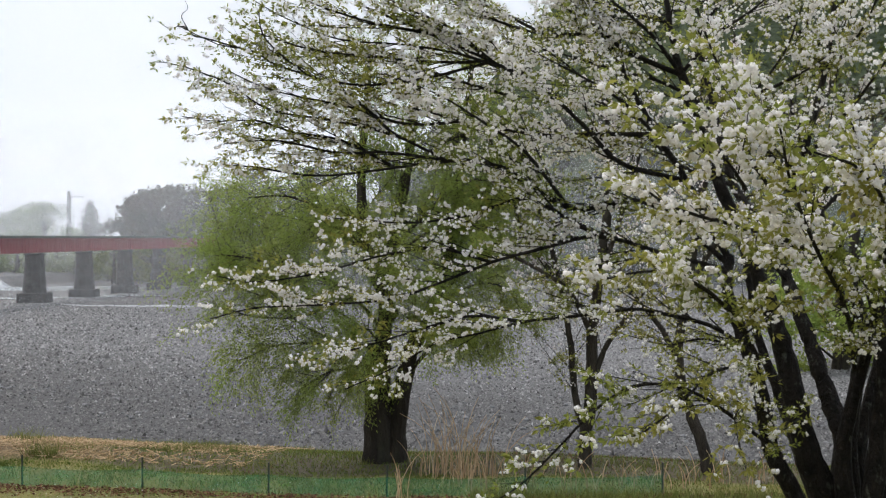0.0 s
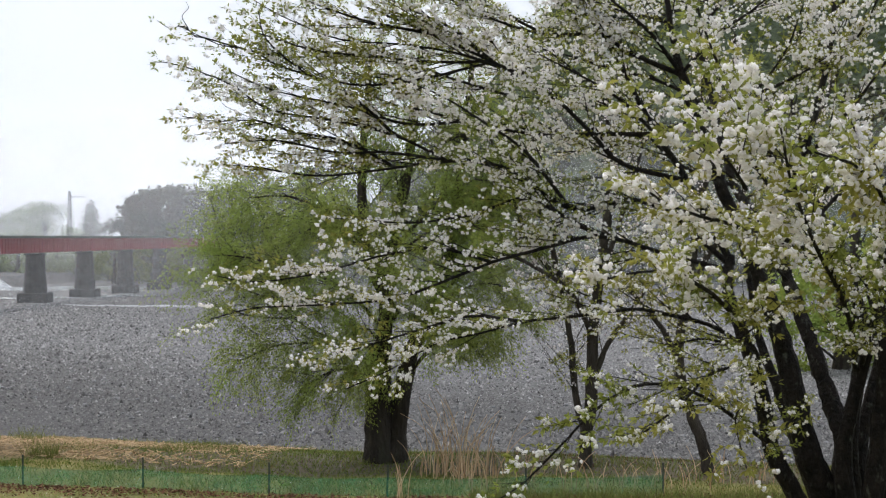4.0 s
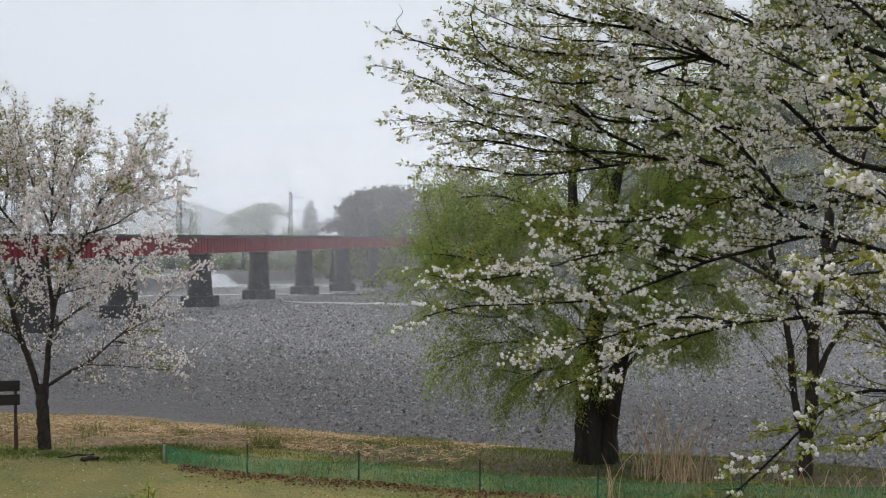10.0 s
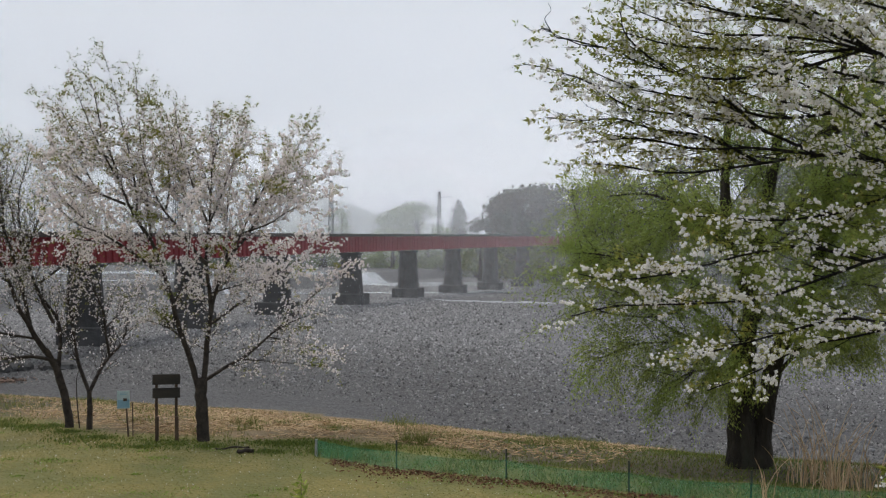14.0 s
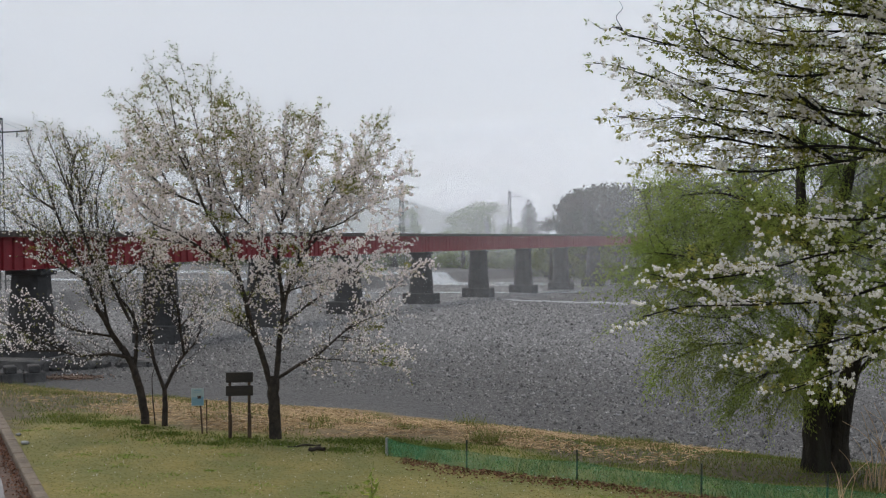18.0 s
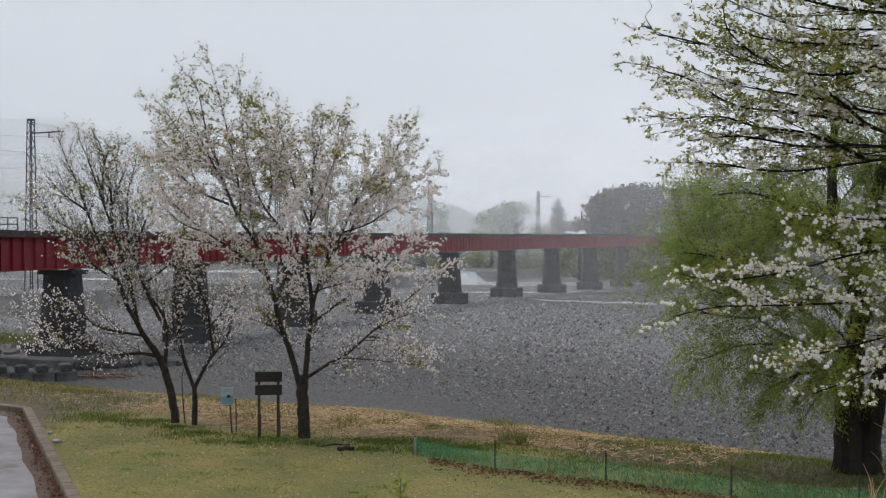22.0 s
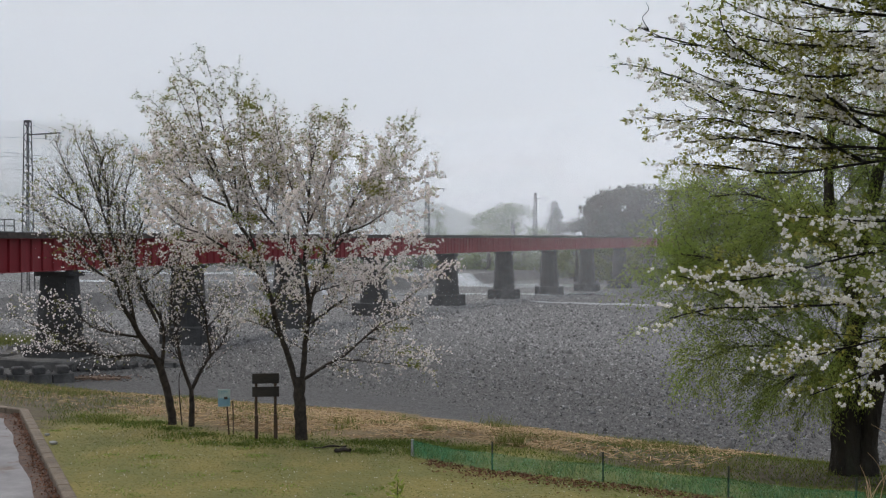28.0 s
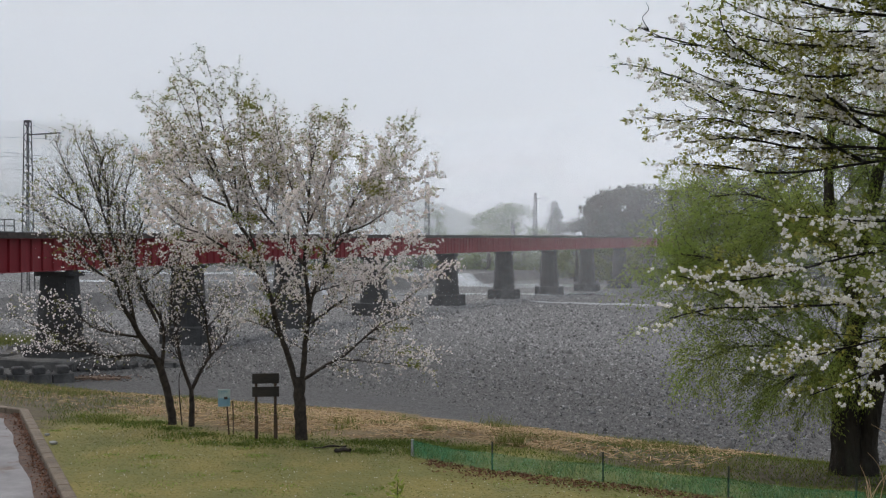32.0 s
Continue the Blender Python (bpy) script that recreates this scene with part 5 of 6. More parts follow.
limb(willow_limbs, 0.06, 0.02, (-1.60, 26.10, 4.70), (-2.20, 25.50, 5.20), (-2.80, 25.10, 5.20), (-3.30, 24.90, 4.90))


def willow():
    L = [(p, r * (1 if i in (0, 2) else 0.8 if i < 4 else 0.5)) for i, (p, r) in enumerate(willow_limbs)]
    shoots = grow(L[1:], 0.1, 1.9, 46, 0.22, 0.45, 0.24, 0.014, 6, 0.2, tip=0.6, thick=0.3)
    shoots = [q for q in shoots if q[0][0, 2] > 2.3 or q[0][0, 0] < -1.9 or q[0][0, 0] > -0.4]
    twigs = grow(shoots, 0.13, 0.8, 42, 0.02, 0.5, 0.12, 0.004, 5, 0.38, tip=0.5)
    t, o = tree_body("willow", "old willow with thick dark trunk and fresh green foliage", L, shoots + twigs, BARK_WILLOW, 1, 14)
    fine = twigs + [(p[2:], r[2:]) for p, r in shoots]
    c, d = along(fine, 0.0128, 0.05, 0.07)
    thin = rng.uniform(0, 1, len(c)) > 0.5 * smooth01((-2.2 - c[:, 0]) / 1.2) * smooth01((c[:, 2] - 2.4) / 0.8)
    c, d = c[thin], d[thin]
    v, f = leaves(c - o, d, 0.075, 0.024, 0.3, 0.6)
    part("leaves", mesh_np("leaves", v, f, LEAF_WILLOW), LEAF_WILLOW, t, "narrow fresh green leaves", "stuff")


willow()



# ---- the far bank: woods, hills, mist ----
def far_tree(name, label, at, tall, wide, leaf, n, size, crown_low=0.2, point=0.0, group="", lobes=20):
    """A tree seen from afar: trunk, limbs and a crown of leaf clumps in lobes."""
    x, y = at
    z = float(ground_z(x, y)) - 0.2
    t = thing(name, (x, y, z), label, "tree", group)
    v, f = tube([(0, 0, 0), (0.1, 0, tall * 0.3), (0, 0.1, tall * 0.6), (0, 0, tall * 0.9)], [wide * 0.05 + 0.1, wide * 0.045, wide * 0.03, 0.05], 7)
    part("trunk", mesh_np("trunk", v, f, BARK_WILLOW, True), BARK_WILLOW, t)
    ends = []
    for k in range(7):
        a, h = rng.uniform(0, 6.28), tall * rng.uniform(crown_low + 0.1, 0.75)
        e = np.array([math.cos(a) * wide * 0.33, math.sin(a) * wide * 0.33, h + tall * 0.12])
        v, f = tube([(0, 0, h - tall * 0.08), e * 0.6 + np.array([0, 0, h * 0.35]), e], [wide * 0.010 + 0.02, wide * 0.006, 0.02], 5)
        part("limb", mesh_np("limb", v, f, BARK_WILLOW, True), BARK_WILLOW, t)
    pts = []
    for k in range(lobes):
        u = rng.uniform(0, 1)
        h = tall * (crown_low + (0.9 - crown_low) * u)
        w = wide / 2 * ((1 - u) if point else math.sqrt(max(0.0, 1 - (2 * u - 0.9) ** 2 * 0.75)))
        a = rng.uniform(0, 6.28)
        q = w * math.sqrt(rng.uniform(0.05, 1))
        c = np.array([math.cos(a) * q, math.sin(a) * q, h])
        s = (0.15 + 0.4 * (1 - u) if point else 0.45) * wide / 2 * rng.uniform(0.6, 1.15)
        d = unit(rng.normal(size=(n // lobes, 3))) * s * rng.uniform(0.15, 1.05, (n // lobes, 1))
        d[:, 2] *= 0.65
        pts.append(c + d)
    pts = np.concatenate(pts)
    v, f = leaves(pts, rng.normal(size=pts.shape), size, size * 0.7, 0.0, 1.0)
    part("crown", mesh_np("crown", v, f, leaf), leaf, t, kind="stuff")
    return t


def cedar():
    x, y, tall, wide, n = -80.5, 268, 15.2, 10.5, 7000
    z = float(ground_z(x, y)) - 0.2
    t = thing("cedar_tree", (x, y, z), "dark pointed cedar in the mist beyond the bridge", "tree")
    v, f = tube([(0, 0, 0), (0.1, 0, tall * 0.5), (0, 0, tall * 0.97)], [0.4, 0.25, 0.04], 7)
    part("trunk", mesh_np("trunk", v, f, BARK_WILLOW, True), BARK_WILLOW, t)
    u = 1 - np.sqrt(rng.uniform(0, 0.95, n))
    a = rng.uniform(0, 6.28, n)
    r = wide / 2 * (1 - u) ** 0.6 * (0.72 + 0.28 * np.cos(u * 60 + 1.5 * np.sin(a * 2))) * np.sqrt(rng.uniform(0.1, 1, n))
    c = np.stack([r * np.cos(a), r * np.sin(a), tall * u + 0.4], -1)
    v, f = leaves(c, rng.normal(size=c.shape), 0.42, 0.3, 0.3, 1.0)
    part("crown", mesh_np("crown", v, f, LEAF_DARK), LEAF_DARK, t, kind="stuff")


# trees with haze in their pale leaf colour and a cedar behind the bridge
far_tree("broadleaf_tree", "green broadleaf tree beyond the bridge, its leaf colour paled by mist", (-91, 268), 15.2, 16, LEAF_HAZED, 9000, 0.5, 0.03, lobes=40)
far_tree("broadleaf_tree", "green broadleaf tree beyond the bridge, its leaf colour paled by mist", (-101, 285), 12.5, 14, LEAF_HAZED, 6000, 0.5, 0.03, lobes=30)
far_tree("broadleaf_tree", "small tree beyond the bridge, its leaf colour paled by mist", (-117.5, 285), 12.2, 8, LEAF_HAZED, 3000, 0.45, 0.03)
cedar()
# the dark wood where the bridge ends
for k, (x, y, tall, wide) in enumerate(((-61, 240, 20, 13), (-65.5, 246, 15.5, 11), (-57.5, 238, 20.5, 13), (-53, 236, 21.5, 14), (-49, 237, 21, 13), (-46, 240, 21.5, 13), (-40, 232, 24, 14), (-31, 236, 25, 14), (-22, 230, 27, 15), (-12, 228, 30, 16),
                                        (-1, 226, 33, 17), (10, 224, 35, 17), (22, 220, 36, 17), (34, 216, 37, 18), (46, 212, 38, 18), (58, 206, 38, 18), (70, 200, 38, 18), (82, 192, 38, 18))):
    far_tree("evergreen_tree", "dense dark evergreen tree in a misty wood", (x, y), tall, wide, LEAF_DARK, 5200 if x < -28 else 2600, 0.9, 0.02, group="trees of the misty wood", lobes=34)
# low bushes along the far shore, the pale ones with haze in their colour
for k in range(40):
    x = -230 + k * 4.6 + rng.uniform(-2, 2)
    y = 246 + rng.uniform(-6, 12)
    far_tree("shore_bush", "rounded green bush on the far river shore, haze in its pale colour", (x, y), rng.uniform(6.0, 9.5), rng.uniform(10, 15), LEAF_HAZED, 1500, 0.6, 0.0, group="bushes on the far shore", lobes=12)
for k in range(17):
    x = -62 + k * 7.5 + rng.uniform(-2, 2)
    far_tree("shore_bush", "dark rounded bush at the foot of the misty wood", (x, 221 + rng.uniform(-3, 3)), rng.uniform(6, 9.5), rng.uniform(9, 12), LEAF_HILL, 1500, 0.6, 0.0, group="bushes on the far shore", lobes=12)
# a green bush on the riverbed, right of the tree stems
far_tree("river_bush", "bright green bush growing on the gravel", (21.0, 62.0), 6.6, 8.5, LEAF_WILLOW, 9000, 0.22, 0.03, lobes=16)
far_tree("river_bush", "bright green bush growing on the gravel", (26.5, 66.0), 7.5, 8.0, LEAF_WILLOW, 4800, 0.22, 0.03, lobes=16)


def hill(name, label, x0, x1, y, tall, seed, left=0.0, right=0.0):
    """A wooded hillside as a ridge with a rough, leafy skin."""
    nx, nz = 90, 22
    V = []
    for j in range(nz):
        for i in range(nx):
            u, w = i / (nx - 1), j / (nz - 1)
            x = x0 + (x1 - x0) * u
            prof = smooth01(u / 0.5 if left else 1.0) if left else 1.0
            prof = prof * ((1 - u) ** 0.65 if right else 1.0)
            h = tall * (0.05 + 0.95 * prof) * (1 + 0.12 * noise.noise(Vector((x * 0.02, seed, 0))))
            z = -4 + (h + 4) * w
            rough = 3.0 * noise.noise(Vector((x * 0.12, w * 9, seed)))
            V.append((x, y + 90 * w + rough, z + 2.2 * noise.noise(Vector((x * 0.2, w * 12, seed + 5))) * w))
    V = np.array(V)
    i, j = np.meshgrid(np.arange(nx - 1), np.arange(nz - 1), indexing="ij")
    F = np.stack([j * nx + i, j * nx + i + 1, (j + 1) * nx + i + 1, (j + 1) * nx + i], -1).reshape(-1, 4)
    base = np.array([(x0 + x1) / 2, y, -4.0])
    ob = new(name, mesh_np(name, V - base, F, HILL_SKIN, True))
    ob.location = base
    k = rng.integers(0, len(F), 9000)
    P = V[F[k]]
    w = rng.dirichlet((1, 1, 1, 1), len(k))[..., None]
    c = (P * w).sum(1) + rng.normal(0, 0.8, (len(k), 3)) - base
    v, f = leaves(c, rng.normal(size=c.shape), 2.0, 1.5, 0.0, 1.0)
    part("foliage", mesh_np("foliage", v, f, LEAF_HILL), LEAF_HILL, ob, kind="stuff")
    return tagged(ob, label, "hill", kind="structure")


HILL_SKIN = surface("wooded_hillside", (0.03, 0.045, 0.02), (0.08, 0.10, 0.04), rough=0.9, scale=0.05, fine=0.4, bump=0.8, depth=1.0)
hill("backdrop_hill", "wooded hill fading into mist behind the bridge", -730, -190, 470, 104, 3.0, right=1)
hill("backdrop_hill", "misty wooded hillside beyond the river", -45, 170, 236, 80, 13.0, left=1)


# water between the far piers
def water_material():
    m, n, l, p = nodes_of("shallow_river")
    rip = noise_of(n, l, 0.6, 5.0, low=0.30, high=0.52, stretch=(0.35, 1.6, 1))
    c = mix_colour(n, l, rip, (0.06, 0.065, 0.07), (0.42, 0.44, 0.46))
    l.new(c, p.inputs["Base Color"])
    p.inputs["Roughness"].default_value = 0.12
    bump_of(n, l, p, noise_of(n, l, 2.0, 4.0, stretch=(0.4, 1.5, 1)), 0.35, 0.08)
    return m


WATER = water_material()


def water_strip(x0, y0, x1, y1, wide, lift, wave, mat=None):
    """A run of shallow water from one point to the other, wide across its middle."""
    n, m = 60, 6
    u, w = np.meshgrid(np.linspace(0, 1, n), np.linspace(-1, 1, m), indexing="ij")
    half = wide / 2 * np.sin(np.pi * np.clip(u, 0.01, 0.99)) ** 0.4 * (1 + 0.25 * np.sin(u * 23) + 0.15 * np.sin(u * 51 + 1))
    x = x0 + (x1 - x0) * u
    y = y0 + (y1 - y0) * u + wave * np.sin(u * 11) + w * half
    z = np.repeat(ground_z(x[:, m // 2], y[:, m // 2])[:, None], m, 1) + lift
    V = np.stack([x, y, z], -1)
    i, j = np.meshgrid(np.arange(n - 1), np.arange(m - 1), indexing="ij")
    F = np.stack([i * m + j, (i + 1) * m + j, (i + 1) * m + j + 1, i * m + j + 1], -1).reshape(-1, 4)
    ob = new("water", mesh_np("water", V, F, mat or WATER, True))
    return tagged(ob, "shallow pale river water rippling over stones", "water", kind="structure")


water_strip(-190, 160, -44, 202, 20, 0.12, 1.5)
water_strip(-61, 150, -38, 163, 6, 0.10, 1.0)
FOAM = surface("white_riffle", (0.12, 0.125, 0.13), (0.44, 0.46, 0.48), rough=0.35, scale=0.5, fine=3.0, bump=0.4, depth=0.05, stretch=(0.3, 1.5, 1))
water_strip(-43, 133, -37.5, 131, 2.5, 0.035, 0.6, FOAM)
water_strip(-39.5, 132, -27, 129, 4.5, 0.035, 0.9, FOAM)
water_strip(-120, 112, -60, 149, 5, 0.10, 1.5)


# upright sheets that stand in for mist over the river, thicker with distance
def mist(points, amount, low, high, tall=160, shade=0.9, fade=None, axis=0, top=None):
    """An upright sheet along the points that imitates mist; fade: where it thins out along an axis."""
    m = mist_sheet_material("mist", amount, low, high, shade, fade, axis, top=top)
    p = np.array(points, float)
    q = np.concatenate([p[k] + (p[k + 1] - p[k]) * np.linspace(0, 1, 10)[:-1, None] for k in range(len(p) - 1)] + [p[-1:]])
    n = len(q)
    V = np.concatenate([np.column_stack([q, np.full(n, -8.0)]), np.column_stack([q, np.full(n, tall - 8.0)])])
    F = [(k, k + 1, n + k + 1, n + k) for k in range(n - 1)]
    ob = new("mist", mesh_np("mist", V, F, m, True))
    return tagged(ob, "upright pale sheet standing in for mist over the river", "mist", "mist over the river", "stuff")


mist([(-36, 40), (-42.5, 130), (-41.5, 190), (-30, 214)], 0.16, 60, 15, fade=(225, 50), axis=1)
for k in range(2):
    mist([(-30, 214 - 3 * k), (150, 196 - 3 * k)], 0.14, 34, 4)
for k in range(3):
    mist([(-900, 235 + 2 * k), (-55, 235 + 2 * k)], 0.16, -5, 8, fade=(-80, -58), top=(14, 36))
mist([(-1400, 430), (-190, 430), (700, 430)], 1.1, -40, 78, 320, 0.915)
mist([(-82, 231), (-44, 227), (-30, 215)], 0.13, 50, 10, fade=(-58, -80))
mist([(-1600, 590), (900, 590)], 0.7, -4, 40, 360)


# ---- on the lawn and the bank ----
def board_sign():
    t = thing("notice_board", (-15.02, 25.25, 0), "dark-stained two-board notice on two wooden posts at the lawn's edge", "sign")
    t.rotation_euler = (0, 0, radians(31))
    for x in (-0.235, 0.235):
        part("post", box_bm((0.07, 0.07, 1.62), (x, 0.03, 0.78), 0.008), WOOD_POST, t)
        part("stake", box_bm((0.085, 0.075, 0.62), (x + 0.012, -0.05, 0.3), 0.008), WOOD_POST, t)
    part("board", box_bm((0.66, 0.035, 0.25), (0, -0.026, 1.51), 0.006), WOOD_DARK, t)
    part("board", box_bm((0.66, 0.035, 0.25), (0, -0.026, 1.18), 0.006), WOOD_DARK, t)
    return t


def small_sign():
    t = thing("small_sign", (-16.28, 25.45, 0), "small blue and pale printed sign on a thin leaning stake", "sign")
    t.rotation_euler = (0, 0, radians(33))
    part("panel", box_bm((0.31, 0.012, 0.44), (-0.06, 0, 0.93), 0.003), SIGN_PALE, t)
    part("picture", box_bm((0.29, 0.006, 0.2), (-0.06, -0.0095, 0.83)), SIGN_BLUE, t, "blue picture panel")
    for z in (1.10, 1.06):
        part("print_line", box_bm((0.18, 0.004, 0.012), (-0.06, -0.008, z)), SIGN_BLUE, t, "line of blue print")
    part("figure", box_bm((0.09, 0.004, 0.07), (-0.02, -0.0148, 0.93)), WOOD_POST, t, "plain dark shape")
    bm = bmesh.new()
    add_bar(bm, (0.06, 0, -0.05), (0.0, 0.02, 1.0), 0.022, 6)
    part("stake", bm, WOOD_POST, t)
    bm = bmesh.new()
    add_bar(bm, (0.17, 0.05, -0.05), (0.16, 0.05, 0.85), 0.014, 6)
    part("rod", bm, WOOD_POST, t)
    return t


board_sign()
small_sign()


def net_material():
    m, n, l, p = nodes_of("green_net")
    c = mix_colour(n, l, noise_of(n, l, 3.0), (0.03, 0.21, 0.105), (0.06, 0.32, 0.165))
    l.new(c, p.inputs["Base Color"])
    p.inputs["Roughness"].default_value = 0.6
    clear, mx = n.new("ShaderNodeBsdfTransparent"), n.new("ShaderNodeMixShader")
    op = noise_of(n, l, 1.6, 3.0, low=0.2, high=0.8)
    k = n.new("ShaderNodeMath")
    k.operation = "MULTIPLY_ADD"
    k.inputs[1].default_value, k.inputs[2].default_value = 0.36, 0.26
    l.new(op, k.inputs[0])
    l.new(k.outputs[0], mx.inputs[0])
    l.new(clear.outputs[0], mx.inputs[1])
    l.new(p.outputs[0], mx.inputs[2])
    l.new(mx.outputs[0], n["Material Output"].inputs[0])
    return m


NET = net_material()
STAKES = ((-10.72, 24.48), (-8.5, 23.68), (-6.0, 23.4), (-3.4, 22.85), (-1.09, 22.6), (1.6, 22.7), (4.28, 22.86))


def net_fence():
    t = thing("net_fence", (*STAKES[0], 0), "low green net fence on thin dark stakes along the bank", "fence")
    o = np.array([*STAKES[0], 0])
    for i, (x, y) in enumerate(STAKES):
        z = float(ground_z(x, y))
        bm = bmesh.new()
        add_bar(bm, (x - o[0], y - o[1], z - 0.1), (x - o[0] + rng.normal(0, 0.01), y - o[1], z + (0.62 if i else 0.4)), 0.02 if i else 0.035, 6)
        part("stake", bm, POST_GREEN if i else TIN, t)
    for (ax, ay), (bx, by) in zip(STAKES, STAKES[1:]):
        nx, nz = 24, 7
        u, w = np.meshgrid(np.linspace(0, 1, nx), np.linspace(0, 1, nz), indexing="ij")
        x, y = ax + (bx - ax) * u, ay + (by - ay) * u
        sag = 4 * u * (1 - u)
        h = (0.38 - 0.05 * sag) * w
        y = y + 0.03 * np.sin(u * 20 + ax) * (1 - w) - 0.02
        V = np.stack([x, y, ground_z(x, y) + 0.01 + h], -1) - o
        i, j = np.meshgrid(np.arange(nx - 1), np.arange(nz - 1), indexing="ij")
        F = np.stack([i * nz + j, (i + 1) * nz + j, (i + 1) * nz + j + 1, i * nz + j + 1], -1).reshape(-1, 4)
        part("net", mesh_np("net", V, F, NET, True), NET, t)
    return t


net_fence()


def path_and_kerb():
    """The wet paved path in the corner of the lawn and the kerb round it."""
    earth = surface("damp_leafy_earth", (0.05, 0.03, 0.02), (0.13, 0.075, 0.05), rough=0.8, scale=3, fine=25, bump=0.6)
    m, n, l, p = nodes_of("wet_paving")
    c = mix_colour(n, l, noise_of(n, l, 1.0), (0.12, 0.115, 0.12), (0.22, 0.21, 0.215))
    c = mix_colour(n, l, noise_of(n, l, 0.9, 5.0, low=0.56, high=0.66), c, (0.10, 0.06, 0.045))
    l.new(c, p.inputs["Base Color"])
    l.new(noise_of(n, l, 0.8, 4.0, low=-0.6, high=1.4), p.inputs["Roughness"])
    bump_of(n, l, p, noise_of(n, l, 14), 0.25, 0.008)
    corner, near, west = Vector((-23.38, 26.13, 0)), Vector((-13.74, 16.70, 0)), Vector((-40.0, 28.9, 0))
    bm = bmesh.new()
    bm.faces.new([bm.verts.new(v) for v in (corner + Vector((0, 0, 0.012)), Vector((-40, 28.9, 0.012)), Vector((-40, 12, 0.012)), Vector((-13.74, 16.70, 0.012)))])
    bm.normal_update()
    me = bpy.data.meshes.new("path")
    bm.to_mesh(me)
    bm.free()
    me.materials.append(earth)
    ob = tagged(new("path", me), "wet grey paved path edged with brown leaves", "path", kind="structure")
    # paving with a leafy strip left free beside the kerb
    along_k = (near - corner).normalized()
    across = Vector((along_k.y, -along_k.x, 0))
    if across.x > 0:
        across = -across
    ln, rim = (near - corner).length, []
    for i in range(60):
        q = corner + along_k * (0.6 + (ln - 0.6) * i / 59) + across * (0.55 + 0.10 * noise.noise(Vector((i * 0.11, 0, 0))) + 0.015 * noise.noise(Vector((i * 0.9, 4, 0))))
        rim.append((q.x, q.y, 0.024))
    bm = bmesh.new()
    bm.faces.new([bm.verts.new(v) for v in rim + [(-40, 12, 0.024), (-40, 28.4, 0.024)]])
    if bm.faces[:][0].calc_area() > 0:
        bmesh.ops.recalc_face_normals(bm, faces=bm.faces[:])
    part("paving", bm, m, ob, "wet grey paving with shallow puddles")
    k = thing("kerb", corner, "weathered brownish kerb between path and lawn", "kerb", kind="structure")
    for a, b in ((corner, near), (corner, west)):
        d = b - a
        angle = math.degrees(math.atan2(d.y, d.x))
        n_st = max(1, round(d.length / 0.62))
        for i in range(n_st):
            c = a + d * ((i + 0.5) / n_st) - corner
            part("kerbstone", box_bm((d.length / n_st - 0.012, 0.235, 0.26), (c.x, c.y, 0.04 + 0.004 * (i % 3)), 0.02, angle + 0.4 * math.sin(i * 2.1)), KERB, k)
    n_l = 1500
    u, w = rng.uniform(0, 1, n_l), np.abs(rng.normal(0, 0.14, n_l)) + 0.14
    c = np.array(corner)[None] + np.array(near - corner)[None] * u[:, None] + np.array(across)[None] * w[:, None]
    c[:, 2] = 0.03 + rng.uniform(0, 0.04, n_l)
    v, f = leaves(c, rng.normal(size=c.shape) * np.array([1, 1, 0.15]), 0.055, 0.035, 0.0, 0.15)
    tagged(new("fallen_leaves", mesh_np("fallen_leaves", v, f, DEAD_LEAF)), "brown fallen leaves heaped along the kerb", "leaf litter", kind="stuff")


path_and_kerb()


def blades(x, y, tall, wide, mat, name, label, category, lean=0.35, lift=0.0):
    n = len(x)
    z = ground_z(x, y) + lift
    a = rng.uniform(0, 6.28, n)
    h = tall * rng.uniform(0.5, 1.2, n)
    dx, dy = np.cos(a), np.sin(a)
    ox, oy = rng.normal(0, lean, n) * h, rng.normal(0, lean, n) * h
    v = np.stack([np.stack([x - dx * wide / 2, y - dy * wide / 2, z], -1), np.stack([x + dx * wide / 2, y + dy * wide / 2, z], -1),
                  np.stack([x + ox, y + oy, z + h], -1)], 1)
    ob = new(name, mesh_np(name, v, np.arange(3 * n).reshape(-1, 3), mat))
    return tagged(ob, label, category, kind="stuff")


TUFTS = ((-11.6, 32.6, 0.32, 0.5, WEED), (-9.3, 26.8, 0.14, 0.45, WEED), (-8.9, 26.7, 0.1, 0.45, WEED), (-14.7, 28.9, 0.3, 0.34, WEED), (-14.0, 27.6, 0.25, 0.2, WEED), (-20.5, 25.9, 0.4, 0.3, WEED), (-21.4, 25.6, 0.5, 0.16, WEED_DARK),
         (-25.4, 30.4, 0.5, 0.36, WEED), (-28.2, 31.2, 1.0, 0.36, WEED), (-30.5, 31.0, 1.2, 0.3, WEED), (-22.6, 29.0, 0.7, 0.24, WEED), (-5.4, 28.3, 0.4, 0.36, WEED), (-11.9, 28.4, 0.25, 0.24, WEED),
         (-6.6, 28.0, 0.3, 0.26, WEED), (-10.2, 24.6, 0.35, 0.3, WEED), (-9.4, 24.4, 0.35, 0.26, WEED), (-7.2, 24.0, 0.5, 0.26, WEED), (-4.6, 23.6, 0.5, 0.28, WEED), (-2.4, 23.2, 0.5, 0.3, WEED), (-0.5, 23.0, 0.5, 0.3, WEED))
# mown lawn
n = 60000
x, y = rng.uniform(-22, 9, n), rng.uniform(17, 27, n)
ok = (y < lawn_y(x) + 0.6) & (np.hypot(x, y) > 20) & (y > 17.1 - (x + 14.0) * 0.96 + 0.3)
blades(x[ok], y[ok], 0.026, 0.016, GRASS, "grass", "short yellow-green mown grass", "grass", 1.3)
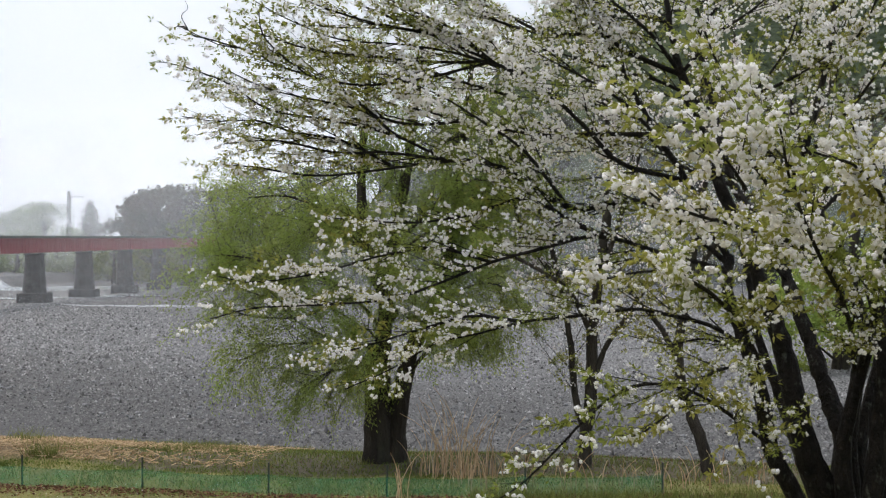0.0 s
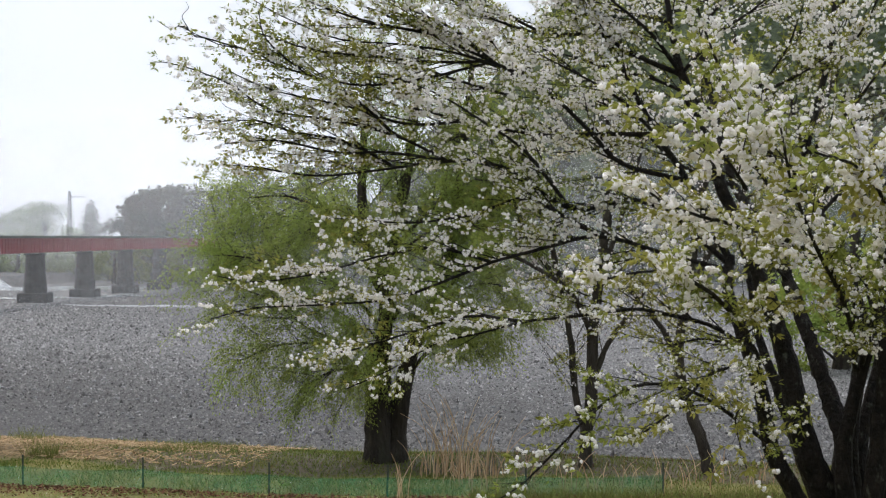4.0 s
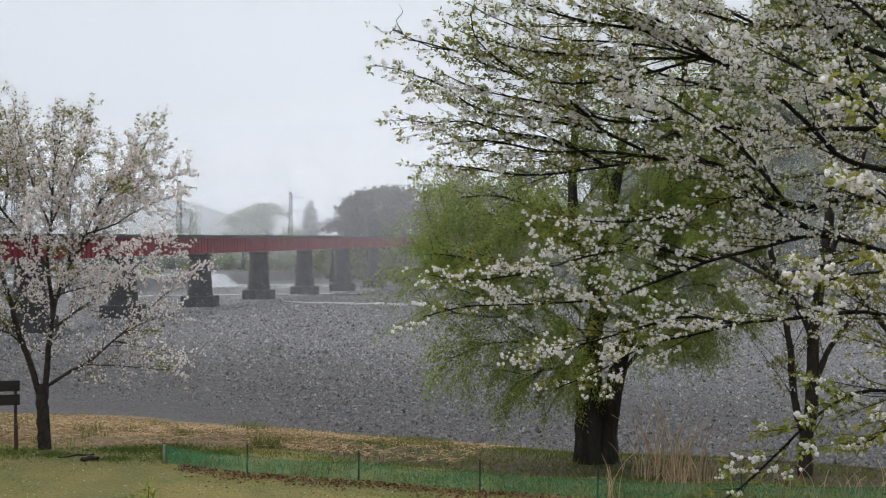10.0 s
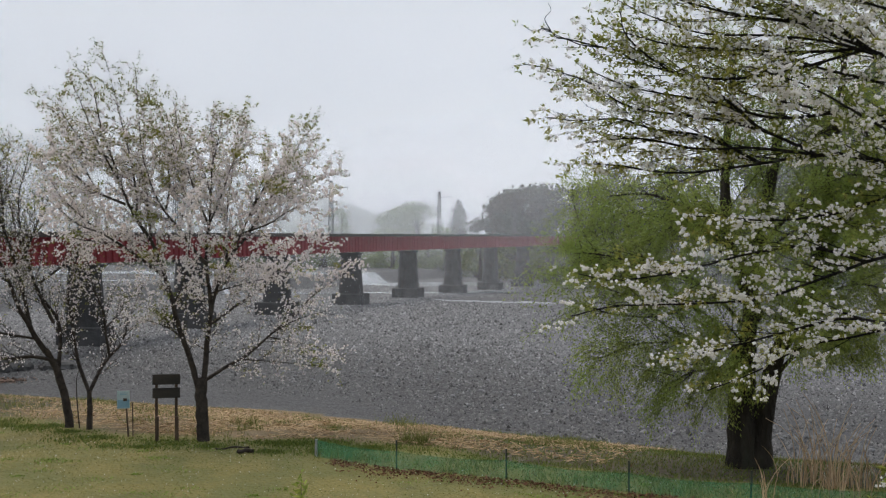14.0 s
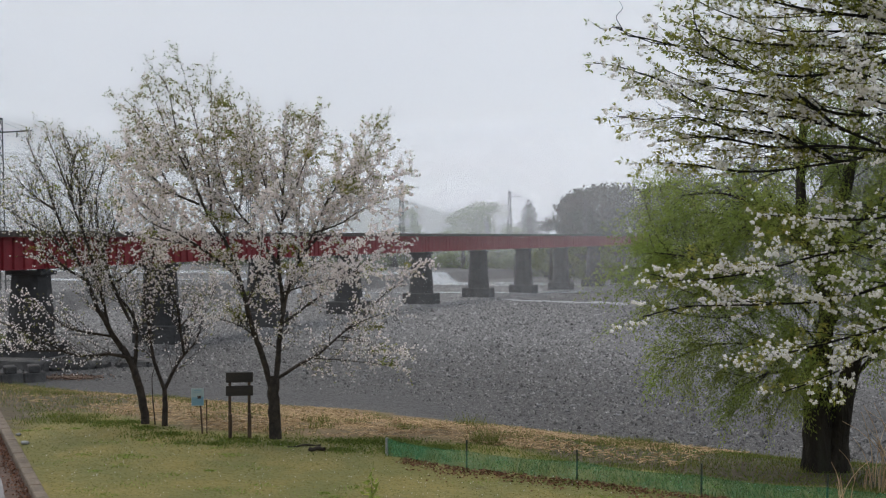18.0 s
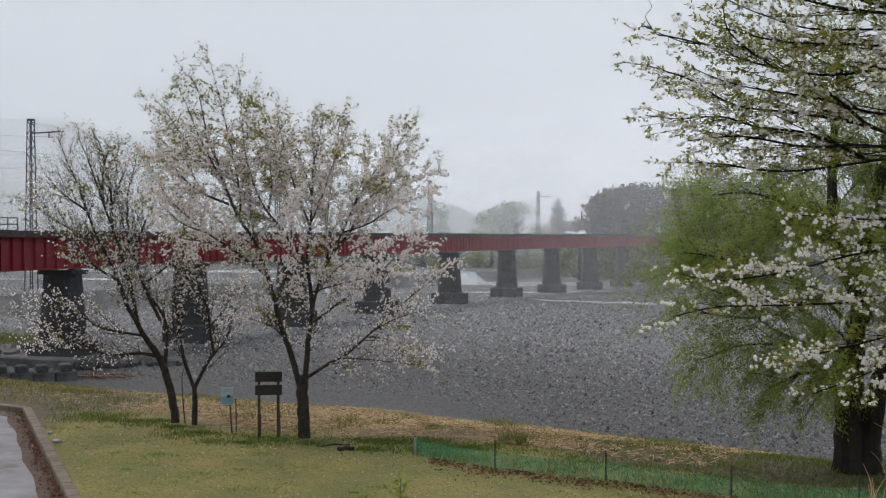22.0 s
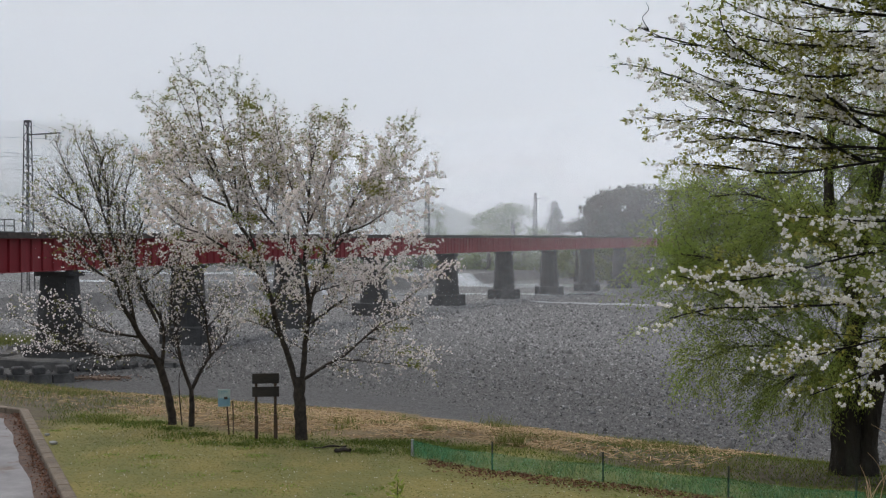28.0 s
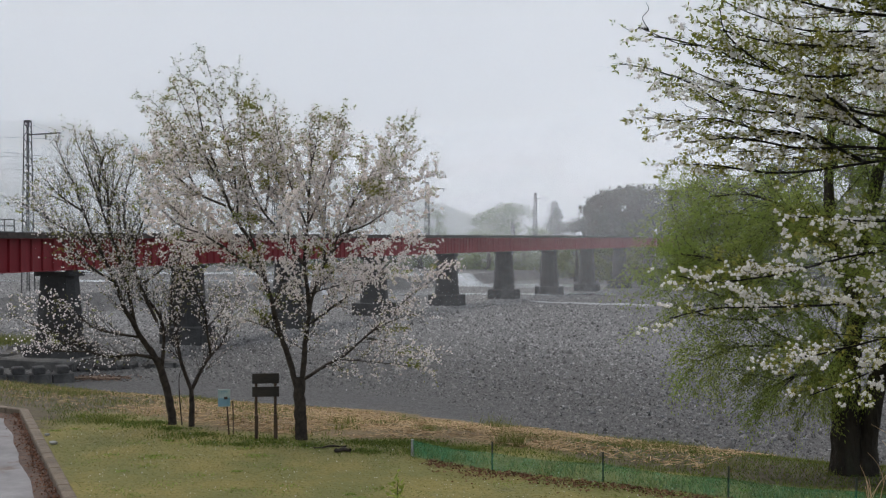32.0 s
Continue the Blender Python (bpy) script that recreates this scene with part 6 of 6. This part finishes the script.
# ragged weeds where the lawn meets the bank
n = 16000
x = rng.uniform(-24, 9, n)
y = lawn_y(x) + rng.normal(0.2, 0.35, n)
ok = np.array([noise.noise(Vector((a * 0.9, b * 1.3, 9.0))) for a, b in zip(x, y)]) > rng.uniform(-0.35, 0.3, n)
x, y = x[ok], y[ok]
blades(x, y, 0.05, 0.022, WEED_DARK, "weeds", "ragged green weeds along the lawn's edge", "grass")
# weeds left of the trees, and patches
xs, ys = [], []
for k in range(46):
    cx = rng.uniform(-34, 6)
    cy = rng.uniform(lawn_y(cx) + 0.5, edge_y(cx) - 0.3)
    s = rng.uniform(0.2, 0.7)
    xs.append(cx + rng.normal(0, s, 110))
    ys.append(cy + rng.normal(0, s, 110))
blades(np.concatenate(xs), np.concatenate(ys), 0.2, 0.018, WEED, "bank_weeds", "tufts of green weeds among the straw", "grass")
n = 24000
x = rng.uniform(-7.5, 14, n)
y = rng.uniform(0, 1, n) * (edge_y(x) - 0.6 - 22.6) + 22.6
half = rng.uniform(0, 1, n) < np.where(x < 0.2, 0.85, 0.6)
blades(x[half], y[half], 0.075, 0.022, WEED_DARK, "bank_grass", "short green grass on the bank", "grass", 0.5)
blades(x[~half], y[~half], 0.09, 0.02, BANK_DRY, "dead_grass", "flattened dead brown grass on the bank", "grass", 0.8)
x = rng.uniform(-9.5, 0.8, 9000)
y = rng.uniform(0, 1, 9000) * (edge_y(x) - 0.8 - 24.5) + 24.5
blades(x, y, 0.07, 0.022, WEED_DARK, "bank_grass", "short olive-green grass at the foot of the willow", "grass", 0.5)
x = rng.uniform(-42, -19, 14000)
y = lawn_y(x) + rng.uniform(0, 1, 14000) * (edge_y(x) - lawn_y(x))
half = rng.uniform(0, 1, 14000) < 0.6
blades(x[half], y[half], 0.12, 0.02, WEED, "bank_grass", "yellowish green grass on the bank", "grass")
blades(x[~half], y[~half], 0.12, 0.02, STRAW, "dead_grass", "pale dry grass on the bank", "grass", 0.9)
# a patch of fresh grass on the gravel beyond the blocks
x, y = rng.normal(-57, 1.6, 2200), rng.normal(60, 2.0, 2200)
blades(x, y, 0.55, 0.04, WEED, "tall_grass", "patch of fresh green grass on the gravel", "grass", 0.4)
# single tufts standing in the straw and along the bank
for x, y, wide, tall, mat in TUFTS:
    k = int(70 + 170 * wide)
    blades(rng.normal(x, wide, k), rng.normal(y, wide * 0.6, k), tall * 0.9, 0.018, mat, "grass_tuft", "loose upright tuft of fresh green grass", "grass", 0.45)
# petals fallen on the lawn
n = 1500
x, y = rng.uniform(-21, 2, n), rng.uniform(18, 26, n)
ok = (y < lawn_y(x)) & (y > 17.1 - (x + 14.0) * 0.96 + 0.4)
x, y = x[ok], y[ok]
c = np.stack([x, y, ground_z(x, y) + 0.03], -1)
v, f = leaves(c, rng.normal(size=c.shape) * np.array([1, 1, 0.1]), 0.022, 0.018, 0.0, 0.1)
tagged(new("fallen_petals", mesh_np("fallen_petals", v, f, BLOSSOM_PINK)), "white cherry petals scattered on the lawn", "petals", kind="stuff")
x = rng.uniform(0.5, 10, 7000)
y = rng.uniform(20.8, 22.5, 7000)
blades(x, y, 0.3, 0.02, WEED, "tall_grass", "fresh green grass in front of the fence", "grass")
# small leafy weeds scattered over the lawn
xs, ys = [], []
for k in range(90):
    cx, cy = rng.uniform(-21, 0), rng.uniform(18, 25)
    if cy > lawn_y(cx) or cy < 17.1 - (cx + 14.0) * 0.96 + 0.7:
        continue
    s = rng.uniform(0.06, 0.3)
    xs.append(cx + rng.normal(0, s, 60))
    ys.append(cy + rng.normal(0, s * 0.7, 60))
blades(np.concatenate(xs), np.concatenate(ys), 0.035, 0.026, LAWN_WEED, "lawn_weeds", "small patches of fresh green weeds in the lawn", "grass", 1.0)
# darker weeds round the young trees
xs, ys = [], []
for k in range(26):
    cx = rng.uniform(-21.5, -9.5)
    cy = lawn_y(cx) + rng.uniform(-0.9, 0.6)
    s = rng.uniform(0.15, 0.5)
    xs.append(cx + rng.normal(0, s, 260))
    ys.append(cy + rng.normal(0, s * 0.7, 260))
blades(np.concatenate(xs), np.concatenate(ys), 0.065, 0.03, WEED_DARK, "weeds", "dark green weeds round the young trees", "grass", 0.6)
# strewn straw
n = 52000
x = rng.uniform(-30, -4, n)
u = rng.uniform(0, 1, n)
y = lawn_y(x) + 0.9 + u * (edge_y(x) - lawn_y(x) - 1.2)
patchy = np.array([noise.noise(Vector((a * 0.55, b * 0.8, 3.0))) for a, b in zip(x, y)])
keep = rng.uniform(0, 1, n) < np.clip(1.3 - np.abs(x + 12.5) / 9, 0.12, 1) * np.clip(0.75 + 1.6 * patchy, 0.1, 1)
x, y = x[keep], y[keep]
n = len(x)
a = rng.uniform(0, 3.14, n)
d = np.stack([np.cos(a), np.sin(a), rng.normal(0, 0.18, n)], -1) * rng.uniform(0.05, 0.17, (n, 1))
w = np.stack([-np.sin(a), np.cos(a), rng.normal(0, 0.6, n)], -1) * 0.007
c = np.stack([x, y, ground_z(x, y) + rng.uniform(0.01, 0.07, n)], -1)
v = np.stack([c - d - w, c + d - w, c + d + w, c - d + w], 1)
tagged(new("straw_litter", mesh_np("straw_litter", v, np.arange(4 * n).reshape(-1, 4), STRAW)), "golden dry straw strewn over the bank", "straw", kind="stuff")
# fallen leaves below the fence
n = 4600
x = rng.uniform(-10.2, 8, n)
y = np.interp(x, [s[0] for s in STAKES], [s[1] for s in STAKES]) - 0.1 - np.abs(rng.normal(0, 0.5, n)) * (0.4 + 0.6 * np.abs(np.sin(1.3 * x + 0.6)))
c = np.stack([x, y, ground_z(x, y) + rng.uniform(0.01, 0.05, n)], -1)
v, f = leaves(c, rng.normal(size=c.shape) * np.array([1, 1, 0.2]), 0.07, 0.035, 0.0, 0.2)
tagged(new("fallen_leaves", mesh_np("fallen_leaves", v, f, DEAD_LEAF)), "brown fallen leaves and bark along the fence", "leaf litter", kind="stuff")


def reed_clump(name, label, cx, cy, count, tall, spread, mat):
    z = float(ground_z(cx, cy))
    pieces = []
    for k in range(count):
        bx, by = rng.normal(0, spread * 0.25, 2)
        h = tall * rng.uniform(0.45, 1.1)
        a = rng.uniform(0, 6.28)
        ln = rng.uniform(0.1, 0.62) * h
        u = np.linspace(0, 1, 7)
        p = np.stack([bx + math.cos(a) * ln * u ** 2.2, by + math.sin(a) * ln * u ** 2.2, h * (u - 0.22 * (ln / h) * u ** 3)], -1)
        pieces.append(tube(p, 0.0125 * (1 - 0.6 * u), 3))
    v, f = joined(pieces)
    ob = new(name, mesh_np(name, v, f, mat))
    ob.location = (cx, cy, z)
    return tagged(ob, label, "dry grass", "clumps of dry grass")


for cx, cy, count, tall, spread in ((-0.4, 24.7, 9, 1.1, 1.0), (0.05, 24.9, 15, 1.7, 0.9), (0.4, 24.8, 18, 1.8, 1.0), (0.8, 24.7, 13, 1.4, 1.0), (0.35, 24.6, 40, 0.45, 1.6), (0.6, 23.2, 9, 1.3, 0.8), (1.3, 24.3, 6, 0.7, 0.9), (-0.8, 22.0, 7, 1.3, 0.3), (2.6, 22.9, 7, 0.8, 0.9),
                                    (3.5, 23.4, 9, 0.7, 1.2), (4.6, 23.6, 9, 0.7, 1.2), (5.6, 23.8, 9, 0.7, 1.2), (6.6, 24.0, 8, 0.7, 1.0), (1.9, 24.2, 6, 0.5, 1.2), (4.4, 24.2, 6, 0.5, 1.2)):
    reed_clump("dry_grass", "tall dry pampas-like grass stalks arching over the bank", cx, cy, count, tall, spread, REED)


def log(at, ln, r, turn, name, label, mat=BARK_SMALL):
    n = 8
    u = np.linspace(-0.5, 0.5, n)
    v, f = tube(np.stack([u * ln, 0.05 * np.sin(u * 6), r + 0.02 * np.cos(u * 9)], -1), r * (1 + 0.15 * np.sin(u * 11)), 8)
    ob = new(name, mesh_np(name, v, f, mat, True))
    ob.location = at
    ob.rotation_euler = (0, 0, radians(turn))
    return tagged(ob, label, "log")


log((-12.45, 24.4, 0.0), 0.34, 0.05, 20, "log", "short dark log lying at the lawn's edge")
log((-36.9, 45.7, float(ground_z(-36.9, 45.7))), 3.0, 0.07, 20, "driftwood", "long bleached brown driftwood log lying on the gravel", DRIFT)
log((-13.0, 24.8, 0.0), 0.8, 0.022, 35, "branch", "fallen dark branch lying in the grass")


# a young shoot that rises from the slope below
def sapling():
    o = np.array([-6.2, 13.66, float(ground_z(-6.2, 13.66))])
    L = []
    limb(L, 0.012, 0.004, tuple(o), tuple(o + np.array([0.02, 0, 0.7])), (-6.2, 13.68, 1.9))
    t = thing("sapling", o, "leafy green shoot of a young shrub", "shrub")
    v, f = tube(L[0][0] - o, L[0][1], 5)
    part("stem", mesh_np("stem", v, f, BARK_SMALL, True), BARK_SMALL, t)
    c, d = along(L, 0.008, 0.6, 0.045)
    v, f = leaves(c - o, d, 0.10, 0.042, 0.0, 0.7)
    part("leaves", mesh_np("leaves", v, f, LEAF_WILLOW), LEAF_WILLOW, t)


sapling()


# pale stones lying beside the kerb
PALE_STONE = surface("pale_stone", (0.26, 0.26, 0.255), (0.46, 0.455, 0.44), rough=0.8, scale=8, fine=50)
for x, y, sz in ((-20.39, 23.61, 0.09), (-19.41, 22.70, 0.12)):
    r = np.random.default_rng(int(sz * 100))
    v = ICO_V * (1 + r.normal(0, 0.12, (12, 1))) * np.array([1, 0.8, 0.5]) * sz
    ob = new("stone", mesh_np("stone", v, ICO_F, PALE_STONE))
    ob.location = (x, y, sz * 0.3)
    tagged(ob, "pale rounded stone lying in the grass beside the kerb", "stone", "stones beside the kerb")


# ---- concrete blocks and boulders round the nearest pier ----
def block(at, turn):
    """A block of the notched row: a body with one raised stud."""
    t = thing("concrete_block", at, "dark notched concrete block protecting the bridge pier", "concrete block", "blocks round the pier")
    t.rotation_euler = (rng.normal(0, 0.02), rng.normal(0, 0.02), turn)
    part("body", box_bm((0.97, 0.95, 0.9), (0, 0, 0.12), 0.05), BLOCK, t)
    part("stud", box_bm((0.54, 0.9, 0.34), (rng.normal(0, 0.03), 0, 0.73), 0.045), BLOCK, t)


# the notched row in front
row = Vector((4.6, 4.8, 0)).normalized()
for k in range(7):
    x, y = -41.6 + row.x * 0.99 * k, 40.2 + row.y * 0.99 * k
    block((x, y, float(ground_z(x, y)) - 0.12), math.atan2(row.y, row.x) + rng.normal(0, 0.03))


def boulder(at, size):
    bm = box_bm((size * rng.uniform(0.9, 1.5), size * rng.uniform(0.8, 1.2), size * rng.uniform(0.6, 0.9)), (0, 0, size * 0.25), size * 0.2)
    for v in bm.verts:
        v.co += Vector(rng.normal(0, size * 0.06, 3))
    me = bpy.data.meshes.new("boulder")
    bm.to_mesh(me)
    bm.free()
    me.materials.append(BLOCK)
    ob = new("boulder", me)
    ob.location, ob.rotation_euler = at, (rng.normal(0, 0.15), rng.normal(0, 0.15), rng.uniform(0, 6.28))
    tagged(ob, "dark rounded boulder lying beside the bridge pier", "boulder", "boulders round the pier")


for k in range(22):
    x, y = -40.4 + 3.9 * k / 21 + rng.uniform(-0.5, 0.5), 49.0 + 3.0 * k / 21 + rng.uniform(-0.7, 0.7)
    boulder((x, y, float(ground_z(x, y))), rng.uniform(0.4, 0.75))
for k in range(16):
    x, y = rng.uniform(-49.5, -45.0), rng.uniform(47.5, 52.5)
    boulder((x, y, float(ground_z(x, y))), rng.uniform(0.7, 1.2))
# brown flotsam in front of the blocks
FLOTSAM = foliage("flotsam", (0.10, 0.065, 0.05), (0.30, 0.20, 0.15), 0.05, 0.8)
n = 700
x, y = rng.normal(-36.6, 0.8, n), rng.normal(46.0, 0.45, n)
c = np.stack([x, y, ground_z(x, y) + rng.uniform(0.02, 0.12, n)], -1)
v, f = leaves(c, rng.normal(size=c.shape) * np.array([1, 1, 0.2]), 0.22, 0.05, 0.0, 0.2)
tagged(new("flotsam", mesh_np("flotsam", v, f, FLOTSAM)), "reddish brown flotsam of twigs and leaves on the gravel", "flotsam", kind="stuff")
# foundation under the nearest pier
p0 = PIERS[1]
z0 = float(ground_z(p0.x, p0.y))
t = thing("pier_foundation", (p0.x, p0.y, z0), "broad dark concrete foundation slab under a masonry pier", "foundation")
part("slab", box_bm((5.2, 4.2, 0.9), (0, 0, 0.1), 0.08), BLOCK, t)


def rock_mesh(seed):
    r = np.random.default_rng(seed)
    v = ICO_V * (1 + r.normal(0, 0.18, (12, 1))) * np.array([1, 0.8, 0.6])
    return mesh_np("stone", v, ICO_F, STONE_ONE)


STONE_ONE = surface("grey_river_stone", (0.12, 0.12, 0.125), (0.30, 0.295, 0.29), rough=0.75, scale=3, fine=20, bump=0.4)
ROCKS = [rock_mesh(40 + k) for k in range(6)]
for k in range(300):
    x = rng.uniform(-30, 14)
    y = edge_y(x) + 3 + 7 * float(smooth01((-9 - x) / 10)) + rng.exponential(6)
    ob = new("stone", ROCKS[k % 6])
    s = rng.uniform(0.06, 0.15)
    ob.parent, ob.location, ob.scale = GROUND, (x, y, float(ground_z(x, y)) + 0.02), (s, s, s)
    ob.rotation_euler = (0, 0, rng.uniform(0, 6.28))


def riverbed_stones():
    n = 205000
    az = np.radians(rng.uniform(-47, 25, n))
    r = 34 * (205 / 34) ** (rng.uniform(0, 1, n) ** 1.1)
    x, y = r * np.sin(az), r * np.cos(az)
    ok = (y > edge_y(x) + 0.6 + 5.5 * smooth01((-10 - x) / 10) + rng.exponential(2.2, n) - 1.4)
    x, y = x[ok], y[ok]
    n = len(x)
    cone = np.array([(-1, -1, -0.4), (1, -1, -0.4), (1, 1, -0.4), (-1, 1, -0.4), (0, 0, 1)], float)
    sides = np.array([(0, 1, 4), (1, 2, 4), (2, 3, 4), (3, 0, 4)])
    s = rng.lognormal(math.log(0.037), 0.42, (n, 1, 1)) * np.clip(np.hypot(x, y) / 60, 0.85, 1.6)[:, None, None]
    v = cone[None] * s * np.array([1.0, 0.75, 1.0]) * (1 + rng.normal(0, 0.3, (n, 5, 3)))
    v[:, 4, :2] += rng.normal(0, 0.35, (n, 2)) * s[:, 0]
    a = rng.uniform(0, 6.28, n)
    c, sn = np.cos(a)[:, None], np.sin(a)[:, None]
    vx, vy = v[..., 0] * c - v[..., 1] * sn, v[..., 0] * sn + v[..., 1] * c
    v = np.stack([vx + x[:, None], vy + y[:, None], v[..., 2] + (ground_z(x, y) + 0.01)[:, None]], -1)
    # stones nearer the bank get the copy with shadow in its colour
    shaded = bed_distance(x, y) < rng.normal(20, 8, n)
    for pick, mat, label in ((~shaded, STONE, "grey river cobbles and gravel"), (shaded, STONE_SHADED, "gravel beside the bank, shadow between stones in its dark colour")):
        k = int(pick.sum())
        f = sides[None] + 5 * np.arange(k)[:, None, None]
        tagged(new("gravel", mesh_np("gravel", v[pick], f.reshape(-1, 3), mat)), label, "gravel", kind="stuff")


riverbed_stones()
